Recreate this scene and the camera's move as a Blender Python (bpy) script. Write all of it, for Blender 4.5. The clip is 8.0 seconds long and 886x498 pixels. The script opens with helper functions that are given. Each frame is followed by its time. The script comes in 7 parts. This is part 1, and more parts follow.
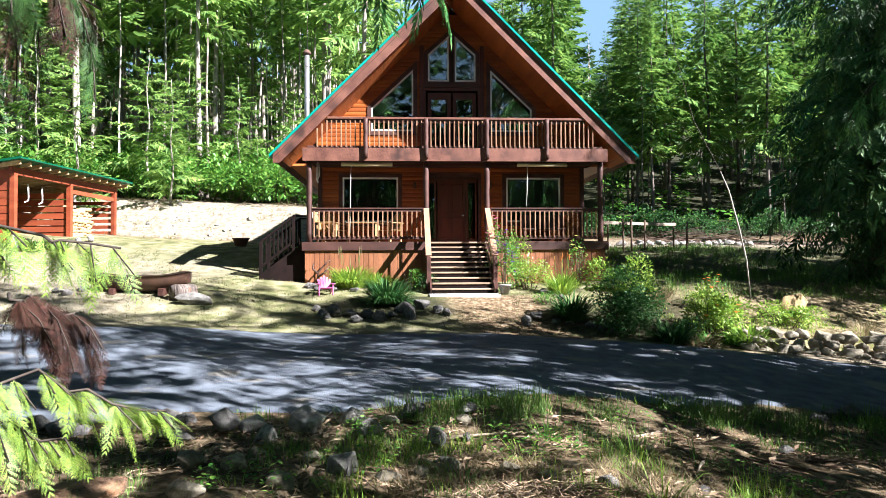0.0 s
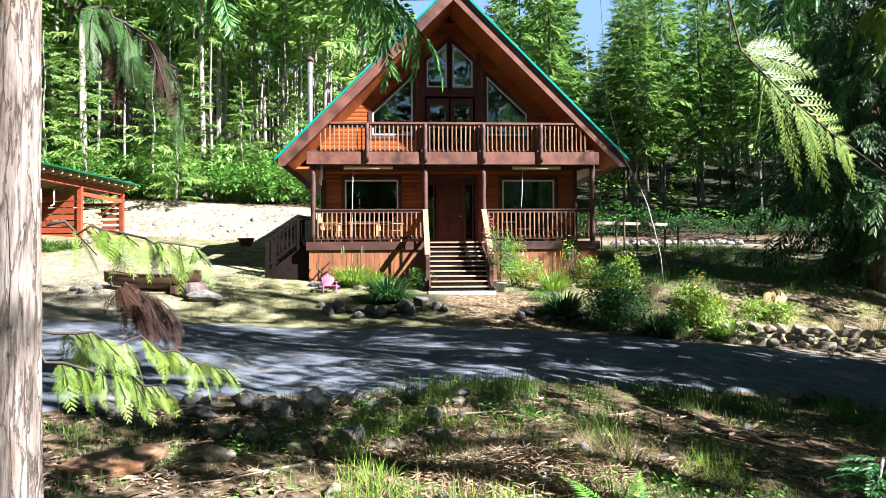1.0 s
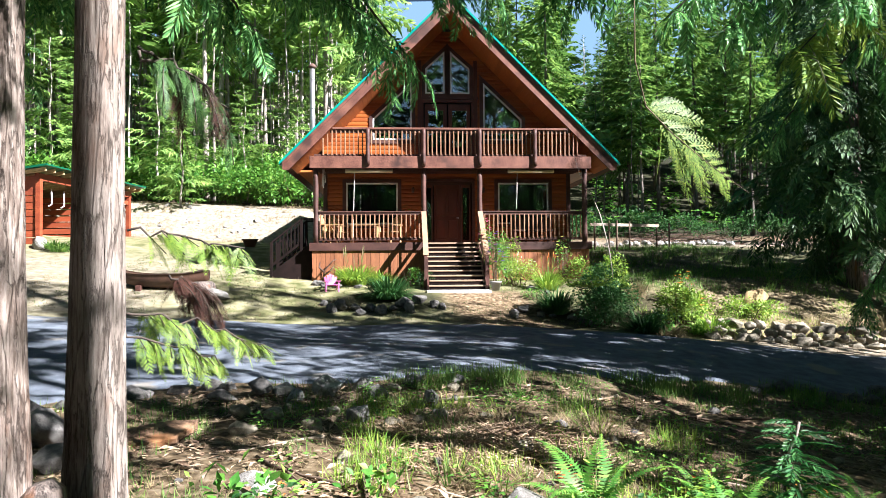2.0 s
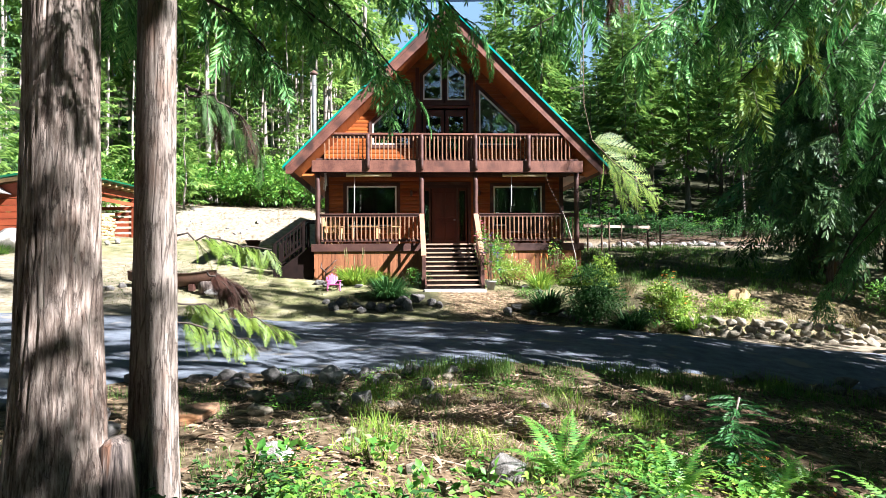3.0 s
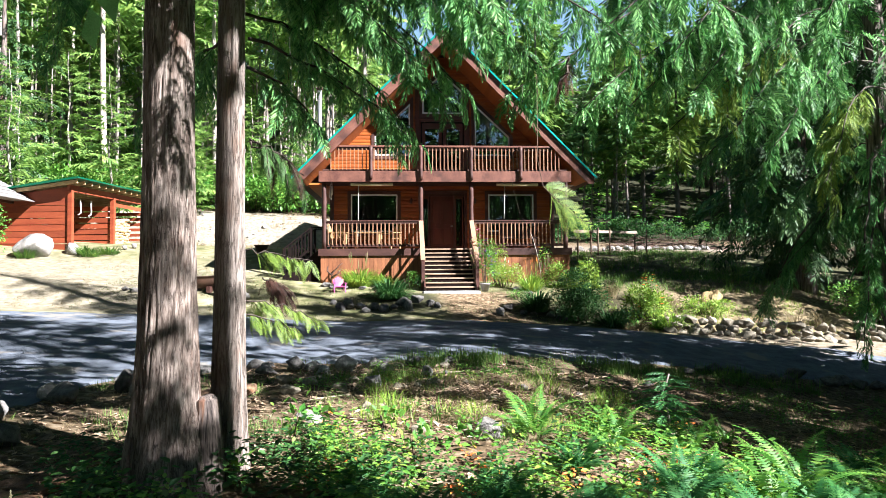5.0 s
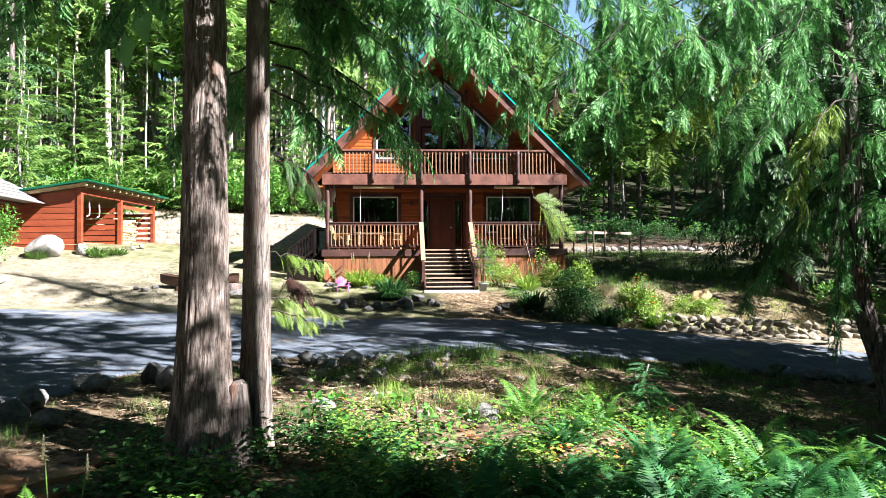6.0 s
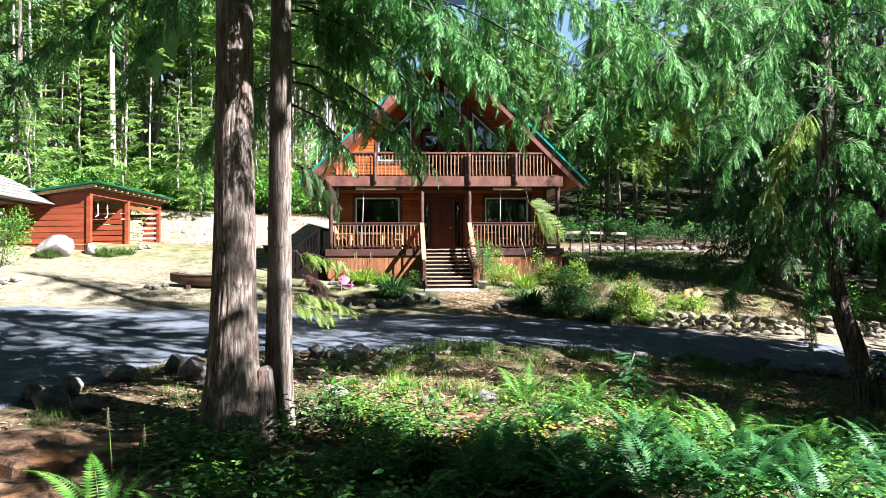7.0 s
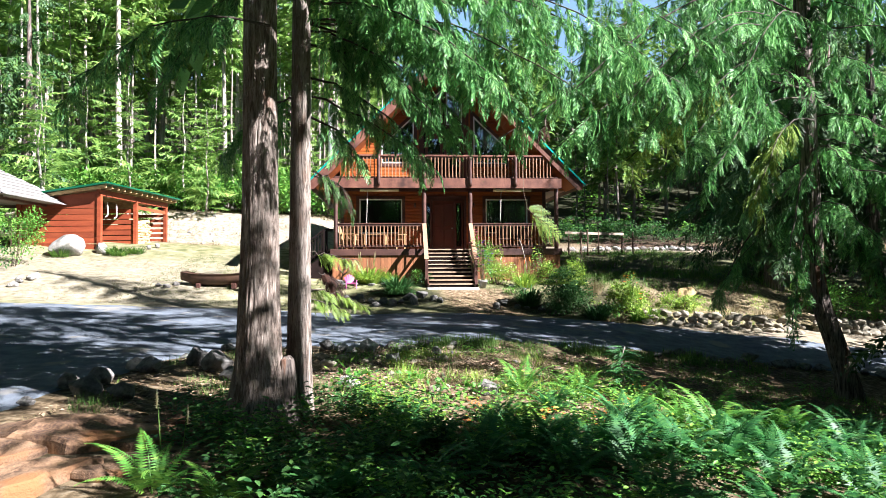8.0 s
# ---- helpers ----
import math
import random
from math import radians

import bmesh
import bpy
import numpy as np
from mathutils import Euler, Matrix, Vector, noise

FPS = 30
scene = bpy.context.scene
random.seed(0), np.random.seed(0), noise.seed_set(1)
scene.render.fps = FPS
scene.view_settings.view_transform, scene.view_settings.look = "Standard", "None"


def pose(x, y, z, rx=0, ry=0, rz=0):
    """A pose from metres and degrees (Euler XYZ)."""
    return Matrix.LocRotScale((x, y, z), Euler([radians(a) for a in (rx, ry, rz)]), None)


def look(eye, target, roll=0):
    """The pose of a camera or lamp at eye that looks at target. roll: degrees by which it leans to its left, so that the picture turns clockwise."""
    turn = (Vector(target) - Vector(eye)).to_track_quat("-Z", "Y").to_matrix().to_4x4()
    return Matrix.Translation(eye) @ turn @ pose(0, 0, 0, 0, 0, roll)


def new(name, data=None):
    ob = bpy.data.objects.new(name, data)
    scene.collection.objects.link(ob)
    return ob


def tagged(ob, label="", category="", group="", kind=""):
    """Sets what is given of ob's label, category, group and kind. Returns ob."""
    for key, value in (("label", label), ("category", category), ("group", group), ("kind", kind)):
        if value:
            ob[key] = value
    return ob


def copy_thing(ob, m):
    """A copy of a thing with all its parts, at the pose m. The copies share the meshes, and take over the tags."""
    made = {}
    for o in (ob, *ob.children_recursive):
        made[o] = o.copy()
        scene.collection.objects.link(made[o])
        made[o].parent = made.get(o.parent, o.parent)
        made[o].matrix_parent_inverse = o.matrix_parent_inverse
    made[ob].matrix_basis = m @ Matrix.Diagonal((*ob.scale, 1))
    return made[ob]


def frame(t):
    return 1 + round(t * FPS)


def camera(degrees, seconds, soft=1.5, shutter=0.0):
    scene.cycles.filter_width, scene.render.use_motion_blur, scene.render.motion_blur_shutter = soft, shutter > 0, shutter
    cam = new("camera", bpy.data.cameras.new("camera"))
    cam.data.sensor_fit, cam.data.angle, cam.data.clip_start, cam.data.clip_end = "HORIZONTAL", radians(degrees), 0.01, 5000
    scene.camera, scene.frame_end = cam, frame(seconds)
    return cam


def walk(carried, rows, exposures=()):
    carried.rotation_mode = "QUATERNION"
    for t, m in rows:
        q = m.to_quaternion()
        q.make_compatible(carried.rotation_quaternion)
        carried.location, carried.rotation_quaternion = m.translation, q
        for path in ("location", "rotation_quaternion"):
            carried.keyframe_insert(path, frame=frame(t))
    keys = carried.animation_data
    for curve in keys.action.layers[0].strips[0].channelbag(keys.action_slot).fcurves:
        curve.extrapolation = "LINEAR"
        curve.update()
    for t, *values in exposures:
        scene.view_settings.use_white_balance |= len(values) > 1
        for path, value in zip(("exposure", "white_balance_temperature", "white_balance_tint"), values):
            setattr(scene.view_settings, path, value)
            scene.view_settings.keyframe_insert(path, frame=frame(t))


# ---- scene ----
cam = camera(65.9, 8.0, soft=0.5)
PATH = [
    (0, (-1.661, -20.687, 0.83), (-1.542, -18.691, 0.873), -0.3),
    (0.5, (-1.67, -21.139, 0.818), (-1.553, -19.143, 0.861), -0.4),
    (1, (-1.675, -21.572, 0.807), (-1.555, -19.576, 0.849), -0.4),
    (1.5, (-1.684, -22.0, 0.796), (-1.562, -20.004, 0.839), -0.4),
    (3, (-1.705, -23.299, 0.772), (-1.577, -21.304, 0.818), -0.4),
    (3.5, (-1.716, -23.72, 0.787), (-1.584, -21.725, 0.835), -0.4),
    (4, (-1.732, -24.15, 0.808), (-1.599, -22.155, 0.857), -0.4),
    (4.5, (-1.762, -24.587, 0.818), (-1.628, -22.592, 0.868), -0.4),
    (4.7, (-1.778, -24.755, 0.819), (-1.645, -22.761, 0.871), -0.4),
    (6, (-1.899, -25.803, 0.829), (-1.761, -23.809, 0.881), -0.4),
    (6.5, (-1.962, -26.199, 0.821), (-1.821, -24.205, 0.872), -0.4),
    (7, (-2.024, -26.584, 0.809), (-1.881, -24.59, 0.86), -0.4),
    (7.5, (-2.095, -26.958, 0.804), (-1.952, -24.964, 0.855), -0.4),
    (8, (-2.158, -27.328, 0.805), (-2.014, -25.334, 0.855), -0.3),
]
walk(cam, [(t, look(eye, target, roll)) for t, eye, target, roll in PATH])

# ---- world and sun ----
SUN_WAY = Vector((-1.65, 1.0, -1.45)).normalized()
world = bpy.data.worlds.new("sky")
scene.world = world
world.use_nodes = True
wn = world.node_tree.nodes
sky = wn.new("ShaderNodeTexSky")
sky.sky_type = "NISHITA"
sky.sun_disc = False
sky.sun_elevation = radians(37)
sky.sun_rotation = radians(121)
sky.dust_density = 0.0
sky.ozone_density = 3.0
world.node_tree.links.new(sky.outputs[0], wn["Background"].inputs[0])
wn["Background"].inputs[1].default_value = 0.009
sun_data = bpy.data.lights.new("sun", "SUN")
sun_data.energy, sun_data.angle, sun_data.color = 5.0, radians(0.5), (1.0, 0.955, 0.95)
sun = new("sun", sun_data)
sun.matrix_world = look((20, -12, 30), Vector((20, -12, 30)) + SUN_WAY)
scene.view_settings.exposure = 2.41
scene.view_settings.use_white_balance = True
scene.view_settings.white_balance_temperature = 6150


# pale blue sky far beyond the woods
def build_backdrop():
    m = bpy.data.materials.new("far_sky")
    m.use_nodes = True
    n = m.node_tree.nodes
    n.remove(n["Principled BSDF"])
    em = n.new("ShaderNodeEmission")
    em.inputs[0].default_value, em.inputs[1].default_value = (0.42, 0.68, 1.0, 1), 0.19
    m.node_tree.links.new(em.outputs[0], n["Material Output"].inputs[0])
    me = bpy.data.meshes.new("backdrop")
    pts = [(700 * math.sin(a), 700 * math.cos(a)) for a in [radians(-180 + 10 * k) for k in range(37)]]
    V = [(x, y, z) for x, y in pts for z in (30, 280)]
    me.from_pydata(V, [], [(2 * i, 2 * i + 2, 2 * i + 3, 2 * i + 1) for i in range(len(pts) - 1)])
    me.materials.append(m)
    tagged(new("backdrop", me), "clear pale blue sky all round beyond the woods", "sky", kind="structure")


build_backdrop()


# ---- materials ----
def material(name, a, b, scale=6.0, rough=0.7, bump=0.2, fine=60.0, metal=0.0, stretch=(1, 1, 1), spread=0.0,
             island=False, c=None, spot=0.0, leaf=0.0, spec=0.4):
    """Two tones mixed by noise at two scales, with relief; spread varies whole pieces; leaf lets light through."""
    m = bpy.data.materials.new(name)
    m.use_nodes = True
    t = m.node_tree
    n, l = t.nodes, t.links
    bs = n["Principled BSDF"]
    co = n.new("ShaderNodeTexCoord")
    mp = n.new("ShaderNodeMapping")
    mp.inputs["Scale"].default_value = stretch
    l.new(co.outputs["Object"], mp.inputs[0])
    big = n.new("ShaderNodeTexNoise")
    big.inputs["Scale"].default_value, big.inputs["Detail"].default_value = scale, 5
    small = n.new("ShaderNodeTexNoise")
    small.inputs["Scale"].default_value, small.inputs["Detail"].default_value = fine, 4
    l.new(mp.outputs[0], big.inputs[0])
    l.new(mp.outputs[0], small.inputs[0])
    add = n.new("ShaderNodeMath")
    add.operation = "MULTIPLY_ADD"
    l.new(small.outputs[0], add.inputs[0])
    add.inputs[1].default_value = 0.6
    sub = n.new("ShaderNodeMath")
    sub.operation = "SUBTRACT"
    l.new(big.outputs[0], sub.inputs[0])
    sub.inputs[1].default_value = 0.3
    l.new(sub.outputs[0], add.inputs[2])
    ramp = n.new("ShaderNodeValToRGB")
    ramp.color_ramp.elements[0].position, ramp.color_ramp.elements[1].position = 0.3, 0.72
    ramp.color_ramp.elements[0].color, ramp.color_ramp.elements[1].color = (*a, 1), (*b, 1)
    l.new(add.outputs[0], ramp.inputs[0])
    colour = ramp.outputs[0]
    if c:
        mix = n.new("ShaderNodeMix")
        mix.data_type = "RGBA"
        pat = n.new("ShaderNodeTexNoise")
        pat.inputs["Scale"].default_value, pat.inputs["Detail"].default_value = scale * 0.37, 3
        l.new(mp.outputs[0], pat.inputs[0])
        st = n.new("ShaderNodeMapRange")
        st.inputs[1].default_value, st.inputs[2].default_value = 0.66 - spot, 0.74 - spot
        l.new(pat.outputs[0], st.inputs[0])
        l.new(st.outputs[0], mix.inputs[0])
        l.new(colour, mix.inputs[6])
        mix.inputs[7].default_value = (*c, 1)
        colour = mix.outputs[2]
    if spread:
        hsv = n.new("ShaderNodeHueSaturation")
        src = n.new("ShaderNodeNewGeometry" if island else "ShaderNodeObjectInfo")
        rnd = src.outputs["Random Per Island" if island else "Random"]
        mr = n.new("ShaderNodeMapRange")
        mr.inputs[3].default_value, mr.inputs[4].default_value = 1 - spread, 1 + spread
        l.new(rnd, mr.inputs[0])
        l.new(mr.outputs[0], hsv.inputs["Value"])
        if leaf:
            hu = n.new("ShaderNodeMapRange")
            hu.inputs[3].default_value, hu.inputs[4].default_value = 0.525, 0.475
            l.new(rnd, hu.inputs[0])
            l.new(hu.outputs[0], hsv.inputs["Hue"])
        l.new(colour, hsv.inputs["Color"])
        colour = hsv.outputs[0]
    l.new(colour, bs.inputs["Base Color"])
    bs.inputs["Roughness"].default_value, bs.inputs["Metallic"].default_value = rough, metal
    bs.inputs["Specular IOR Level"].default_value = spec
    if bump:
        bp = n.new("ShaderNodeBump")
        bp.inputs["Strength"].default_value, bp.inputs["Distance"].default_value = bump, 0.02
        l.new(add.outputs[0], bp.inputs["Height"])
        l.new(bp.outputs[0], bs.inputs["Normal"])
    if leaf:
        tr = n.new("ShaderNodeBsdfTranslucent")
        l.new(colour, tr.inputs[0])
        mx = n.new("ShaderNodeMixShader")
        mx.inputs[0].default_value = leaf
        l.new(bs.outputs[0], mx.inputs[1])
        l.new(tr.outputs[0], mx.inputs[2])
        l.new(mx.outputs[0], n["Material Output"].inputs[0])
    return m


def bark_material(name, dark, mid, pale, rust):
    """Fibrous bark: long pale plates parted by dark broken cracks, with fine fibres and rust-coloured scars."""
    m = bpy.data.materials.new(name)
    m.use_nodes = True
    t = m.node_tree
    n, l = t.nodes, t.links
    bs = n["Principled BSDF"]
    bs.inputs["Roughness"].default_value, bs.inputs["Specular IOR Level"].default_value = 0.95, 0.1
    co = n.new("ShaderNodeTexCoord")

    def stretched(x, z):
        mp = n.new("ShaderNodeMapping")
        mp.inputs["Scale"].default_value = (x, x, z)
        l.new(co.outputs["Object"], mp.inputs[0])
        return mp.outputs[0]

    def noise_at(x, z, detail, rough):
        tx = n.new("ShaderNodeTexNoise")
        tx.inputs["Scale"].default_value, tx.inputs["Detail"].default_value, tx.inputs["Roughness"].default_value = 1.0, detail, rough
        l.new(stretched(x, z), tx.inputs[0])
        return tx.outputs[0]

    fibre, flake, scar = noise_at(60, 5, 6, 0.7), noise_at(16, 3.2, 7, 0.72), noise_at(5, 1.3, 4, 0.6)
    vor = n.new("ShaderNodeTexVoronoi")
    vor.feature = "DISTANCE_TO_EDGE"
    vor.inputs["Scale"].default_value, vor.inputs["Randomness"].default_value = 1.0, 1.0
    warp = n.new("ShaderNodeVectorMath")
    warp.operation = "ADD"
    l.new(stretched(19, 2.1), warp.inputs[0])
    amp = n.new("ShaderNodeMath")
    amp.operation = "MULTIPLY"
    l.new(flake, amp.inputs[0])
    amp.inputs[1].default_value = 1.6
    l.new(amp.outputs[0], warp.inputs[1])
    l.new(warp.outputs[0], vor.inputs["Vector"])
    crack = n.new("ShaderNodeMapRange")
    crack.inputs[1].default_value, crack.inputs[2].default_value, crack.inputs[3].default_value = 0.0, 0.06, 0.3
    l.new(vor.outputs["Distance"], crack.inputs[0])
    mixed = n.new("ShaderNodeMath")
    mixed.operation = "ADD"
    l.new(flake, mixed.inputs[0])
    l.new(fibre, mixed.inputs[1])
    ramp = n.new("ShaderNodeValToRGB")
    ramp.color_ramp.elements[0].position, ramp.color_ramp.elements[0].color = 0.34, (*dark, 1)
    ramp.color_ramp.elements[1].position, ramp.color_ramp.elements[1].color = 0.58, (*pale, 1)
    e = ramp.color_ramp.elements.new(0.45)
    e.color = (*mid, 1)
    half = n.new("ShaderNodeMath")
    half.operation = "MULTIPLY"
    half.inputs[1].default_value = 0.5
    l.new(mixed.outputs[0], half.inputs[0])
    l.new(half.outputs[0], ramp.inputs[0])

    def mix(f, a, b):
        x = n.new("ShaderNodeMix")
        x.data_type = "RGBA"
        l.new(f, x.inputs[0])
        for value, k in ((a, 6), (b, 7)):
            if isinstance(value, tuple):
                x.inputs[k].default_value = (*value, 1)
            else:
                l.new(value, x.inputs[k])
        return x.outputs[2]

    spot = n.new("ShaderNodeMapRange")
    spot.inputs[1].default_value, spot.inputs[2].default_value, spot.inputs[4].default_value = 0.56, 0.68, 0.7
    l.new(scar, spot.inputs[0])
    colour = mix(spot.outputs[0], ramp.outputs[0], rust)
    l.new(mix(crack.outputs[0], dark, colour), bs.inputs["Base Color"])
    high = n.new("ShaderNodeMath")
    high.operation = "MULTIPLY_ADD"
    l.new(crack.outputs[0], high.inputs[0])
    high.inputs[1].default_value = 0.6
    l.new(half.outputs[0], high.inputs[2])
    bp = n.new("ShaderNodeBump")
    bp.inputs["Strength"].default_value, bp.inputs["Distance"].default_value = 0.8, 0.018
    l.new(high.outputs[0], bp.inputs["Height"])
    l.new(bp.outputs[0], bs.inputs["Normal"])
    return m


def glass_material(name, coat):
    m = bpy.data.materials.new(name)
    m.use_nodes = True
    bs = m.node_tree.nodes["Principled BSDF"]
    bs.inputs["Base Color"].default_value = (0.9, 0.95, 0.95, 1)
    bs.inputs["Roughness"].default_value = 0.02
    bs.inputs["IOR"].default_value = 1.5
    bs.inputs["Transmission Weight"].default_value = 1.0
    # a coated pane that mirrors a good part of the sky
    co = m.node_tree.nodes.new("ShaderNodeBsdfGlossy")
    co.inputs["Roughness"].default_value = 0.015
    mx = m.node_tree.nodes.new("ShaderNodeMixShader")
    mx.inputs[0].default_value = coat
    m.node_tree.links.new(bs.outputs[0], mx.inputs[1])
    m.node_tree.links.new(co.outputs[0], mx.inputs[2])
    m.node_tree.links.new(mx.outputs[0], m.node_tree.nodes["Material Output"].inputs[0])
    return m


TRIM = material("brown_stained_wood", (0.034, 0.0125, 0.009), (0.088, 0.036, 0.026), 2.2, 0.6, 0.25, 34, stretch=(0.5, 1, 1.5), spread=0.16, c=(0.125, 0.07, 0.055), spot=0.04)
RAKE = material("red_brown_fascia", (0.085, 0.03, 0.02), (0.19, 0.078, 0.05), 2.4, 0.6, 0.2, 30, spread=0.06, c=(0.045, 0.018, 0.013), spot=0.08)
SIDING = material("red_brown_log_siding", (0.19, 0.04, 0.007), (0.33, 0.088, 0.012), 2, 0.5, 0.2, 30, stretch=(0.3, 1, 2), spread=0.14)
SOFFIT = material("orange_cedar_soffit", (0.315, 0.09, 0.0225), (0.465, 0.15, 0.0375), 2, 0.5, 0.1, 30, stretch=(1, 0.2, 1), spread=0.1)
SKIRT = material("brown_skirt_planks", (0.15, 0.052, 0.02), (0.28, 0.11, 0.046), 2, 0.7, 0.25, 30, stretch=(2, 2, 0.3), spread=0.16)
TREAD = material("weathered_tread_wood", (0.225, 0.15, 0.0975), (0.375, 0.277, 0.188), 3, 0.75, 0.2, 40, stretch=(0.3, 2, 2), spread=0.1)
BALUSTER = material("tan_brown_baluster", (0.17, 0.082, 0.043), (0.29, 0.165, 0.092), 4, 0.6, 0.1, 40, spread=0.12)
RAILCAP = material("worn_stair_rail_cap", (0.234, 0.13, 0.078), (0.325, 0.195, 0.124), 3, 0.65, 0.15, 40, spread=0.08)
DOOR = material("dark_red_door", (0.06, 0.015, 0.008), (0.1, 0.025, 0.0125), 2, 0.45, 0.1, 30, stretch=(2, 1, 0.4))
VINYL = material("white_vinyl", (0.648, 0.648, 0.63), (0.738, 0.738, 0.72), 2, 0.4, 0.02, 30)
# near-black colour paints the shade indoors and behind planks; also pot soil
DARKIN = material("near_black_shade_and_soil", (0.0087, 0.00754, 0.00696), (0.0174, 0.0151, 0.0139), 2, 0.9, 0.0, 30)
TEAL = material("teal_green_metal_roof", (0, 0.24, 0.19), (0.01, 0.33, 0.26), 1.5, 0.35, 0.03, 20, metal=0.2)
STEEL = material("galvanised_pipe", (0.45, 0.45, 0.45), (0.594, 0.594, 0.594), 3, 0.35, 0.05, 30, metal=0.8)
BAMBOO = material("rolled_bamboo_blind", (0.6, 0.5, 0.3), (0.76, 0.66, 0.45), 5, 0.6, 0.2, 60, stretch=(0.2, 2, 2))
CORD = material("white_cord", (0.675, 0.648, 0.585), (0.765, 0.738, 0.675), 5, 0.8, 0.0)
SHEDRED = material("red_stained_shed_board", (0.174, 0.0319, 0.0116), (0.267, 0.058, 0.0203), 2, 0.65, 0.25, 30, stretch=(0.4, 0.4, 2), spread=0.18)
GREENROOF = material("dark_green_metal_roof", (0, 0.0754, 0.0348), (0.0058, 0.116, 0.058), 1.5, 0.4, 0.03, 20, metal=0.2)
# near-black stair wood: the shade on stair and risers is in the colour
TRIMDARK = material("stair_wood_in_painted_shade", (0.006, 0.004, 0.0035), (0.014, 0.008, 0.007), 3, 0.8, 0.15, 40, spread=0.1, spec=0.08)
FIREWOOD = material("split_firewood", (0.35, 0.224, 0.105), (0.532, 0.392, 0.21), 6, 0.8, 0.3, 40, spread=0.25, island=True)
LIMB = material("grey_brown_limb", (0.025, 0.018, 0.014), (0.075, 0.058, 0.045), 6, 0.9, 0.3)
SHINGLE = material("grey_weathered_shake", (0.139, 0.128, 0.122), (0.244, 0.232, 0.22), 4, 0.85, 0.3, 40, stretch=(2, 0.4, 1), spread=0.18)
LOG = material("peeled_log", (0.036, 0.018, 0.012), (0.085, 0.042, 0.025), 3, 0.6, 0.2, 40, stretch=(1, 1, 0.2))
BARK = material("stringy_cedar_bark", (0.016, 0.0115, 0.0095), (0.23, 0.185, 0.158), 14, 0.9, 1.0, 55, stretch=(1.6, 1.6, 0.13), c=(0.128, 0.0638, 0.0375), spot=0.05)
NEARBARK = bark_material("grey_brown_cedar_bark", (0.036, 0.027, 0.022), (0.118, 0.09, 0.073), (0.285, 0.238, 0.203), (0.1, 0.052, 0.033))
PALEBARK = bark_material("pale_weathered_cedar_bark", (0.056, 0.044, 0.036), (0.15, 0.123, 0.103), (0.275, 0.235, 0.203), (0.14, 0.088, 0.062))
# dimmer copy of the fir bark: the right stand's shade in its colour
BARKDIM = material("fir_bark_dimmed_as_shaded", (0.04, 0.032, 0.027), (0.15, 0.125, 0.11), 6, 0.9, 0.6, 50, stretch=(1, 1, 0.25), spread=0.3)
BARKFIR = material("grey_fir_bark", (0.16, 0.13, 0.112), (0.43, 0.375, 0.33), 6, 0.9, 0.6, 50, stretch=(1, 1, 0.25), spread=0.25)
TWIG = material("brown_twig", (0.058, 0.0377, 0.0232), (0.128, 0.087, 0.058), 6, 0.9, 0.2)
CEDAR = material("cedar_fronds", (0.055, 0.19, 0.046), (0.205, 0.455, 0.15), 1.5, 0.44, 0, spread=0.55, island=True, leaf=0.4, spec=0.3)
# brighter copy of the cedar green: sunlight on some fronds put into colour
CEDARLIGHT = material("cedar_brightened_as_sunlit", (0.1, 0.18, 0.025), (0.25, 0.36, 0.06), 1.5, 0.5, 0, spread=0.3, island=True, leaf=0.38)
# darker, less translucent copy of the cedar green, with shade in its colour
CEDARDARK = material("cedar_darkened_as_shaded", (0.018, 0.055, 0.015), (0.055, 0.125, 0.03), 1.5, 0.55, 0, spread=0.35, island=True, leaf=0.14, spec=0.3)
FIRLEAF = material("fir_needles", (0.115, 0.22, 0.045), (0.28, 0.44, 0.115), 0.4, 0.6, 0, spread=0.45, island=True, leaf=0.48)
FIRMID = material("yellow_green_fir_needles", (0.07, 0.155, 0.03), (0.19, 0.32, 0.075), 0.4, 0.6, 0, spread=0.4, island=True, leaf=0.42, spec=0.2)
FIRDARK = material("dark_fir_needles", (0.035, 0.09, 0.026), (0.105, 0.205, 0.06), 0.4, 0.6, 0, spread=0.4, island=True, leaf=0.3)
DEADFROND = material("dead_brown_fronds", (0.018, 0.009, 0.006), (0.085, 0.032, 0.018), 3, 0.9, 0, spread=0.3, island=True, leaf=0.25)
LEAF = material("bright_broad_leaves", (0.07, 0.2, 0.025), (0.17, 0.36, 0.06), 1.0, 0.5, 0, spread=0.35, island=True, leaf=0.38)
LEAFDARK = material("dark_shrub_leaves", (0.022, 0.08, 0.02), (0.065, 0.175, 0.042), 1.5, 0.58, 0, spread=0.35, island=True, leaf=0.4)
FERN = material("sword_fern", (0.028, 0.12, 0.03), (0.085, 0.27, 0.075), 1.5, 0.5, 0, spread=0.3, island=True, leaf=0.45)
GRASS = material("grass_blades", (0.06, 0.14, 0.02), (0.14, 0.25, 0.05), 0.6, 0.6, 0, spread=0.35, island=True, leaf=0.45)
LAWNBLADE = material("dull_lawn_blades", (0.06, 0.095, 0.025), (0.17, 0.19, 0.075), 0.6, 0.7, 0, spread=0.4, island=True, leaf=0.35)
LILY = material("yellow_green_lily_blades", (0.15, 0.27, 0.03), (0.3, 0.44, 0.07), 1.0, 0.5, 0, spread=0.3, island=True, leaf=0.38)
CHIP = material("dry_bark_chips", (0.14, 0.078, 0.045), (0.44, 0.33, 0.22), 2.0, 0.9, 0.1, spread=0.45, island=True)
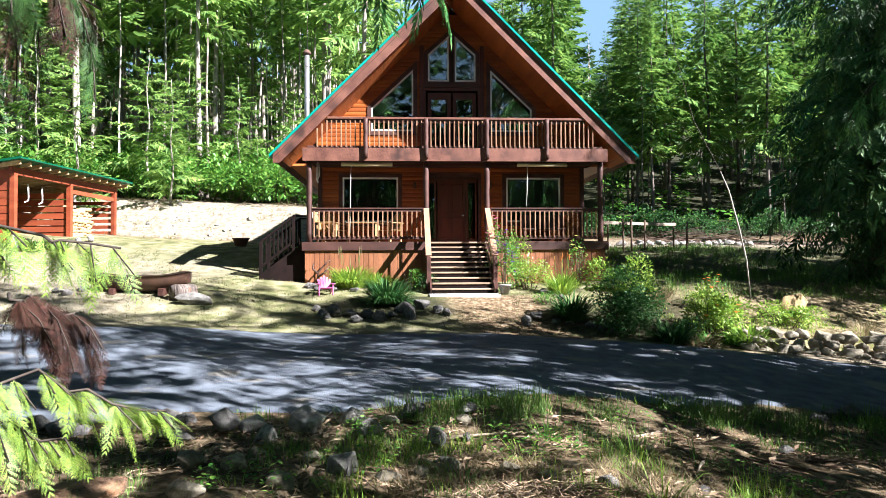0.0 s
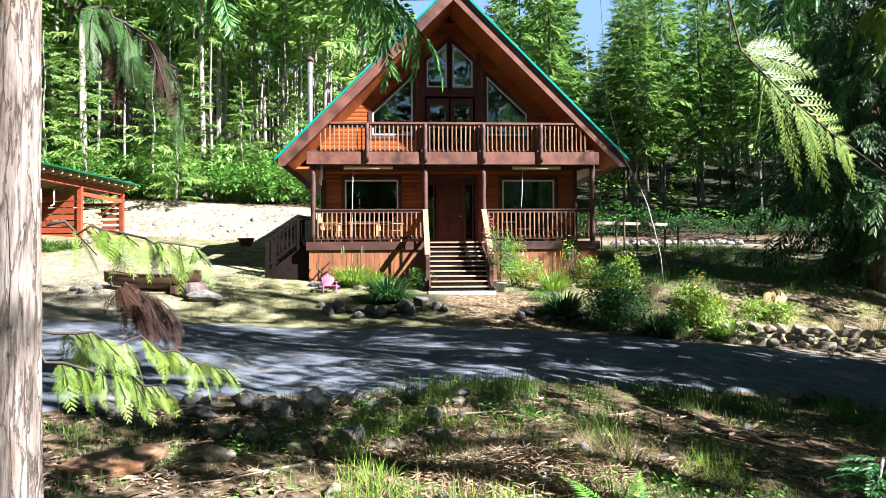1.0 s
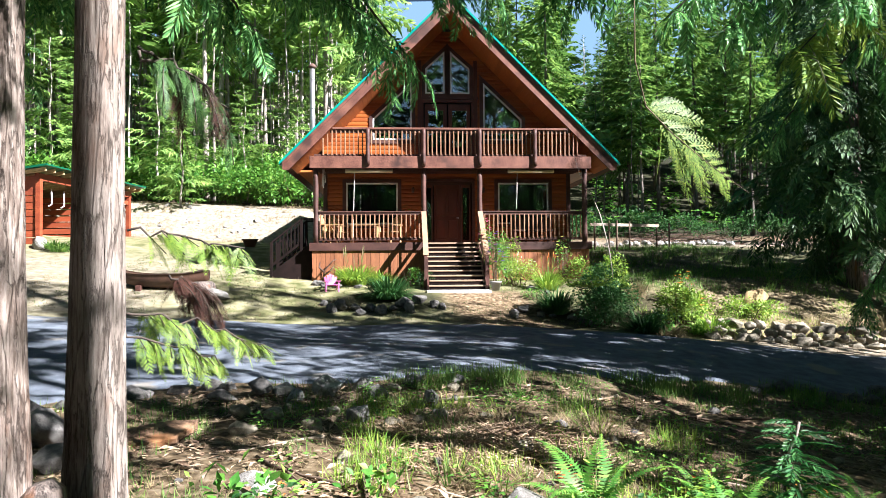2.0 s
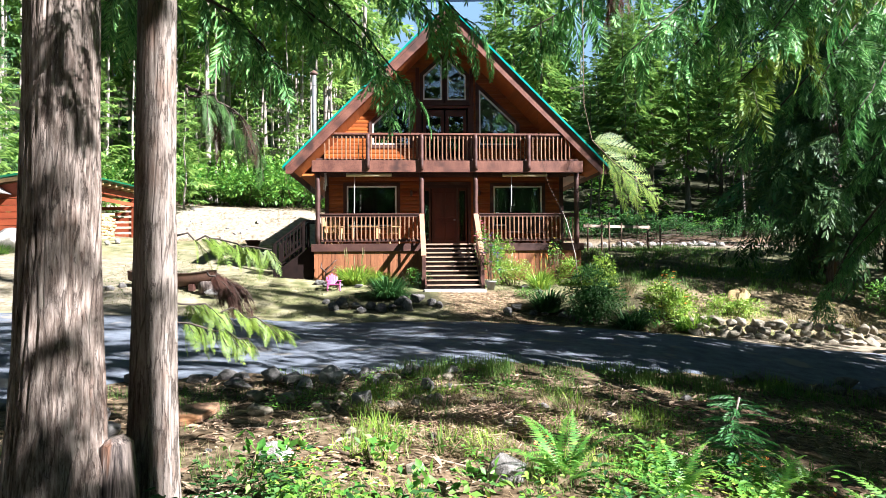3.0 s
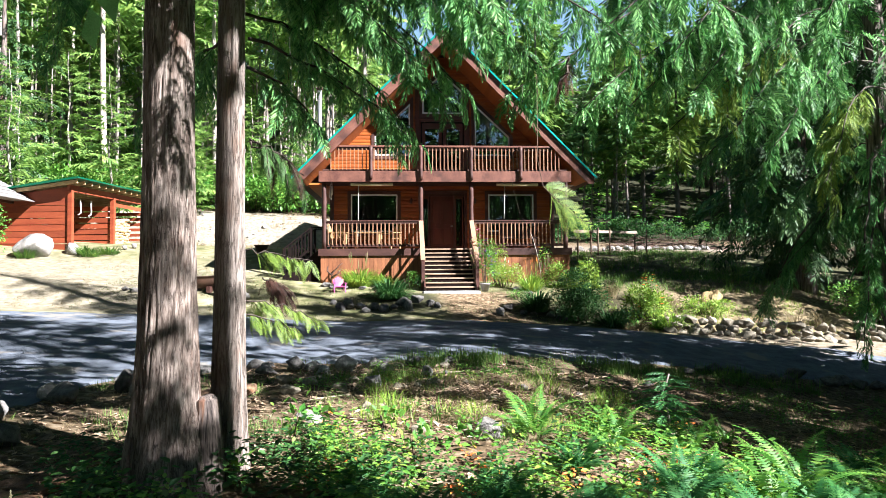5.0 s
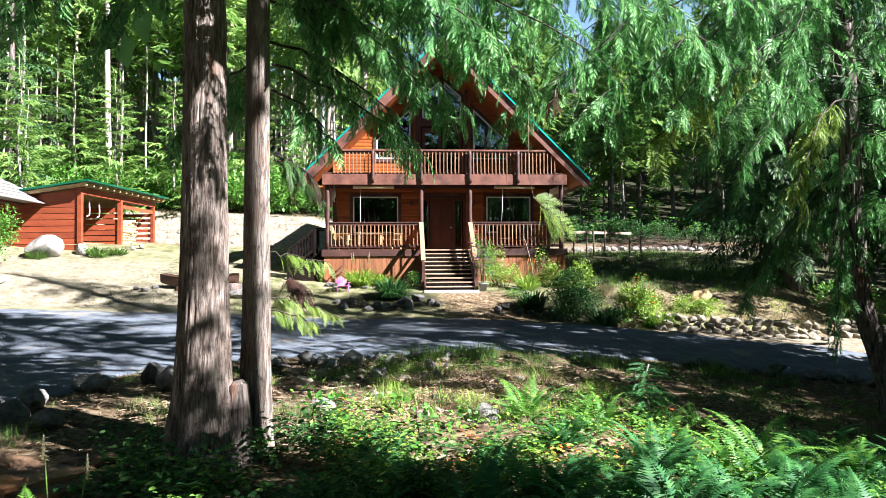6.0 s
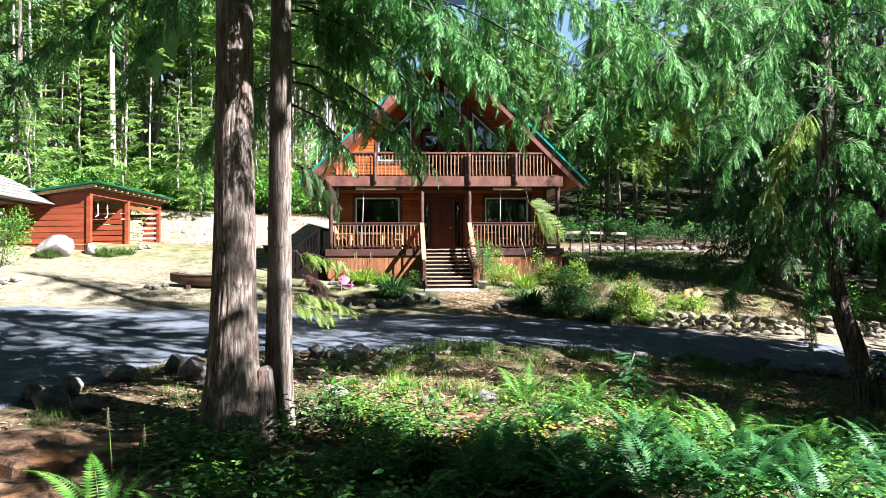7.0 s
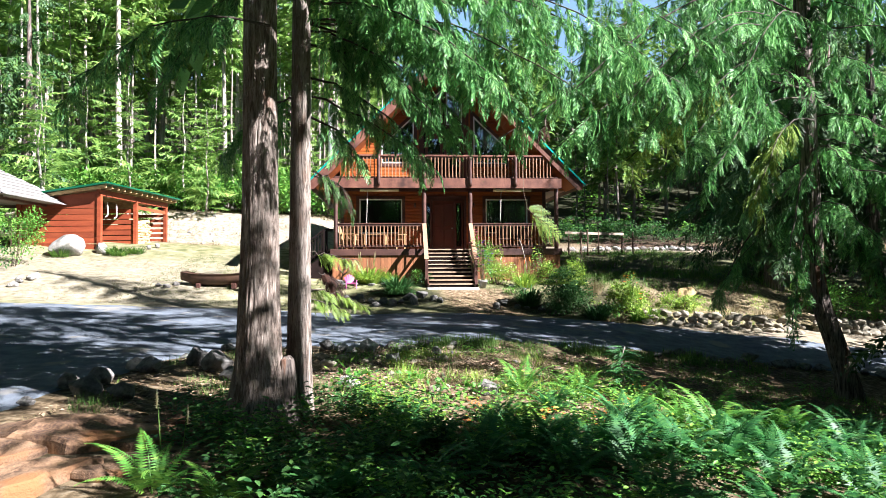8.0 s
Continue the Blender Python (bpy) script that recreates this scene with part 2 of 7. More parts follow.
TANROCK = material("tan_wall_stone", (0.105, 0.09, 0.062), (0.29, 0.255, 0.19), 5, 0.85, 0.5, 45, spread=0.25, c=(0.1, 0.105, 0.07), spot=0.02)
DRYGRASS = material("dry_grass_blades", (0.186, 0.145, 0.0696), (0.319, 0.261, 0.145), 0.6, 0.8, 0, spread=0.3, island=True, leaf=0.3)
ROCK = material("grey_field_stone", (0.05, 0.047, 0.044), (0.17, 0.16, 0.147), 6, 0.9, 0.9, 45, spread=0.25, c=(0.0696, 0.0754, 0.0406), spot=0.02)
PALEROCK = material("pale_boulder", (0.12, 0.11, 0.097), (0.34, 0.325, 0.3), 5, 0.9, 0.9, 45, spread=0.2, c=(0.085, 0.078, 0.06), spot=0.06)
ORANGEROCK = material("rust_orange_slab", (0.05, 0.026, 0.015), (0.25, 0.15, 0.085), 5, 0.9, 0.9, 55, spread=0.25, c=(0.2, 0.09, 0.035), spot=0.1)
PINK = material("pink_plastic", (0.5, 0.11, 0.3), (0.58, 0.16, 0.37), 3, 0.4, 0.0)
TERRA = material("brown_planter", (0.128, 0.0522, 0.0348), (0.197, 0.087, 0.058), 4, 0.7, 0.1)
GREYPOT = material("grey_glazed_pot", (0.244, 0.232, 0.22), (0.325, 0.313, 0.29), 4, 0.5, 0.1)
PLANK = material("pale_rail_plank", (0.29, 0.22, 0.157), (0.394, 0.319, 0.244), 4, 0.75, 0.2, 40)
CHAIRWOOD = material("pale_chair_wood", (0.29, 0.174, 0.0696), (0.406, 0.267, 0.128), 4, 0.6, 0.1, 40, spread=0.08)
IRON = material("rusty_iron", (0.058, 0.0348, 0.0261), (0.116, 0.0638, 0.0464), 5, 0.8, 0.3, 40)
CONCRETE = material("pale_concrete", (0.29, 0.284, 0.267), (0.36, 0.354, 0.336), 3, 0.85, 0.2, 50)
PETAL_P = material("purple_petals", (0.16, 0.06, 0.5), (0.26, 0.12, 0.65), 3, 0.6, 0, leaf=0.3)
PETAL_K = material("pink_petals", (0.7, 0.12, 0.25), (0.85, 0.3, 0.42), 3, 0.6, 0, leaf=0.3)
PETAL_W = material("white_petals", (0.7, 0.68, 0.6), (0.85, 0.83, 0.75), 3, 0.6, 0, leaf=0.3)
PETAL_R = material("orange_red_petals", (0.75, 0.12, 0.03), (0.85, 0.35, 0.08), 3, 0.6, 0, leaf=0.3)
PETAL_Y = material("yellow_petals", (0.8, 0.6, 0.1), (0.85, 0.75, 0.3), 3, 0.6, 0, leaf=0.3)
GLASS = glass_material("window_glass", 0.03)
GABLEGLASS = glass_material("coated_window_glass", 0.08)


# ---- helpers ----
def part(name, bm, mat, parent=None, label="", smooth=False):
    """Links a bmesh or mesh as one object, under a thing or a part."""
    if isinstance(bm, bmesh.types.BMesh):
        me = bpy.data.meshes.new(name)
        bmesh.ops.recalc_face_normals(bm, faces=bm.faces)
        bm.to_mesh(me)
        bm.free()
    else:
        me = bm
    if mat and not me.materials:
        me.materials.append(mat)
    if smooth:
        me.polygons.foreach_set("use_smooth", [True] * len(me.polygons))
    ob = new(name, me)
    ob.parent = parent
    if label:
        tagged(ob, label)
    return ob


def thing(name, label, category, at=(0, 0, 0), group="", kind=""):
    ob = new(name)
    ob.empty_display_size = 0.1
    ob.location = at
    return tagged(ob, label, category, group, kind)


def add_box(bm, x0, x1, y0, y1, z0, z1):
    v = [bm.verts.new((x, y, z)) for x in (x0, x1) for y in (y0, y1) for z in (z0, z1)]
    for f in ((0, 1, 3, 2), (4, 6, 7, 5), (0, 4, 5, 1), (2, 3, 7, 6), (0, 2, 6, 4), (1, 5, 7, 3)):
        bm.faces.new([v[i] for i in f])
    return v


def box(x0, x1, y0, y1, z0, z1, bevel=0.006):
    bm = bmesh.new()
    add_box(bm, x0, x1, y0, y1, z0, z1)
    if bevel:
        bmesh.ops.bevel(bm, geom=bm.edges[:], offset=bevel, segments=1, affect="EDGES")
    return bm


def prism(points, y0, y1):
    """A polygon in x and z, given depth along y."""
    bm = bmesh.new()
    a = [bm.verts.new((x, y0, z)) for x, z in points]
    b = [bm.verts.new((x, y1, z)) for x, z in points]
    bm.faces.new(a)
    bm.faces.new(b[::-1])
    for i in range(len(a)):
        j = (i + 1) % len(a)
        bm.faces.new((a[j], a[i], b[i], b[j]))
    return bm


def beam(p, q, w, h, bm=None, up=(0, 0, 1)):
    """A board from p to q, w wide and h deep."""
    bm = bm or bmesh.new()
    p, q = Vector(p), Vector(q)
    d = (q - p).normalized()
    s = d.cross(Vector(up))
    s = s.normalized() if s.length > 1e-4 else Vector((1, 0, 0))
    u = s.cross(d).normalized()
    ring = []
    for c in (p, q):
        ring.append([bm.verts.new(c + s * (a * w / 2) + u * (b * h / 2)) for a, b in ((-1, -1), (1, -1), (1, 1), (-1, 1))])
    bm.faces.new(ring[0])
    bm.faces.new(ring[1][::-1])
    for i in range(4):
        j = (i + 1) % 4
        bm.faces.new((ring[0][j], ring[0][i], ring[1][i], ring[1][j]))
    return bm


def tube_arrays(points, radii, sides=8, wobble=0.0, seed=0):
    rnd = random.Random(seed)
    pts = [Vector(p) for p in points]
    V, T = [], []
    for i, p in enumerate(pts):
        d = (pts[min(i + 1, len(pts) - 1)] - pts[max(i - 1, 0)]).normalized()
        s = d.cross(Vector((0.31, 0.95, 0.07))).normalized()
        u = d.cross(s)
        for k in range(sides):
            a = 2 * math.pi * k / sides
            r = radii[i] * (1 + wobble * rnd.uniform(-1, 1))
            V.append(p + s * (r * math.cos(a)) + u * (r * math.sin(a)))
    for i in range(len(pts) - 1):
        for k in range(sides):
            a, b = i * sides + k, i * sides + (k + 1) % sides
            T += [(a, b, b + sides), (a, b + sides, a + sides)]
    n = len(V)
    V += [pts[0], pts[-1]]
    for k in range(sides):
        T.append((n, (k + 1) % sides, k))
        T.append((n + 1, (len(pts) - 1) * sides + k, (len(pts) - 1) * sides + (k + 1) % sides))
    return np.array([tuple(v) for v in V], dtype=float), np.array(T, dtype=int)


def tri_mesh(name, pieces, mats, smooth=False):
    """One mesh from pieces (vertices, triangles, material slot)."""
    Vs, Ts, Ms, n = [], [], [], 0
    for V, T, s in pieces:
        Vs.append(V)
        Ts.append(T + n)
        Ms.append(np.full(len(T), s))
        n += len(V)
    V, T, M = np.concatenate(Vs), np.concatenate(Ts), np.concatenate(Ms)
    me = bpy.data.meshes.new(name)
    me.vertices.add(len(V))
    me.vertices.foreach_set("co", V.astype(np.float32).ravel())
    me.loops.add(len(T) * 3)
    me.loops.foreach_set("vertex_index", T.astype(np.int32).ravel())
    me.polygons.add(len(T))
    me.polygons.foreach_set("loop_start", np.arange(0, len(T) * 3, 3, dtype=np.int32))
    for m in mats:
        me.materials.append(m)
    me.polygons.foreach_set("material_index", M.astype(np.int32))
    if smooth:
        me.polygons.foreach_set("use_smooth", np.ones(len(T), dtype=bool))
    me.update(calc_edges=True)
    return me


def placed(template, frames):
    """Copies of a template (V, T) by a list of (origin, x axis, y axis, z axis) joined in one array pair."""
    V, T = template
    F = np.array([[tuple(o), tuple(a), tuple(b), tuple(c)] for o, a, b, c in frames], dtype=float)
    out = F[:, 0][:, None, :] + V[None, :, 0:1] * F[:, 1][:, None, :] + V[None, :, 1:2] * F[:, 2][:, None, :] + V[None, :, 2:3] * F[:, 3][:, None, :]
    idx = T[None] + (np.arange(len(F)) * len(V))[:, None, None]
    return out.reshape(-1, 3), idx.reshape(-1, 3)


def axes(way, size, width=None, roll=0.0, thick=None):
    """Axes whose x points along way, scaled."""
    d = Vector(way).normalized()
    s = d.cross(Vector((0, 0, 1)))
    s = s.normalized() if s.length > 1e-3 else Vector((0, 1, 0))
    s = Matrix.Rotation(roll, 3, d) @ s
    u = s.cross(d)
    return d * size, s * (width or size), u * (thick or size)


def spray(side=9, sub=5, seed=0, spread=0.42, droop=0.25, fat=1.0):
    """A flat cedar spray along x, one long: stem, side twigs and scale-leaf tips."""
    rnd = random.Random(seed)
    V, T = [], []

    def tri(a, b, c):
        n = len(V)
        V.extend((a, b, c))
        T.append((n, n + 1, n + 2))

    def sag(x, y):
        return (x, y, -droop * x * x - 0.25 * abs(y) ** 1.5)

    tri(sag(0, 0.008), sag(0, -0.008), sag(1, 0))
    for i in range(side):
        t = (i + 0.6) / (side + 0.4)
        ln = spread * (1 - t) ** 0.75 * (0.45 + min(1, t * 3) * 0.55) * rnd.uniform(0.8, 1.15) + 0.03
        for sgn in (-1, 1):
            tt = t + rnd.uniform(-0.02, 0.02)
            ang = rnd.uniform(0.75, 0.95)
            dx, dy = math.cos(ang), sgn * math.sin(ang)
            w = 0.016 * fat
            ex, ey = tt + dx * ln, dy * ln
            tri(sag(tt - w, 0), sag(tt + w, 0), sag(ex, ey))
            for k in range(sub):
                u = (k + 0.7) / (sub + 0.3)
                px, py = tt + dx * ln * u, dy * ln * u
                l2 = 0.3 * ln * (1 - u * 0.7) + 0.012
                for s2 in (-1, 1):
                    a2 = ang * sgn + s2 * 0.65
                    qx, qy = px + math.cos(a2) * l2, py + math.sin(a2) * l2
                    nx, ny = -math.sin(a2) * l2 * 0.22 * fat, math.cos(a2) * l2 * 0.22 * fat
                    tri(sag(px - nx * 0.6, py - ny * 0.6), sag(px + nx + (qx - px) * 0.4, py + ny + (qy - py) * 0.4), sag(qx, qy))
    return np.array(V), np.array(T)


def plume(side=9, sub=1, seed=0, spread=0.34, droop=0.3, fat=1.0):
    """A hanging cedar plume along x, one long: a stem with slender forward-swept blades, each with side blades."""
    rnd = random.Random(seed)
    V, T = [], []

    def sag(x, y, z=0.0):
        return (x, y, z - droop * x * x - 0.35 * abs(y) ** 1.4)

    def blade(x, y, ang, l, w, z):
        dx, dy = math.cos(ang), math.sin(ang)
        n = len(V)
        V.extend((sag(x, y), sag(x + dx * l * 0.45 - dy * w, y + dy * l * 0.45 + dx * w, z), sag(x + dx * l, y + dy * l, z * 0.4),
                  sag(x + dx * l * 0.45 + dy * w, y + dy * l * 0.45 - dx * w, -z)))
        T.extend(((n, n + 1, n + 2), (n, n + 2, n + 3)))

    V.extend((sag(0, 0.01), sag(0, -0.01), sag(1, 0)))
    T.append((0, 1, 2))
    for i in range(side):
        t = (i + 0.4) / (side + 0.2)
        ln = spread * (1 - t) ** 0.6 * (0.5 + min(1, t * 3) * 0.5) * rnd.uniform(0.7, 1.25) + 0.07
        for sgn in (-1, 1):
            tt = t + rnd.uniform(-0.03, 0.03)
            ang = sgn * rnd.uniform(0.5, 0.85)
            z = rnd.uniform(-0.02, 0.02)
            blade(tt, 0, ang, ln, 0.026 * fat, z)
            for k in range(sub):
                for s2 in (-1, 1):
                    u = 0.3 + 0.35 * k + rnd.uniform(-0.08, 0.08)
                    blade(tt + math.cos(ang) * ln * u, math.sin(ang) * ln * u, ang + s2 * rnd.uniform(0.4, 0.65), ln * 0.5 * (1.1 - u * 0.6), 0.02 * fat, z)
    return np.array(V), np.array(T)


def needle_branch(side=8, seed=0, wide=0.05, sub=1):
    """A fir branch along x, one long, with narrow twigs that droop on both sides."""
    rnd = random.Random(seed)
    V, T = [], []

    def stem(t):
        return (t, 0.03 * math.sin(5 * t + seed), 0.1 * t - 0.22 * t * t)

    def blade(p, d, w):
        l = math.sqrt(d[0] ** 2 + d[1] ** 2) or 1
        nx, ny = -d[1] / l * w, d[0] / l * w
        z = rnd.uniform(-0.4, 0.4) * w
        n = len(V)
        V.extend((p, (p[0] + d[0] * 0.5 + nx, p[1] + d[1] * 0.5 + ny, p[2] + d[2] * 0.35 + z),
                  (p[0] + d[0], p[1] + d[1], p[2] + d[2]), (p[0] + d[0] * 0.5 - nx, p[1] + d[1] * 0.5 - ny, p[2] + d[2] * 0.35 - z)))
        T.extend(((n, n + 1, n + 2), (n, n + 2, n + 3)))

    V.extend(((0, 0.012, 0), (0, -0.012, 0), stem(1)))
    T.append((0, 1, 2))
    for i in range(side):
        t = 0.14 + 0.84 * (i + 0.5) / side
        for s in (-1, 1):
            ln = 0.4 * (1 - t) ** 0.55 * rnd.uniform(0.6, 1.3) + 0.07
            a = s * rnd.uniform(0.55, 1.05)
            d = (math.cos(a) * ln, math.sin(a) * ln, -rnd.uniform(0.1, 0.75) * ln)
            p = stem(t)
            blade(p, d, wide * rnd.uniform(0.7, 1.3))
            for k in range(sub):
                u = 0.25 + 0.5 * k / max(1, sub) + rnd.uniform(0, 0.15)
                q = (p[0] + d[0] * u, p[1] + d[1] * u, p[2] + d[2] * u * 0.7)
                b = a + rnd.choice((-1, 1)) * rnd.uniform(0.4, 0.8)
                blade(q, (math.cos(b) * ln * 0.55, math.sin(b) * ln * 0.55, -rnd.uniform(0.15, 0.7) * ln * 0.55), wide * 0.75)
    return np.array(V), np.array(T)


def bough(seed=0, n=16, leaf=None):
    """A cedar bough along x, one long: short plumes that hang from both sides of a curved limb."""
    rnd = random.Random(seed)
    fr = []
    for i in range(n):
        t = 0.12 + 0.86 * (i + rnd.random()) / n
        s = rnd.choice((-1, 1))
        l = (0.2 + 0.24 * (1 - t)) * rnd.uniform(0.7, 1.3)
        way = (rnd.uniform(0.25, 0.9), s * rnd.uniform(0.1, 0.8), -rnd.uniform(0.25, 1.0))
        fr.append(((t, 0, 0.06 * t - 0.3 * t * t), *axes(way, l, l * rnd.uniform(0.8, 1.2), rnd.uniform(-0.9, 0.9), l)))
    fr.append(((0.88, 0, -0.18), *axes((0.8, 0, -0.6), 0.26, 0.26, 0.2, 0.26)))
    V, T = placed(leaf, fr)
    V2, T2 = tube_arrays([(0, 0, 0), (0.5, 0, -0.04), (1, 0, -0.22)], [0.008, 0.005, 0.001], 3)
    return np.concatenate([V, V2]), np.concatenate([T, T2 + len(V)])


LEAF_TEMPLATE = (np.array([(0, 0, 0), (0.5, 0.3, 0.06), (1, 0, -0.05), (0.5, -0.3, 0.06)], float), np.array([(0, 1, 2), (0, 2, 3)]))
LEAF_OVAL = (np.array([(0, 0, 0), (0.3, 0.24, 0.08), (0.72, 0.17, 0.02), (1, 0, -0.1), (0.72, -0.17, 0.02), (0.3, -0.24, 0.08)], float), np.array([(0, 1, 2), (0, 2, 3), (0, 3, 4), (0, 4, 5)]))
BLADE = (np.array([(0, -0.5, 0), (0, 0.5, 0), (0.55, -0.32, 0.1), (0.55, 0.32, 0.1), (1, 0, -0.05)], float), np.array([(0, 1, 3), (0, 3, 2), (2, 3, 4)]))
SPRAY_NEAR = plume(21, 0, 1, spread=0.29, droop=0.4, fat=0.66)
SPRAY_FINE = spray(11, 6, 6, fat=0.78)
SPRAY_MID = plume(8, 0, 2, fat=2.0)
PLUME_FAR = plume(4, 0, 7, fat=2.3)
BOUGH = bough(8, 17, PLUME_FAR)
BOUGH_FINE = bough(9, 19, plume(7, 0, 9, fat=1.25))
FIR_FAR = needle_branch(9, 4, 0.036)
FIR_DENSE = needle_branch(7, 6, 0.05)
FIR_COARSE = needle_branch(7, 5, 0.1, 0)


# ---- ground ----
def smooth(a, b, x):
    u = min(1.0, max(0.0, (x - a) / (b - a)))
    return u * u * (3 - 2 * u)


PROFILE = [(-400, -1.6), (-30, -1.35), (-22, -1.2), (-17, -0.97), (-13, -0.92), (-9, -0.8), (-5.4, -0.68), (-2.2, -0.02), (0, 0.25), (6, 1.3), (12, 1.65), (22, 2.9), (60, 13), (400, 110)]


def profile(y):
    for (a, p), (b, q) in zip(PROFILE, PROFILE[1:]):
        if y <= b:
            u = (y - a) / (b - a)
            return p + (q - p) * (u * u * (3 - 2 * u) * 0.5 + u * 0.5)
    return PROFILE[-1][1]


def height(x, y, rough=True):
    z = profile(y)
    z += 0.06 * max(0, min(-x - 4, 18)) * smooth(-17, -9, y) * (1 - 0.5 * smooth(8, 20, y))
    z -= 0.055 * max(0, min(x, 14)) * (1 + 1.6 * smooth(-6.5, -14, y)) * (1 - smooth(-6.2, -1, y))
    z += 1.7 * smooth(11.5, 16, y) * smooth(-2, -7, x)
    z += 0.35 * smooth(3.0, 6.0, x) * smooth(-6.4, -5.3, y) * (1 - smooth(-3, 1, y)) * (1 - smooth(11, 14, x))
    if rough:
        z += 0.05 * noise.noise((x * 0.5, y * 0.5, 0)) + 0.025 * noise.noise((x * 1.9, y * 1.9, 3)) * (1 if y < -11 or y > -5 else 0.4)
        if y < near_edge(x) - 0.3 and y > -24 and abs(x) < 9:
            z += 0.045 * noise.noise((x * 2.7, y * 2.7, 11)) + 0.03 * noise.noise((x * 5, y * 5, 17))
    return z


def far_edge(x):
    pts = [(-60, -9), (-14, -6.2), (-9, -4.9), (-4, -5.3), (-1.5, -5.4), (3, -6.0), (6, -7.1), (9, -8.0), (14, -9.2), (60, -26)]
    return lerp_pts(pts, x)


def near_edge(x):
    pts = [(-60, -27), (-9, -21.5), (-7.3, -19.2), (-6.9, -17.0), (-6.4, -14.7), (-5.6, -13.4), (-4.4, -12.8), (-2.7, -12.7), (-1, -12.2), (3, -11.3), (8, -10.9), (14, -12.4), (60, -31)]
    return lerp_pts(pts, x)


def lerp_pts(pts, x):
    for (a, p), (b, q) in zip(pts, pts[1:]):
        if x <= b:
            u = (x - a) / (b - a)
            return p + (q - p) * u
    return pts[-1][1]


def graded(lo, hi, a, b, step, far):
    """Grid lines: even between lo and hi, widening out to a and b."""
    mid = list(np.arange(lo, hi + step / 2, step))
    out, s, v = [], step, mid[-1]
    while v < b:
        s *= far
        v += s
        out.append(v)
    back, s, v = [], step, mid[0]
    while v > a:
        s *= far
        v -= s
        back.append(v)
    return back[::-1] + mid + out


def ground_material():
    m = bpy.data.materials.new("forest_ground")
    m.use_nodes = True
    t = m.node_tree
    n, l = t.nodes, t.links
    bs = n["Principled BSDF"]
    bs.inputs["Roughness"].default_value = 0.95
    bs.inputs["Specular IOR Level"].default_value = 0.15
    co = n.new("ShaderNodeTexCoord")
    zone = n.new("ShaderNodeAttribute")
    zone.attribute_name = "zone"
    sep = n.new("ShaderNodeSeparateColor")
    l.new(zone.outputs["Color"], sep.inputs[0])

    def ramp(scale, detail, stops):
        tx = n.new("ShaderNodeTexNoise")
        tx.inputs["Scale"].default_value, tx.inputs["Detail"].default_value = scale, detail
        l.new(co.outputs["Object"], tx.inputs[0])
        r = n.new("ShaderNodeValToRGB")
        r.color_ramp.elements[0].position, r.color_ramp.elements[0].color = stops[0][0], (*stops[0][1], 1)
        r.color_ramp.elements[1].position, r.color_ramp.elements[1].color = stops[-1][0], (*stops[-1][1], 1)
        for p, c in stops[1:-1]:
            e = r.color_ramp.elements.new(p)
            e.color = (*c, 1)
        l.new(tx.outputs[0], r.inputs[0])
        return r.outputs[0], tx.outputs[0]

    litter, hn = ramp(9, 9, [(0.32, (0.046, 0.027, 0.015)), (0.47, (0.15, 0.098, 0.057)), (0.6, (0.27, 0.195, 0.122)), (0.72, (0.38, 0.31, 0.225))])
    lawn, _ = ramp(2.2, 9, [(0.3, (0.07, 0.08, 0.027)), (0.5, (0.16, 0.155, 0.075)), (0.7, (0.28, 0.25, 0.16))])
    sand, _ = ramp(5, 8, [(0.3, (0.13, 0.105, 0.075)), (0.5, (0.23, 0.195, 0.148)), (0.72, (0.31, 0.27, 0.215))])
    # near-black forest earth, which also carries the shade painted beside the cabin
    earth_and_shade, _ = ramp(4, 8, [(0.3, (0.01, 0.012, 0.005)), (0.55, (0.025, 0.026, 0.012)), (0.75, (0.05, 0.044, 0.024))])

    def mix(f, a, b):
        x = n.new("ShaderNodeMix")
        x.data_type = "RGBA"
        l.new(f, x.inputs[0])
        l.new(a, x.inputs[6])
        l.new(b, x.inputs[7])
        return x.outputs[2]

    c = mix(sep.outputs[0], earth_and_shade, lawn)
    c = mix(sep.outputs[1], c, litter)
    c = mix(sep.outputs[2], c, sand)
    l.new(c, bs.inputs["Base Color"])
    bp = n.new("ShaderNodeBump")
    bp.inputs["Strength"].default_value, bp.inputs["Distance"].default_value = 0.8, 0.05
    l.new(hn, bp.inputs["Height"])
    l.new(bp.outputs[0], bs.inputs["Normal"])
    return m


def gravel_material():
    m = material("grey_crushed_gravel", (0.073, 0.086, 0.106), (0.152, 0.173, 0.204), 3.5, 0.95, 0.5, 70, c=(0.2, 0.188, 0.168), spot=0.06, spec=0.2)
    t = m.node_tree
    n, l = t.nodes, t.links
    vor = n.new("ShaderNodeTexVoronoi")
    vor.inputs["Scale"].default_value = 47
    co = n.new("ShaderNodeTexCoord")
    l.new(co.outputs["Object"], vor.inputs[0])
    bp = n.new("ShaderNodeBump")
    bp.inputs["Strength"].default_value, bp.inputs["Distance"].default_value = 0.45, 0.015
    l.new(vor.outputs["Distance"], bp.inputs["Height"])
    l.new(bp.outputs[0], n["Principled BSDF"].inputs["Normal"])
    return m


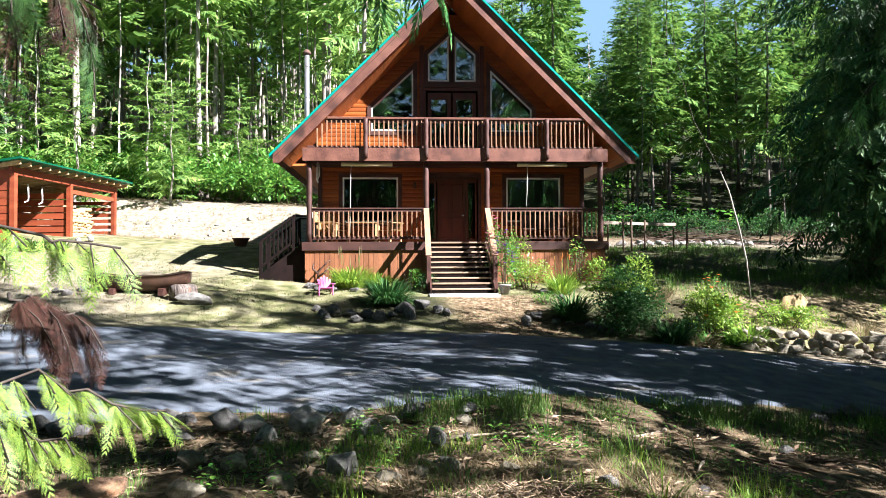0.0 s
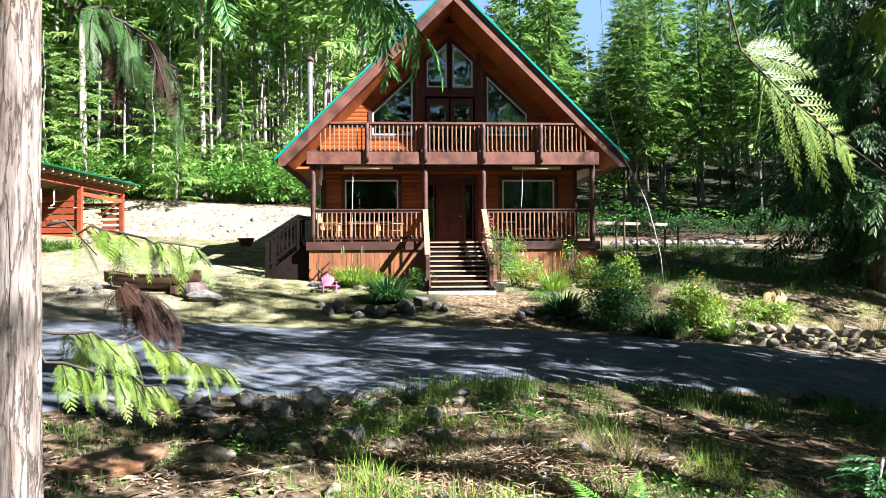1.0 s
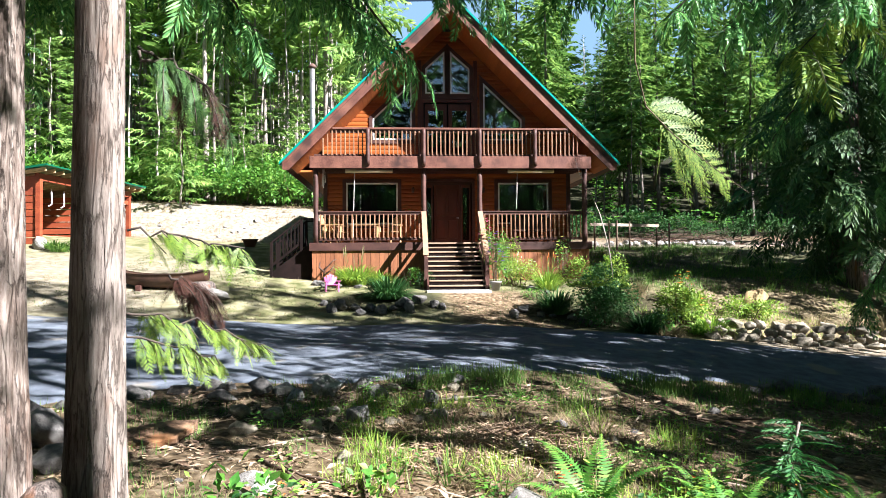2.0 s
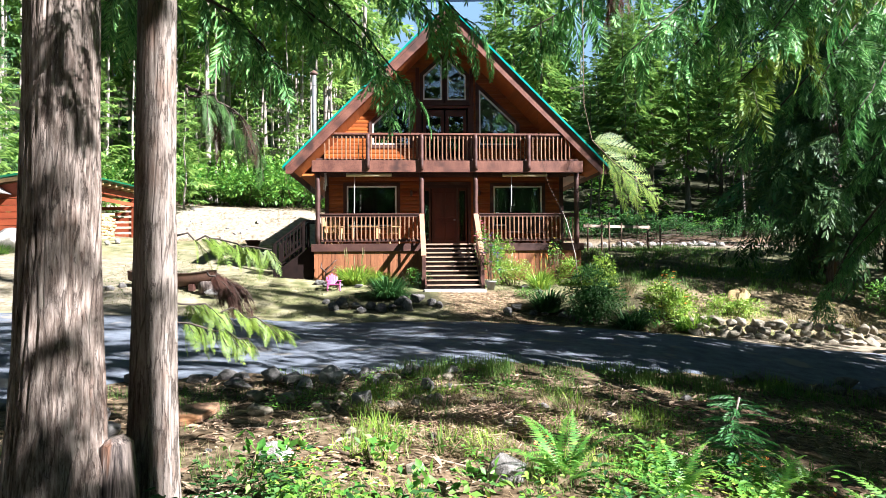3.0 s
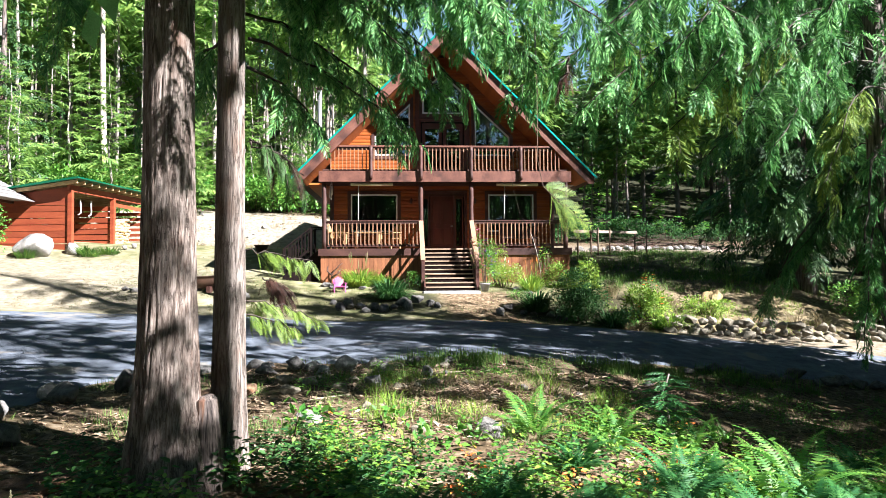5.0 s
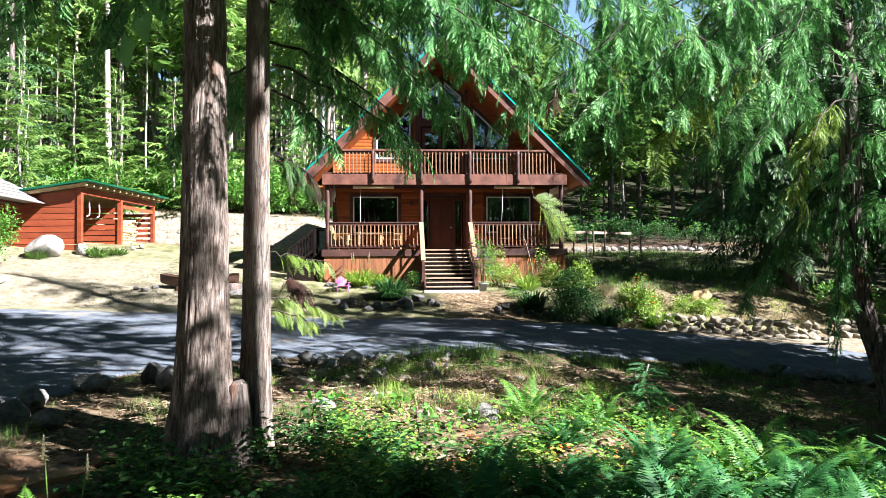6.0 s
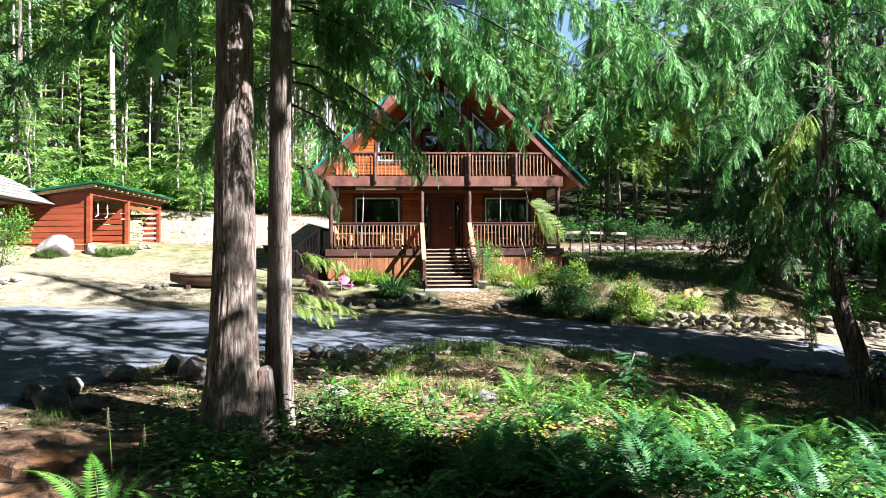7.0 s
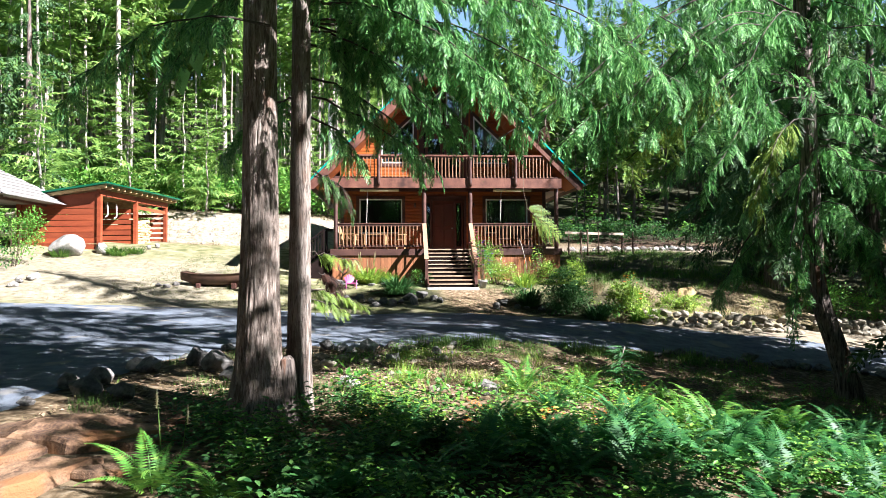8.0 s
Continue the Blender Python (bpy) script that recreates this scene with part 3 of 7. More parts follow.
def build_ground():
    xs = graded(-15, 13, -420, 420, 0.2, 1.1)
    ys = graded(-28, 18, -420, 420, 0.2, 1.1)
    nx, ny = len(xs), len(ys)
    V = np.array([(x, y, height(x, y)) for y in ys for x in xs])
    idx = np.arange(nx * ny).reshape(ny, nx)
    q = np.stack([idx[:-1, :-1], idx[:-1, 1:], idx[1:, 1:], idx[1:, :-1]], -1).reshape(-1, 4)
    T = np.concatenate([q[:, [0, 1, 2]], q[:, [0, 2, 3]]])
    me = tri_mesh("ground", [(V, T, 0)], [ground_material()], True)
    col = me.color_attributes.new("zone", "FLOAT_COLOR", "POINT")
    Z = np.zeros((len(V), 4), np.float32)
    for i, (x, y, z) in enumerate(V):
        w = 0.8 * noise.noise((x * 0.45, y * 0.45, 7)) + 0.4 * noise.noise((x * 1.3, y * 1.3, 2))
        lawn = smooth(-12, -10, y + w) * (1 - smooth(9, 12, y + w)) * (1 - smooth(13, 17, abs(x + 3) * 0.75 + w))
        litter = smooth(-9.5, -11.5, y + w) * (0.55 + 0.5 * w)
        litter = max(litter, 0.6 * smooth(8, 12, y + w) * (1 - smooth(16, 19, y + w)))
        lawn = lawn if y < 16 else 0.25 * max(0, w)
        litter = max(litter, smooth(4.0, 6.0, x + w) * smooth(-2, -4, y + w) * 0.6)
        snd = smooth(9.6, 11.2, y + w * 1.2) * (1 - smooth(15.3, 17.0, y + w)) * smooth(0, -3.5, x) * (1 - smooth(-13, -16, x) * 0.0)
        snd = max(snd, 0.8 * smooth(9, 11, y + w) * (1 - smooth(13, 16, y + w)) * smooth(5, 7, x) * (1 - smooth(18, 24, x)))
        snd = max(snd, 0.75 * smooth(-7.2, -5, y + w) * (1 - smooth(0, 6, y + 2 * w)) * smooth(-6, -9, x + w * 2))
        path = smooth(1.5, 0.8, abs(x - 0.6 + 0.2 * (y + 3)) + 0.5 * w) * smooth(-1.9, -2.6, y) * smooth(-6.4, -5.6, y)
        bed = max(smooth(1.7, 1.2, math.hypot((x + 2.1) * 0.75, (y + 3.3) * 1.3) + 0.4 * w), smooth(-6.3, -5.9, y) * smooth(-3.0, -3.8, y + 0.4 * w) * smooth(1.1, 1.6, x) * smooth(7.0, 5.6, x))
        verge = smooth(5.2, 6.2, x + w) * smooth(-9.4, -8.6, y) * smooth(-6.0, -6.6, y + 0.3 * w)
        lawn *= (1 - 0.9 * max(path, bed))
        # lawn right of the cabin fades to near black: its shade painted in
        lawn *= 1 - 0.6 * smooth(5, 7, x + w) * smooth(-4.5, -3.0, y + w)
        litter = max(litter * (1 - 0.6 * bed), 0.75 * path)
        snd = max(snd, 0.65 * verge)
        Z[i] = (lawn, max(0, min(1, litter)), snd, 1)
    col.data.foreach_set("color", Z.ravel())
    ob = new("ground", me)
    tagged(ob, "sloping forest ground with lawn, dry litter and pale sandy bank", "ground", kind="structure")


def build_road():
    V, T = [], []
    xs = np.concatenate([np.arange(-60, -9, 0.3), np.arange(-9, -4, 0.08), np.arange(-4, 60.01, 0.3)])
    K = 28
    for x in xs:
        a = near_edge(x) + 0.35 * noise.noise((x * 0.7, 1, 0)) + 0.15 * noise.noise((x * 2.3, 5, 0))
        b = far_edge(x) + 0.4 * noise.noise((x * 0.6, 9, 0)) + 0.15 * noise.noise((x * 2.1, 3, 0))
        for k in range(K + 1):
            u = k / K
            y = a + (b - a) * u
            e = min(u, 1 - u) * K
            V.append((x, y, height(x, y) + (0.03 if e >= 1 else -0.06) + 0.012 * noise.noise((x * 3, y * 3, 0))))
    n = K + 1
    for i in range(len(xs) - 1):
        for k in range(K):
            p = i * n + k
            T += [(p, p + n, p + n + 1), (p, p + n + 1, p + 1)]
    me = tri_mesh("road", [(np.array(V), np.array(T), 0)], [gravel_material()], True)
    tagged(new("road", me), "grey crushed gravel drive crossing before the cabin", "road", kind="structure")


build_ground()
build_road()


# ---- the cabin ----
DECK, WALL = 1.49, 1.8
BALUSTER_MESH = {}


def baluster_mesh(h):
    key = round(h, 2)
    if key not in BALUSTER_MESH:
        me = bpy.data.meshes.new("baluster")
        bm = box(-0.019, 0.019, -0.019, 0.019, 0, key, 0.004)
        bm.to_mesh(me)
        bm.free()
        me.materials.append(BALUSTER)
        BALUSTER_MESH[key] = me
    return BALUSTER_MESH[key]


def log_post(name, x, y, z0, z1, r, parent, mat=None):
    pts = [(x + 0.006 * math.sin(k * 2.1 + x), y, z0 + (z1 - z0) * k / 8) for k in range(9)]
    rad = [r * (1 + 0.05 * math.sin(k * 1.7 + x * 3)) for k in range(9)]
    V, T = tube_arrays(pts, rad, 12)
    return part(name, tri_mesh(name, [(V, T, 0)], [mat or TRIM], True), None, parent)


def railing(parent, x0, x1, y, zb, zt, bottom=True, limit=None):
    r = part("railing", box(x0, x1, y - 0.05, y + 0.05, zt - 0.045, zt, 0.008), TRIM, parent, "brown flat-topped wooden rail")
    part("upper_rail", box(x0, x1, y - 0.022, y + 0.022, zt - 0.13, zt - 0.047, 0.005), TRIM, r)
    if bottom:
        part("lower_rail", box(x0, x1, y - 0.024, y + 0.024, zb - 0.1, zb, 0.006), TRIM, r)
    n = int((x1 - x0 - 0.12) / 0.142)
    for i in range(n + 1):
        x = x0 + 0.06 + (x1 - x0 - 0.12) * i / n
        b = new("baluster", baluster_mesh(zt - 0.1 - zb + 0.02))
        b.parent = r
        b.location = (x, y - 0.045, zb - 0.03)
        b.rotation_euler = (random.uniform(-0.01, 0.01), random.uniform(-0.012, 0.012), random.uniform(-0.2, 0.2))
    return r


def board_profile(x0, x1, z0, z1, y, depth):
    """A log-siding board: bulged front face along x."""
    bm = bmesh.new()
    h = z1 - z0
    sec = [(depth, z0), (0.01, z0), (0.001, z0 + 0.2 * h), (-0.003, z0 + 0.5 * h), (0.0, z0 + 0.85 * h), (0.01, z1), (depth, z1)]
    a = [bm.verts.new((x0, y + d, z)) for d, z in sec]
    b = [bm.verts.new((x1, y + d, z)) for d, z in sec]
    bm.faces.new(a[::-1])
    bm.faces.new(b)
    for i in range(len(a)):
        j = (i + 1) % len(a)
        bm.faces.new((a[i], a[j], b[j], b[i]))
    return bm


def inset(points, d):
    """The polygon moved inwards by d."""
    c = Vector((sum(p[0] for p in points) / len(points), sum(p[1] for p in points) / len(points)))
    out = []
    n = len(points)
    for i in range(n):
        p0, p1, p2 = (Vector(points[(i + k) % n]) for k in (-1, 0, 1))
        e1, e2 = (p1 - p0).normalized(), (p2 - p1).normalized()
        n1, n2 = Vector((-e1.y, e1.x)), Vector((-e2.y, e2.x))
        if n1.dot(c - p1) < 0:
            n1 = -n1
        if n2.dot(c - p1) < 0:
            n2 = -n2
        b = (n1 + n2)
        b = b / max(1e-6, b.dot(n1))
        q = p1 + b * d
        out.append((q.x, q.y))
    return out


def ring_prism(outer, inner, y0, y1):
    bm = bmesh.new()
    A = [[bm.verts.new((x, y, z)) for x, z in pts] for y in (y0, y1) for pts in (outer, inner)]
    n = len(outer)
    for i in range(n):
        j = (i + 1) % n
        bm.faces.new((A[0][i], A[0][j], A[1][j], A[1][i]))
        bm.faces.new((A[2][j], A[2][i], A[3][i], A[3][j]))
        bm.faces.new((A[0][j], A[0][i], A[2][i], A[2][j]))
        bm.faces.new((A[1][i], A[1][j], A[3][j], A[3][i]))
    return bm


def window(parent, points, mullions=(), casing=True, label="white vinyl framed window"):
    w = part("window", ring_prism(points, inset(points, 0.05), WALL - 0.035, WALL + 0.05), VINYL, parent, label)
    if casing:
        part("casing", ring_prism(inset(points, -0.13), inset(points, -0.002), WALL - 0.03, WALL + 0.03), TRIM, w, "dark brown wooden casing")
    g = part("pane", prism(inset(points, 0.048), WALL + 0.01, WALL + 0.018), GABLEGLASS if max(z for x, z in points) > 4.5 else GLASS, w, "reflecting window pane")
    g.visible_shadow = False
    for x, z0, z1 in mullions:
        part("mullion", box(x - 0.018, x + 0.018, WALL - 0.02, WALL + 0.04, z0, z1, 0.003), VINYL, w)
    return w


def span_at(points, z):
    """The x interval that a polygon covers at height z."""
    xs = []
    n = len(points)
    for i in range(n):
        (x0, z0), (x1, z1) = points[i], points[(i + 1) % n]
        if (z0 - z) * (z1 - z) < 0:
            xs.append(x0 + (x1 - x0) * (z - z0) / (z1 - z0))
    return (min(xs), max(xs)) if len(xs) >= 2 else None


def build_cabin():
    c = thing("cabin", "red-brown log-sided cabin with a steep teal metal roof, porch and balcony", "house")
    low = [[(s * 1.79, 2.2), (s * 3.6, 2.2), (s * 3.6, 3.67), (s * 1.79, 3.67)] for s in (-1, 1)]
    side = [[(s * 1.28, 5.2), (s * 2.66, 5.2), (s * 2.66, 5.95), (s * 1.28, 7.25)] for s in (-1, 1)]
    peak = [[(s * 0.1, 6.86), (s * 0.79, 6.86), (s * 0.79, 7.76), (s * 0.1, 8.38)] for s in (-1, 1)]
    door = [(-0.85, DECK), (0.85, DECK), (0.85, 3.72), (-0.85, 3.72)]
    updoor = [(-0.86, 4.32), (0.86, 4.32), (0.86, 6.55), (-0.86, 6.55)]
    holes = low + side + peak + [door, updoor]
    wall = part("front_wall", box(-4.4, 4.4, WALL, WALL + 0.16, DECK - 0.3, DECK, 0), SIDING, c)
    pitch, z = 0.14, DECK
    while z < 9.05:
        z1 = min(z + pitch, 9.1)
        half = min(4.4, 9.4 - z1)
        cuts = []
        for h in holes:
            s = [span_at(h, q) for q in (z + 0.02, (z + z1) / 2, z1 - 0.02)]
            s = [k for k in s if k]
            if s:
                cuts.append((min(k[0] for k in s), max(k[1] for k in s)))
        cuts.sort()
        x = -half
        for a, b in cuts + [(half, half)]:
            if a - x > 0.02:
                part("siding_board", board_profile(x, a, z, z1 - 0.003, WALL, 0.16), SIDING, wall)
            x = max(x, b)
        z = z1
    for x in (-4.4, 4.26):
        part("corner_board", box(x, x + 0.14, WALL - 0.05, WALL + 0.1, DECK, 4.2, 0.006), TRIM, wall)
    # closed body behind the front wall
    body = part("side_wall", box(-4.4, -4.25, WALL + 0.16, 9.6, 0.0, 4.75, 0), SIDING, c)
    part("side_wall", box(4.25, 4.4, WALL + 0.16, 9.6, 0.0, 4.75, 0), SIDING, c)
    part("back_wall", prism([(-4.4, 0.2), (4.4, 0.2), (4.4, 4.7), (0, 9.1), (-4.4, 4.7)], 9.6, 9.75), SIDING, c)
    # floors and inner wall are coloured near black for the rooms' shade
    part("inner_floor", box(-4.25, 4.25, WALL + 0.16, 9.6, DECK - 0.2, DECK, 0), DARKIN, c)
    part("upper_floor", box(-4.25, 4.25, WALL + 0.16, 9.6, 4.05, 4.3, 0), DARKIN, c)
    part("inner_wall", prism([(-4.2, DECK), (4.2, DECK), (4.2, 4.8), (0, 9.0), (-4.2, 4.8)], 5.5, 5.6), DARKIN, c, "inner wall coloured near black for an unlit room")
    # windows
    for w in low:
        window(c, w, label="wide white vinyl framed porch window")
    for w in side:
        window(c, w, label="trapezoid white vinyl framed gable window")
    for w in peak:
        window(c, w, label="tall white framed gable window with a sloped head")
    # entrance: door between two dark side lights
    d = part("door", box(-0.5, 0.42, WALL + 0.02, WALL + 0.07, DECK + 0.02, 3.6, 0.006), DOOR, c, "dark red-brown panelled front door")
    for x0, x1 in ((-0.42, -0.08), (0.0, 0.34)):
        for z0, z1 in ((DECK + 0.2, 2.35), (2.5, 3.45)):
            part("door_panel", box(x0, x1, WALL, WALL + 0.03, z0, z1, 0.012), DOOR, d)
    part("door_handle", tri_mesh("door_handle", [(*tube_arrays([(0.36, WALL - 0.03, 2.42), (0.3, WALL - 0.04, 2.42)], [0.016, 0.014], 8), 0), (*tube_arrays([(0.36, WALL + 0.02, 2.42), (0.36, WALL - 0.03, 2.42)], [0.02, 0.02], 8), 0)], [STEEL], True), None, d, "metal lever handle")
    part("threshold", box(-0.85, 0.85, WALL - 0.06, WALL + 0.1, DECK, DECK + 0.04, 0.006), RAILCAP, c)
    part("door_frame", ring_prism(inset(door, -0.1), inset(door, 0.0), WALL - 0.04, WALL + 0.06), TRIM, c)
    for x0, x1 in ((-0.8, -0.55), (0.47, 0.8)):
        s = part("side_light", ring_prism([(x0, DECK + 0.05), (x1, DECK + 0.05), (x1, 3.6), (x0, 3.6)], [(x0 + 0.05, DECK + 0.15), (x1 - 0.05, DECK + 0.15), (x1 - 0.05, 3.5), (x0 + 0.05, 3.5)], WALL, WALL + 0.06), DOOR, c)
        p = part("pane", box(x0 + 0.045, x1 - 0.045, WALL + 0.02, WALL + 0.03, DECK + 0.14, 3.51, 0), GLASS, s)
        p.visible_shadow = False
    for x in (-0.545, 0.455):
        part("door_jamb", box(x - 0.04, x + 0.01, WALL - 0.01, WALL + 0.08, DECK + 0.04, 3.65, 0.004), TRIM, c)
    part("door_head", box(-0.85, 0.85, WALL, WALL + 0.08, 3.6, 3.72, 0.004), TRIM, c)
    # balcony doors
    for s in (-1, 1):
        x0, x1 = (0.03, 0.8) if s > 0 else (-0.8, -0.03)
        ud = part("balcony_door", ring_prism([(x0, 4.35), (x1, 4.35), (x1, 6.48), (x0, 6.48)], [(x0 + 0.12, 4.75), (x1 - 0.12, 4.75), (x1 - 0.12, 6.26), (x0 + 0.12, 6.26)], WALL, WALL + 0.06), DOOR, c, "dark brown glazed balcony door")
        p = part("pane", box(x0 + 0.115, x1 - 0.115, WALL + 0.02, WALL + 0.03, 4.745, 6.265, 0), GABLEGLASS, ud)
        p.visible_shadow = False
    part("balcony_door_frame", ring_prism(inset(updoor, -0.1), inset(updoor, 0.0), WALL - 0.035, WALL + 0.07), DOOR, c)
    part("gable_trim", box(-1.1, 1.1, WALL - 0.045, WALL, 6.66, 6.74, 0.005), TRIM, c)
    for s in (-1, 1):
        part("gable_post", box(s * 1.0 - 0.07, s * 1.0 + 0.07, WALL - 0.05, WALL, 4.32, 8.05, 0.006), DOOR, c)
    # porch deck and skirt
    part("deck", box(-4.62, 4.62, -0.02, WALL, DECK - 0.06, DECK - 0.003, 0), SKIRT, c, "brown stained plank porch deck")
    part("deck_fascia", box(-4.63, -0.93, -0.06, -0.02, 1.24, 1.5, 0.006), TRIM, c)
    part("deck_fascia", box(0.93, 4.63, -0.06, -0.02, 1.24, 1.5, 0.006), TRIM, c)
    part("deck_fascia", box(-4.66, -4.62, -0.06, WALL, 1.24, 1.5, 0.006), TRIM, c)
    part("deck_fascia", box(4.62, 4.66, -0.06, WALL, 1.24, 1.5, 0.006), TRIM, c)
    for x0, x1 in ((-4.58, -0.93), (0.93, 4.58)):
        sk = part("skirt", box(x0, x1, 0.05, 0.1, -0.1, 1.25, 0), DARKIN, c, "vertical brown plank skirting")
        n = int((x1 - x0) / 0.145)
        for i in range(n):
            a = x0 + (x1 - x0) * i / n
            part("plank", box(a + 0.003, a + (x1 - x0) / n - 0.004, 0.0 + random.uniform(0, 0.006), 0.05, -0.1, 1.25, 0.004), SKIRT, sk)
    for s in (-1, 1):
        part("side_skirt", box(s * 4.56 - 0.03, s * 4.56 + 0.03, 0.1, WALL + 2, 0.0, 1.25, 0), SKIRT, c)
    # porch posts and rails
    for x in (-4.45, -0.93, 0.93, 4.45):
        log_post("porch_post", x, 0.06, DECK - 0.02, 3.95, 0.085, c)
    railing(c, -4.36, -1.02, 0.04, 1.67, 2.53)
    railing(c, 1.02, 4.36, 0.04, 1.67, 2.53)
    for s in (-1, 1):
        part("side_railing", box(s * 4.5 - 0.04, s * 4.5 + 0.04, 0.15, WALL if s > 0 else 0.28, 2.48, 2.53, 0.006), TRIM, c)
    # balcony
    part("balcony_floor", box(-4.6, 4.6, -0.1, WALL, 4.06, 4.28, 0), TRIM, c, "brown boarded balcony floor")
    part("balcony_beam", box(-4.63, 4.63, -0.15, -0.1, 3.92, 4.32, 0.008), RAKE, c, "wide brown balcony fascia board")
    for y in np.arange(0.15, WALL, 0.3):
        part("porch_joist", box(-4.5, 4.5, y - 0.02, y + 0.02, 3.98, 4.06, 0), TRIM, c)
    br = part("balcony_railing", box(-3.9, 3.9, -0.09, 0.06, 5.2, 5.27, 0.008), RAKE, c, "wide flat-topped balcony rail")
    part("upper_rail", box(-3.98, 3.98, -0.03, 0.01, 5.1, 5.2, 0.005), TRIM, br)
    for i in range(60):
        x = -4.2 + 8.4 * i / 59
        top = min(5.16, 9.12 - abs(x))
        b = new("baluster", baluster_mesh(top - 4.36))
        b.parent = br
        b.location = (x, -0.055, 4.36)
        b.rotation_euler = (0, random.uniform(-0.012, 0.012), random.uniform(-0.2, 0.2))
    part("lower_rail", box(-4.5, 4.5, -0.035, 0.02, 4.34, 4.4, 0.005), TRIM, br)
    for x in (-2.745, -0.93, 0.91, 2.745):
        log_post("balcony_post", x, -0.19, 4.0 + random.uniform(0, 0.03), 5.2, 0.07, br)
    # roof
    for s in (-1, 1):
        part("roof", prism([(0, 9.4), (0, 9.61), (s * 5.5, 4.11), (s * 5.5, 3.95), (s * 5.3, 4.1)], -0.04, 10.3), TRIM, c, "roof slope")
        part("metal_roofing", prism([(0, 9.625), (0, 9.71), (s * 5.6, 4.11), (s * 5.6, 4.025)], -0.2, 10.4), TEAL, c, "teal green metal roofing")
        part("rake_board", prism([(0, 9.17), (0, 9.62), (s * 5.5, 4.12), (s * 5.5, 3.87), (s * 5.3, 3.87)], -0.12, -0.055), RAKE, c, "broad red-brown rake board")
        part("rake_trim", prism([(0, 9.5), (0, 9.622), (s * 5.5, 4.122), (s * 5.5, 4.0)], -0.15, -0.118), RAKE, c)
        for i in range(9):
            y = 0.3 + i * 1.2
            part("roof_rib", beam((0, y, 9.73), (s * 5.58, y, 4.15), 0.03, 0.03), TEAL, c)
        sf = part("soffit", beam((s * 0.02, WALL / 2 - 0.05, 9.36), (s * 5.3, WALL / 2 - 0.05, 4.08), WALL + 0.02, 0.05), SOFFIT, c, "orange stained tongue and groove soffit")
        for i in range(36):
            d0 = 0.06 + i * 0.146
            d1 = d0 + 0.14
            part("soffit_plank", prism([(s * d0, 9.33 - d0), (s * d1, 9.33 - d1), (s * (d1 - 0.012), 9.305 - d1 + 0.0), (s * (d0 - 0.012) if i else s * d0, 9.305 - d0)], -0.055, WALL + 0.05), SOFFIT, sf)
        part("eave_soffit", box(min(s * 4.4, s * 5.3), max(s * 4.4, s * 5.3), WALL, 10.2, 4.05, 4.12, 0), SOFFIT, c)
    # steps
    n, run = 10, 0.212
    for i in range(1, n):
        z, y = DECK - i * DECK / n, -0.06 - i * run
        part("tread", box(-0.86, 0.86, y, y + run + 0.05, z - 0.045, z, 0.008), TREAD, c, "worn pale wooden tread")
    for i in range(n):
        z, y = DECK - i * DECK / n, -0.06 - i * run
        part("riser", box(-0.83, 0.83, y + 0.03, y + 0.05, z - DECK / n, z - 0.047, 0), TRIMDARK, c)
    part("tread", box(-0.93, 0.93, -0.09, 0.1, DECK - 0.05, DECK, 0.008), TREAD, c)
    for s in (-1, 1):
        part("stringer", beam((s * 0.88, -0.03, DECK - 0.2), (s * 0.88, -2.05, 0.02), 0.045, 0.3), TRIM, c)
        part("stair_rail", beam((s * 0.93, -0.02, 2.5), (s * 0.93, -1.75, 1.05), 0.16, 0.045), RAILCAP, c, "sloping pale brown stair rail cap")
        part("stair_under_rail", beam((s * 0.93, -0.02, 2.42), (s * 0.93, -1.75, 0.97), 0.04, 0.1), TRIM, c)
        part("stair_low_rail", beam((s * 0.93, -0.05, 1.72), (s * 0.93, -1.72, 0.3), 0.04, 0.1), TRIM, c)
        part("newel_post", box(s * 0.93 - 0.06, s * 0.93 + 0.06, -1.78, -1.66, -0.15, 1.02, 0.008), TRIM, c)
        for k in range(1, 8):
            y = -0.05 - k * 0.21
            b = new("stair_baluster", baluster_mesh(0.72))
            b.parent = c
            b.location = (s * 0.93, y, 2.42 + (y + 0.02) * 0.838 - 0.74)
    # side stair down from the porch, its shade put into near-black wood
    for i in range(5):
        part("side_tread", box(-4.62 - 0.26 * (i + 1), -4.62 - 0.26 * i + 0.03, 0.3, 1.4, DECK - 0.19 * (i + 1) - 0.05, DECK - 0.19 * (i + 1), 0.006), TRIMDARK, c)
        part("side_riser", box(-4.62 - 0.26 * i - 0.02, -4.62 - 0.26 * i, 0.3, 1.4, DECK - 0.19 * (i + 1), DECK - 0.19 * i - 0.05, 0), TRIMDARK, c)
    for y in (0.27, 1.43):
        part("side_stringer", prism([(-4.64, 0.2), (-4.64, DECK), (-5.95, DECK - 0.95), (-5.95, 0.2)], y - 0.03, y + 0.03), TRIMDARK, c)
        sr = part("side_stair_rail", beam((-4.55, y, 2.3), (-4.95, y, 2.3), 0.09, 0.05), TRIMDARK, c)
        part("slope_rail", beam((-4.92, y, 2.31), (-5.93, y, 1.52), 0.09, 0.05), TRIMDARK, sr)
        part("slope_low_rail", beam((-4.92, y, 1.55), (-5.93, y, 0.76), 0.05, 0.08), TRIMDARK, sr)
        for x, z in ((-4.95, 1.3), (-5.93, 0.4)):
            part("newel", box(x - 0.045, x + 0.045, y - 0.045, y + 0.045, z - 0.1, 2.28 if x > -5 else 1.5, 0.005), TRIMDARK, sr)
        for k in range(8):
            x = -5.05 - k * 0.12
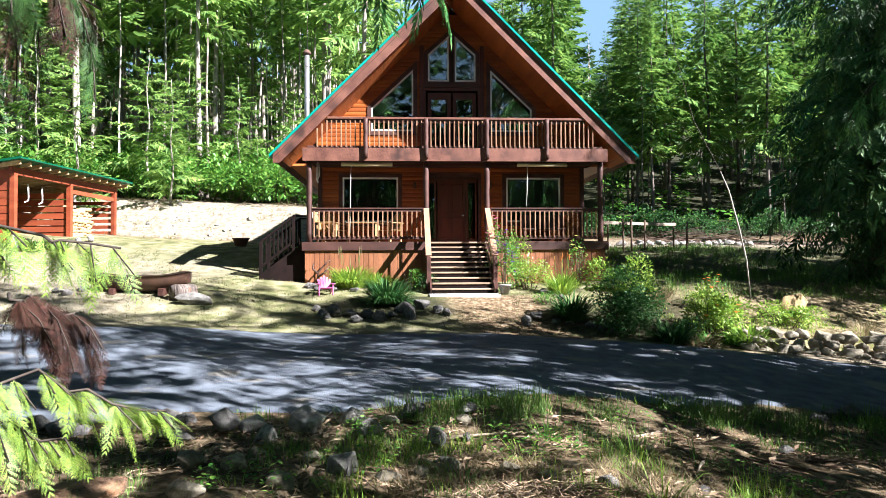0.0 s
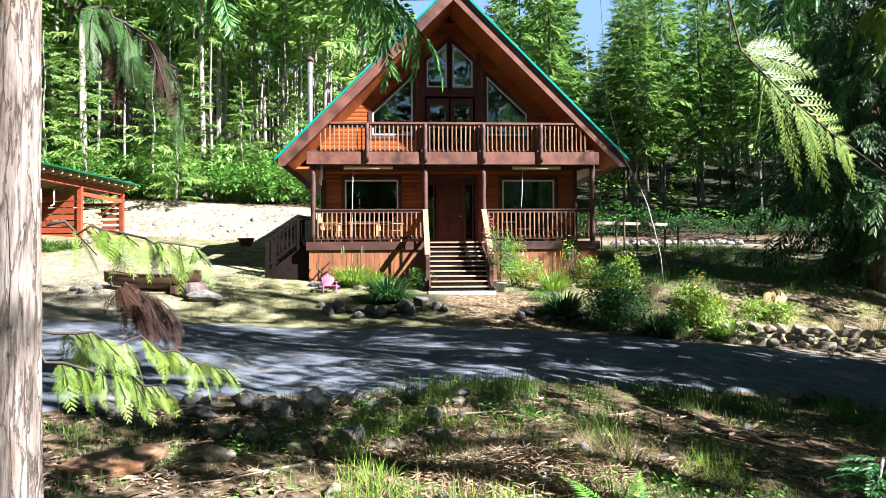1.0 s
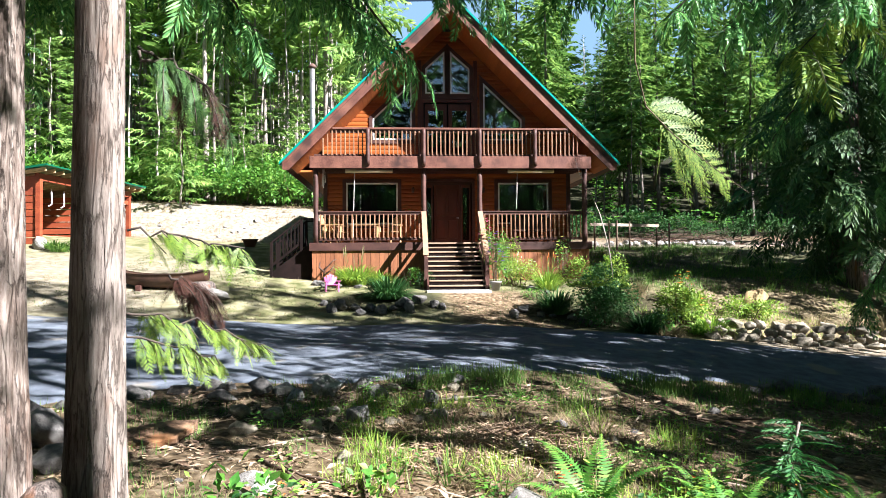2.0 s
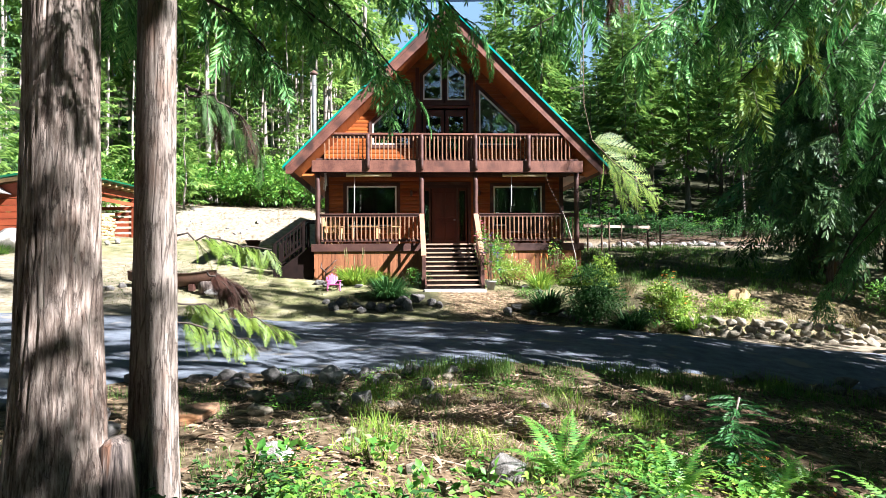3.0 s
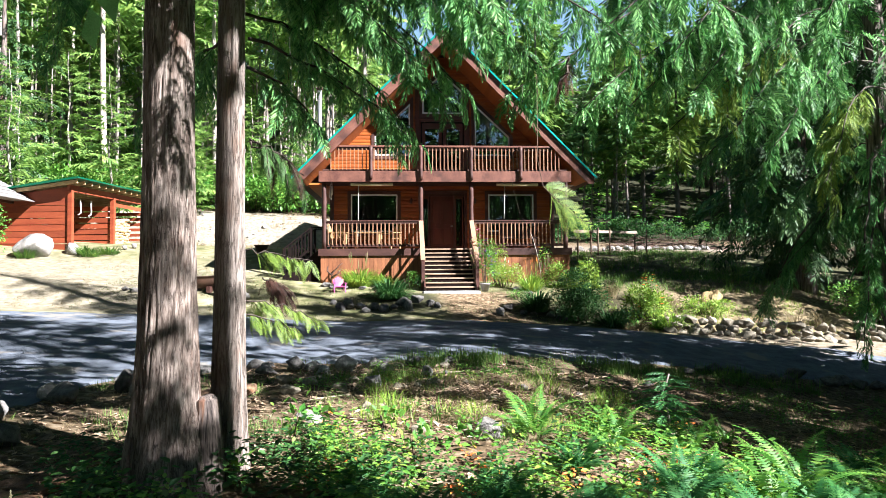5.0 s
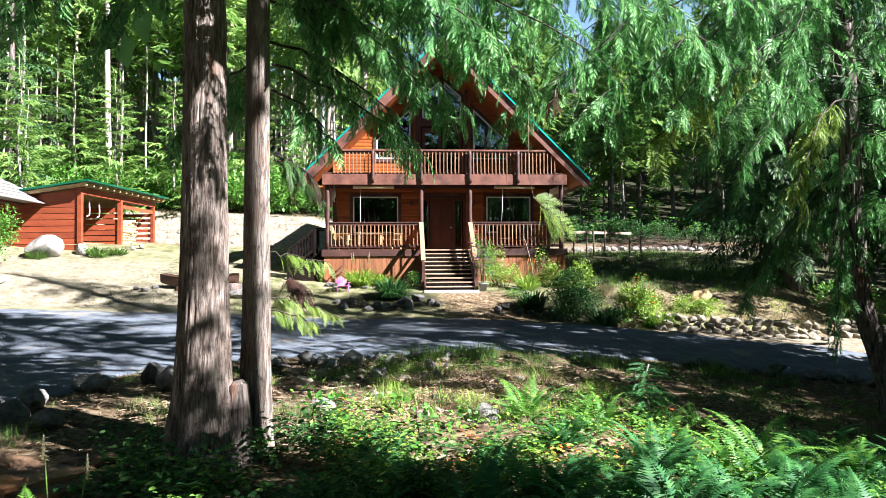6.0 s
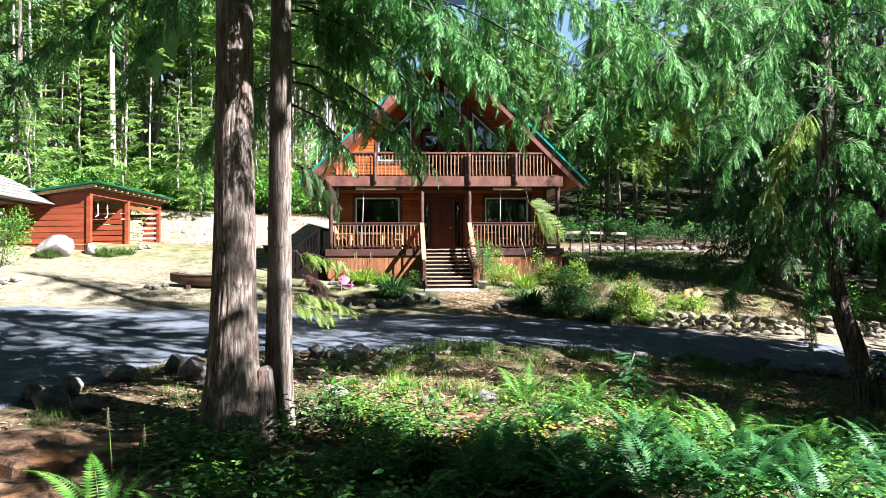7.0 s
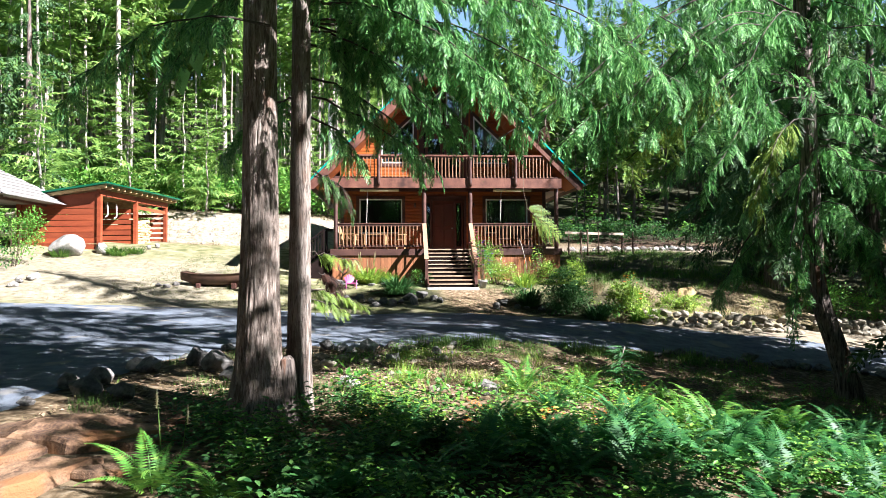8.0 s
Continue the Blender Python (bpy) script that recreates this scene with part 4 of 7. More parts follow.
            b = part("baluster", box(-0.02, 0.02, -0.02, 0.02, 0, 0.74, 0.004), TRIMDARK, sr)
            b.location = (x, y, 1.55 + (x + 4.92) * 0.78)
    # stove pipe
    V, T = tube_arrays([(-4.95, 3.2, 4.4), (-4.95, 3.2, 8.1)], [0.09, 0.09], 16)
    ch = part("stove_pipe", tri_mesh("stove_pipe", [(V, T, 0)], [STEEL], True), None, c, "tall galvanised stove pipe")
    V, T = tube_arrays([(-4.95, 3.2, 8.12), (-4.95, 3.2, 8.16), (-4.95, 3.2, 8.2), (-4.95, 3.2, 8.3)], [0.1, 0.15, 0.15, 0.06], 16)
    part("pipe_cap", tri_mesh("pipe_cap", [(V, T, 0)], [IRON], True), None, ch, "dark conical rain cap")
    for z in (5.5, 6.6, 7.7):
        V, T = tube_arrays([(-4.95, 3.2, z), (-4.95, 3.2, z + 0.04)], [0.098, 0.098], 16)
        part("pipe_band", tri_mesh("pipe_band", [(V, T, 0)], [STEEL], True), None, ch)


build_cabin()


# ---- the wood shed ----
def build_shed():
    s = thing("wood_shed", "open red-stained slatted wood shed with a green metal roof", "shed")
    A, B = Vector((-15.05, 3.7)), Vector((-14.35, 10.2))
    d = (B - A).normalized()
    side = Vector((-d.y, d.x))

    def P(u, v, z):
        q = A + d * u + side * v
        return (q.x, q.y, z)

    L, W, g = (B - A).length, 3.6, 1.35
    for u in (0.0, L * 0.5, L):
        for v in (0.0, W):
            part("post", beam(P(u, v, g - 0.4), P(u, v, 4.05 - 0.16 * v), 0.17, 0.17, up=(d.x, d.y, 0)), SHEDRED, s)
    part("beam", beam(P(-0.15, 0, 4.12), P(L + 0.15, 0, 4.12), 0.14, 0.26), SHEDRED, s)
    part("beam", beam(P(-0.15, W, 3.6), P(L + 0.15, W, 3.6), 0.14, 0.26), SHEDRED, s)
    part("lintel_brace", beam(P(L * 0.5, -0.02, 3.75), P(L, -0.02, 3.72), 0.05, 0.16), SHEDRED, s)
    for i in range(14):
        u = -0.3 + (L + 0.6) * i / 13
        part("rafter", beam(P(u, -0.45, 4.37), P(u, W + 0.45, 3.75), 0.06, 0.14), FIREWOOD, s, "pale rafter end" if i == 0 else "")
    bm = beam(P(L / 2, -0.6, 4.5), P(L / 2, W + 0.6, 3.84), L + 1.0, 0.05)
    part("roof", bm, GREENROOF, s, "green ribbed metal roof sheet")
    for i in range(24):
        u = -0.45 + (L + 0.9) * i / 23
        part("roof_rib", beam(P(u, -0.6, 4.54), P(u, W + 0.6, 3.88), 0.04, 0.035), GREENROOF, s)
    # slatted end wall facing the drive, middle partition, back wall
    rs2 = random.Random(8)
    for k in range(9):
        z = g + 0.12 + k * 0.262
        part("slat", beam(P(0.0, -0.02, z), P(0.0, W, z + rs2.uniform(-0.02, 0.02)), 0.03, 0.238), SHEDRED, s)
        part("slat", beam(P(L * 0.5, 0.12, z), P(L * 0.5, W, z + rs2.uniform(-0.015, 0.015)), 0.03, 0.215), SHEDRED, s)
        part("slat", beam(P(0, W, z), P(L, W, z + rs2.uniform(-0.02, 0.02)), 0.03, 0.19), SHEDRED, s)
        part("slat", beam(P(L, 0.1, z), P(L, W, z), 0.03, 0.15), SHEDRED, s)
    part("gable_board", beam(P(0, -0.05, 3.95), P(0, W, 3.5), 0.035, 0.5), SHEDRED, s)
    # stacked firewood
    rnd = random.Random(5)
    w = thing("firewood_stack", "stack of split pale firewood filling a shed bay", "firewood", group="")
    pieces = []
    for iu in range(10):
        for iz in range(14):
            u = L * 0.5 + 0.25 + iu * 0.16 + rnd.uniform(-0.02, 0.02)
            z = g + 0.1 + iz * 0.13 + rnd.uniform(-0.02, 0.02)
            if iz > 11 and rnd.random() < 0.5:
                continue
            v0 = 0.06 + rnd.uniform(-0.05, 0.08)
            pieces.append((*tube_arrays([P(u, v0, z), P(u, v0 + 0.9, z)], [rnd.uniform(0.06, 0.085)] * 2, rnd.choice((3, 4, 5, 6)), 0.25, rnd.random()), 0))
    tagged(part("firewood", tri_mesh("firewood", pieces, [FIREWOOD]), None, w), kind="stuff")
    # pale tool handles hung on the partition
    for k, u in enumerate((1.2, 2.0)):
        h = thing("hanging_hook", "pale bent metal hook hung under the shed roof", "hook", group="shed hooks")
        V, T = tube_arrays([P(u, 0.3, 3.8), P(u + 0.04, 0.3, 3.35), P(u + 0.02, 0.3, 3.2), P(u - 0.18, 0.3, 3.12)], [0.025] * 4, 6)
        part("hook", tri_mesh("hook", [(V, T, 0)], [VINYL], True), None, h)


build_shed()


# ---- trees ----
def conifer(kind, H, r0, crown0, Lmax, seed, branches, template, leafmat, droop=0.25, bark=None, dead=20, lean=0.0, shoots=0):
    """A conifer as a thing: tapered trunk with dead twigs, limbs with foliage clumps."""
    rnd = random.Random(seed)
    t = thing(kind, "", "")
    pts = [(lean * H * (k / 12) ** 1.5 + 0.05 * math.sin(k + seed), 0.05 * math.cos(k * 1.3 + seed), -0.3 + (H + 0.3) * k / 12) for k in range(13)]
    rad = [max(0.012, r0 * (1 - k / 12.3) * (1.35 if k == 0 else 1.0)) for k in range(13)]
    pieces = [(*tube_arrays(pts, rad, 9, 0.05, seed), 0)]
    for _ in range(dead):
        z = rnd.uniform(1.2, max(2, crown0 + 1))
        a = rnd.uniform(0, 2 * math.pi)
        l = rnd.uniform(0.4, 1.3)
        pieces.append((*tube_arrays([(0, 0, z), (math.cos(a) * l, math.sin(a) * l, z - 0.15 * l)], [0.018, 0.006], 3), 1))
    part("trunk", tri_mesh("trunk", pieces, [bark or BARKFIR, TWIG], True), None, t)
    fr = []
    for i in range(branches):
        u = (i + rnd.random()) / branches
        z = crown0 + (H - crown0) * u
        a = i * 2.399 + rnd.uniform(-0.5, 0.5)
        L = Lmax * (1 - u) ** 0.75 * rnd.uniform(0.45, 1.2) + 0.25
        if u < 0.12:
            L *= rnd.uniform(0.4, 1.0)
        el = 0.3 - droop * 2 * (1 - u) + rnd.uniform(-0.3, 0.25)
        way = (math.cos(a) * math.cos(el), math.sin(a) * math.cos(el), math.sin(el))
        fr.append(((lean * z * (z / H) ** 0.5, 0, z), *axes(way, L, L * rnd.uniform(0.7, 1.05), rnd.uniform(-0.7, 0.7), L)))
    for i in range(shoots):
        z = rnd.uniform(1.5, crown0 + 1)
        a, el, L = rnd.uniform(0, 6.28), rnd.uniform(-0.5, 0.2), rnd.uniform(0.5, 1.7)
        fr.append(((0, 0, z), *axes((math.cos(a) * math.cos(el), math.sin(a) * math.cos(el), math.sin(el)), L, L, rnd.uniform(-0.7, 0.7), L)))
    V, T = placed(template, fr)
    part("crown", tri_mesh("crown", [(V, T, 0)], [leafmat]), None, t)
    return t


def plant(proto, spots, label, category, group, seed=1):
    """The first spot takes the prototype, the others take copies."""
    rnd = random.Random(seed)
    for i, (x, y, sc) in enumerate(spots):
        m = Matrix.Translation((x, y, height(x, y, False))) @ Matrix.Rotation(rnd.uniform(0, 6.28), 4, "Z") @ Matrix.Rotation(rnd.uniform(-0.02, 0.02), 4, "X") @ Matrix.Diagonal((sc, sc, sc * rnd.uniform(0.92, 1.08), 1))
        if i == 0:
            proto.matrix_basis = m
            tagged(proto, label, category, group)
        else:
            ob = copy_thing(proto, m)
            ob.matrix_basis = m


def scatter(rnd, n, x0, x1, y0, y1, gap, keep, lo, hi):
    out, tries = [], 0
    while len(out) < n and tries < n * 60:
        tries += 1
        x, y = rnd.uniform(x0, x1), rnd.uniform(y0, y1)
        if keep(x, y) and all((x - a) ** 2 + (y - b) ** 2 > gap * gap for a, b, _ in out):
            out.append((x, y, rnd.uniform(lo, hi)))
    return out


rf = random.Random(11)
# left stand: thin pale stems, foliage high
left = scatter(rf, 70, -52, -4, 17.5, 58, 2.1, lambda x, y: y > 17 and not (-6 < x < 6 and y < 20), 0.85, 1.2)
for k in range(4):
    proto = conifer("fir_tree", 24 + 2 * k, 0.2, 5.5 + 1.4 * k, 3.8, 20 + k, 84, FIR_FAR, FIRLEAF, 0.22, dead=26, shoots=12)
    plant(proto, left[k::4], "tall slender fir with a pale bare lower trunk", "tree", "firs behind the cabin", 30 + k)
# bare poles deep in the left stand
poles = scatter(rf, 150, -50, -3, 19, 56, 1.1, lambda x, y: not (-6 < x < 6 and y < 22), 0.7, 1.15)
for k in range(3):
    proto = conifer("fir_pole", 22, 0.1 + 0.02 * k, 12.0 + k, 2.6, 140 + k, 22, FIR_COARSE, FIRLEAF, 0.2, dead=9, shoots=4)
    plant(proto, poles[k::3], "thin pale fir pole with a bare trunk", "tree", "poles in the stand", 150 + k)


def stand(x, y):
    """The right stand, with two narrow gaps that run back through it."""
    k = (x + 1.7) / (y + 20.7)
    return abs(k - 0.275) > 0.024 and abs(k - 0.425) > 0.02


rpoles = scatter(rf, 60, 5, 48, 19, 50, 1.6, stand, 0.6, 1.0)
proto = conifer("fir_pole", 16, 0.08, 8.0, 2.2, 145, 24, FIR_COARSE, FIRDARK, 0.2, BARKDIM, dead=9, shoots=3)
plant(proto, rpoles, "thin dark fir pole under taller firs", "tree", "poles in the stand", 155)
# right stand: bark dimmed as in shade, foliage low
right = scatter(rf, 66, 5, 58, 17, 54, 2.5, lambda x, y: stand(x, y) and y > 17 + max(0, 10 - x) * 0.5, 0.85, 1.2)
for k in range(3):
    proto = conifer("fir_tree", 17 + 2 * k, 0.13, 4.0 + 1.6 * k, 2.5, 50 + k, 170, FIR_DENSE, FIRMID, 0.2, BARKDIM, dead=20)
    plant(proto, right[k::3], "dark green fir with branches hanging low", "tree", "firs beside the clearing", 60 + k)
# the far woods that close the view
far = scatter(random.Random(19), 70, -95, 85, 60, 88, 3.6, lambda x, y: True, 0.8, 1.1)
proto = conifer("fir_tree", 19, 0.25, 0.6, 4.4, 133, 80, FIR_COARSE, FIRDARK, 0.22, dead=0)
plant(proto, far, "dense fir far up the wooded slope", "tree", "firs up the slope", 134)
# stand on the sunny side, mostly out of view, placed to shade the drive
shade = [(19.5, -8.8, 1.2), (24, 9.5, 1.0), (19, -3, 1.1), (13.5, -13.8, 1.25), (22, -9, 1.1), (24, -1, 1.1), (15.8, -3.0, 1.0), (16.8, 1.2, 0.9), (20.5, -6.5, 1.0), (-23, 13, 1.0), (12.9, -12.4, 0.85)]
for k in range(2):
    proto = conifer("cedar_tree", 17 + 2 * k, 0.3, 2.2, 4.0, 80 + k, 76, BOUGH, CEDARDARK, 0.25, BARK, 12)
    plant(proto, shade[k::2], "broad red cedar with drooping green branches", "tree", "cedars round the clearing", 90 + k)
# cedars out of view, added to shade the bank and cut sky light
behind = [(17.5, -17.5, 1.3), (14.6, -15.6, 1.2), (19.2, -19.4, 1.3), (14.3, -24.4, 1.0), (21, -26, 1.1), (9.5, -32, 1.0)]
around = [(15, -34, 1.1), (2.5, -33, 1.0), (-5, -34, 1.1), (-12, -30, 1.0), (-17, -24, 1.1), (-22, -15, 1.0), (-24, -4, 1.1), (-26, 5, 1.0)]
for k in range(2):
    proto = conifer("cedar_tree", 17 + 2 * k, 0.3, 2.2, 4.0, 84 + k, 130, SPRAY_MID, CEDARDARK, 0.3, BARK, 6)
    plant(proto, behind[k::2], "broad red cedar with drooping green branches", "tree", "cedars round the clearing", 94 + k)
proto = conifer("cedar_tree", 18, 0.3, 2.2, 4.0, 86, 110, PLUME_FAR, CEDARDARK, 0.3, BARK, 6)
plant(proto, around, "broad red cedar with drooping green branches", "tree", "cedars round the clearing", 96)
# dense cedar beyond the drive, deep shade put into its leaf colour
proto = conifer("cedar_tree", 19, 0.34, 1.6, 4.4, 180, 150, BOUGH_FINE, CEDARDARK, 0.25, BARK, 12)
plant(proto, [(12.7, -0.6, 1.0), (11.9, -2.8, 0.85)], "dense cedar darkened as if shaded, branches to the ground", "tree", "cedars round the clearing", 181)
# high-crowned firs on the sunny side, out of view, added to shade the drive
proto = conifer("fir_tree", 25, 0.26, 14.0, 4.0, 160, 70, FIR_FAR, FIRDARK, 0.15, dead=10)
plant(proto, [(7.4, -21.2, 1.0)], "tall unseen fir with a high dense crown, added for shade", "tree", "firs on the sunny side", 161)
proto = conifer("fir_tree", 24, 0.24, 13.2, 3.6, 162, 50, FIR_FAR, FIRDARK, 0.12, dead=8)
plant(proto, [(5.2, -24.0, 1.0)], "tall unseen fir with a high loose crown, added for shade", "tree", "firs on the sunny side", 163)
# low cedar behind the way, unseen, added to shade the foot of the near trunks
proto = conifer("cedar_tree", 11.5, 0.2, 5.4, 2.6, 170, 44, BOUGH, CEDARDARK, 0.25, BARK, 6)
plant(proto, [(4.2, -24.4, 1.0)], "young unseen cedar with loose branches, added for shade", "tree", "cedars round the clearing", 171)
# low dense cedars out of view, added to shade the right bank
proto = conifer("cedar_tree", 6.6, 0.14, 0.6, 2.1, 172, 90, BOUGH, CEDARDARK, 0.25, BARK, 0)
plant(proto, [(8.3, -18.8, 1.3), (8.2, -17.2, 1.22), (8.5, -15.9, 0.6), (11.8, -17.4, 1.2), (10.2, -20.2, 1.15), (7.4, -18.0, 1.15)], "young dense unseen cedar, branches to the ground, added for shade", "tree", "cedars round the clearing", 173)
# unseen high crowns added to darken the trunk foot and the slabs
proto = conifer("cedar_tree", 8.6, 0.14, 5.2, 1.9, 174, 84, BOUGH, CEDARDARK, 0.2, BARK, 4)
plant(proto, [(4.5, -24.2, 1.0), (4.3, -25.5, 1.06)], "slender unseen cedar with a dense high crown, added for shade", "tree", "cedars round the clearing", 175)
proto = conifer("cedar_tree", 8.6, 0.12, 6.7, 1.25, 176, 60, BOUGH, CEDARDARK, 0.2, BARK, 4)
plant(proto, [(2.8, -24.1, 1.0)], "thin unseen cedar with a small tufted top, added for shade", "tree", "cedars round the clearing", 177)
# tall stand all round, unseen, added to block sky light and darken window reflections
ring = [(x, y, s) for x, y, s in scatter(random.Random(17), 60, -60, 60, -62, 16, 4.5, lambda x, y: (y < -35 or x < -28 or (x > 26 and y > -4)) and not (x > 14 and -45 < y < -4), 0.9, 1.25)]
proto = conifer("fir_tree", 25, 0.28, 3.0, 5.0, 130, 60, FIR_COARSE, FIRDARK, 0.2, dead=0)
ring = [(x, y, s * (0.95 if y < -30 else 1.0)) for x, y, s in ring if not (x > 14 and y > -12)]
ring += [(-6, -38, 1.15), (-3, -41, 1.2), (0, -38.5, 1.15), (2.5, -42, 1.2), (5, -39, 1.1), (8, -43, 1.2), (-9, -42, 1.15), (11, -40, 1.1)]
plant(proto, ring, "tall dense fir added unseen round the clearing to block sky light", "tree", "firs round the clearing", 131)


# ---- near cedars ----
def near_trunk(t, x, y, r, base, H, lean=0.0, seed=0, bow=0.0, bark=None, flare=0.5):
    """A cedar stem of long fibrous strips with open seams, on a flared foot, in world terms."""
    z0 = height(x, y) - 0.3
    N, S = 120, 110
    V, T = [], []
    for k in range(N + 1):
        u = k / N
        z = z0 + (H - z0) * u ** 1.7
        rr = r * (1 - 0.55 * (z - z0) / (H - z0)) + (base - r) * math.exp(-max(0, z - z0 - 0.25) / flare)
        for j in range(S):
            a = 2 * math.pi * j / S
            ca, sa = math.cos(a + 0.05 * z), math.sin(a + 0.05 * z)
            f = noise.noise((ca * 2.2 + seed, sa * 2.2, z * 0.3)) * 0.12
            seam = abs(noise.noise((ca * 5.5 + seed, sa * 5.5, z * 0.55 + 3)))
            f -= 0.085 * max(0, 1 - seam / 0.12)
            thin = abs(noise.noise((ca * 13, sa * 13 + seed, z * 1.1)))
            f -= 0.04 * max(0, 1 - thin / 0.15)
            f += 0.03 * noise.noise((ca * 24 + seed, sa * 24, z * 2.5))
            f += 0.16 * math.exp(-(z - z0) / 0.35) * math.sin(a * 5 + seed)
            V.append((x + lean * (z - z0) - bow * smooth(0.2, 3.0, z - z0) + rr * (1 + f) * math.cos(a), y + rr * (1 + f) * math.sin(a), z))
    for k in range(N):
        for j in range(S):
            a, b = k * S + j, k * S + (j + 1) % S
            T += [(a, b, b + S), (a, b + S, a + S)]
    return part("trunk", tri_mesh("trunk", [(np.array(V), np.array(T), 0)], [bark or NEARBARK], True), None, t, "stringy grey-brown bark")


def limb(start, end, sag=0.3, n=10, seed=0):
    rnd = random.Random(seed)
    s, e = Vector(start), Vector(end)
    out = []
    for k in range(n + 1):
        u = k / n
        p = s.lerp(e, u)
        p.z += sag * math.sin(math.pi * u) + 0.03 * rnd.uniform(-1, 1)
        p.x += 0.03 * rnd.uniform(-1, 1)
        p.y += 0.05 * rnd.uniform(-1, 1)
        out.append(p)
    return out


def hanging_branch(t, start, end, sag=0.3, count=40, size=0.3, seed=0, mat=None, r=0.014, frm=0.15, drop=3, sway=0.35, fine=False):
    """A limb with twigs of cedar sprays hanging from it: one part for the wood, one for the fronds."""
    rnd = random.Random(seed)
    pts = limb(start, end, sag, 10, seed)
    rad = [r * (1 - 0.8 * k / 10) + 0.003 for k in range(11)]
    pieces = [(*tube_arrays(pts, rad, 6), 0)]
    way = (pts[-1] - pts[0]).normalized()
    across = way.cross(Vector((0, 0, 1)))
    across = across.normalized() if across.length > 0.05 else Vector((1, 0, 0))
    fr = []
    if not fine:
        count, size = int(count * 0.95), size * 1.02
    for i in range(count):
        u = frm + (1 - frm) * (i + rnd.random()) / count
        f = u * 10
        p = pts[min(9, int(f))].lerp(pts[min(9, int(f)) + 1], f - min(9, int(f)))
        sd = across * rnd.choice((-1, 1)) * rnd.uniform(0.1, 0.9)
        dirn = (way * rnd.uniform(0.1, 0.8) + sd + Vector((0, 0, -rnd.uniform(0.2, 0.9)))).normalized()
        l = size * rnd.uniform(0.6, 1.3) * (1.1 - 0.3 * u)
        q, stem = p, [p]
        links = 1 + int(rnd.random() * drop + 0.5) if fine else 1 + int(rnd.random() * (0.45 * drop + 0.6))
        for k in range(links):
            for s in (0, 1):
                side = Vector((rnd.uniform(-1, 1), rnd.uniform(-1, 1), rnd.uniform(-0.4, 0.2))) * (0.7 if s else 0.15)
                fr.append((q, *axes(dirn + side, l * (0.8 if s else 1), l * (rnd.uniform(0.5, 0.85) if fine else rnd.uniform(0.75, 1.2)), rnd.uniform(-1.0, 1.0), l)))
            q = q + dirn * l * 0.6
            stem.append(q)
            dirn = (dirn + Vector((rnd.uniform(-sway, sway), rnd.uniform(-sway, sway), -0.6))).normalized()
        pieces.append((*tube_arrays(stem, [0.0028] * len(stem), 3), 0))
    part("limb", tri_mesh("limb", pieces, [LIMB], True), None, t)
    V, T = placed(SPRAY_FINE if fine else SPRAY_NEAR, fr)
    part("fronds", tri_mesh("fronds", [(V, T, 0)], [mat or CEDAR]), None, t)


def crown_above(t, x, y, z0, z1, L, n, seed, template=None):
    rnd = random.Random(seed)
    fr = []
    for i in range(n):
        u = i / n
        z = z0 + (z1 - z0) * u
        a = i * 2.4 + rnd.uniform(-0.3, 0.3)
        l = L * (1 - u) ** 0.7 * rnd.uniform(0.7, 1.1) + 0.3
        el = rnd.uniform(-0.45, 0.05)
        fr.append(((x, y, z), *axes((math.cos(a) * math.cos(el), math.sin(a) * math.cos(el), math.sin(el)), l, l * 0.8, rnd.uniform(-0.3, 0.3), l)))
    V, T = placed(template or SPRAY_MID, fr)
    part("crown", tri_mesh("crown", [(V, T, 0)], [CEDAR]), None, t)


ta = thing("cedar_tree", "large old cedar with furrowed stringy bark and flared foot", "tree", group="near cedars")
near_trunk(ta, -3.78, -19.0, 0.235, 0.41, 15, 0.005, 3, flare=0.62)
crown_above(ta, -3.6, -19.0, 5.5, 16, 3.2, 70, 4)
tb = thing("cedar_tree", "slimmer pale cedar trunk with hanging green sprays", "tree", group="near cedars")
near_trunk(tb, -3.36, -18.6, 0.145, 0.21, 13, 0.008, 9, bark=PALEBARK)
crown_above(tb, -3.4, -18.45, 5.5, 14, 2.6, 60, 5)
tr = thing("cedar_tree", "dark leaning cedar with a curtain of drooping branches", "tree", group="near cedars")
near_trunk(tr, 6.95, -14.2, 0.2, 0.28, 19, -0.03, 15, 0.62, BARK)
crown_above(tr, 6.2, -14.2, 7.0, 19.5, 3.4, 80, 6, BOUGH_FINE)
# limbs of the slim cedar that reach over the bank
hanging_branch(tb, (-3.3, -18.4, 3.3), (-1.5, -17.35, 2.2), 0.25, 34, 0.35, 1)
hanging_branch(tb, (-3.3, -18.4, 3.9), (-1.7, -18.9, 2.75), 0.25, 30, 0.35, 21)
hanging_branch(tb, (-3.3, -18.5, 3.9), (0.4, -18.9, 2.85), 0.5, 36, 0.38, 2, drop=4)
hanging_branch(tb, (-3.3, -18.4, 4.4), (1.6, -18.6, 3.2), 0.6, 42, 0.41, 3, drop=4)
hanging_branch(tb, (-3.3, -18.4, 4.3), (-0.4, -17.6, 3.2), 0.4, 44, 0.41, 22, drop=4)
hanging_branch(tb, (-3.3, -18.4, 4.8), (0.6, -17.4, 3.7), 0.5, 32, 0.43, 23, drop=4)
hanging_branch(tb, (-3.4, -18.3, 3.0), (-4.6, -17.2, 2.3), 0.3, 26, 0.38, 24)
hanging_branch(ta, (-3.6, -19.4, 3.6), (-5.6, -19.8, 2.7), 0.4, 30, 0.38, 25)
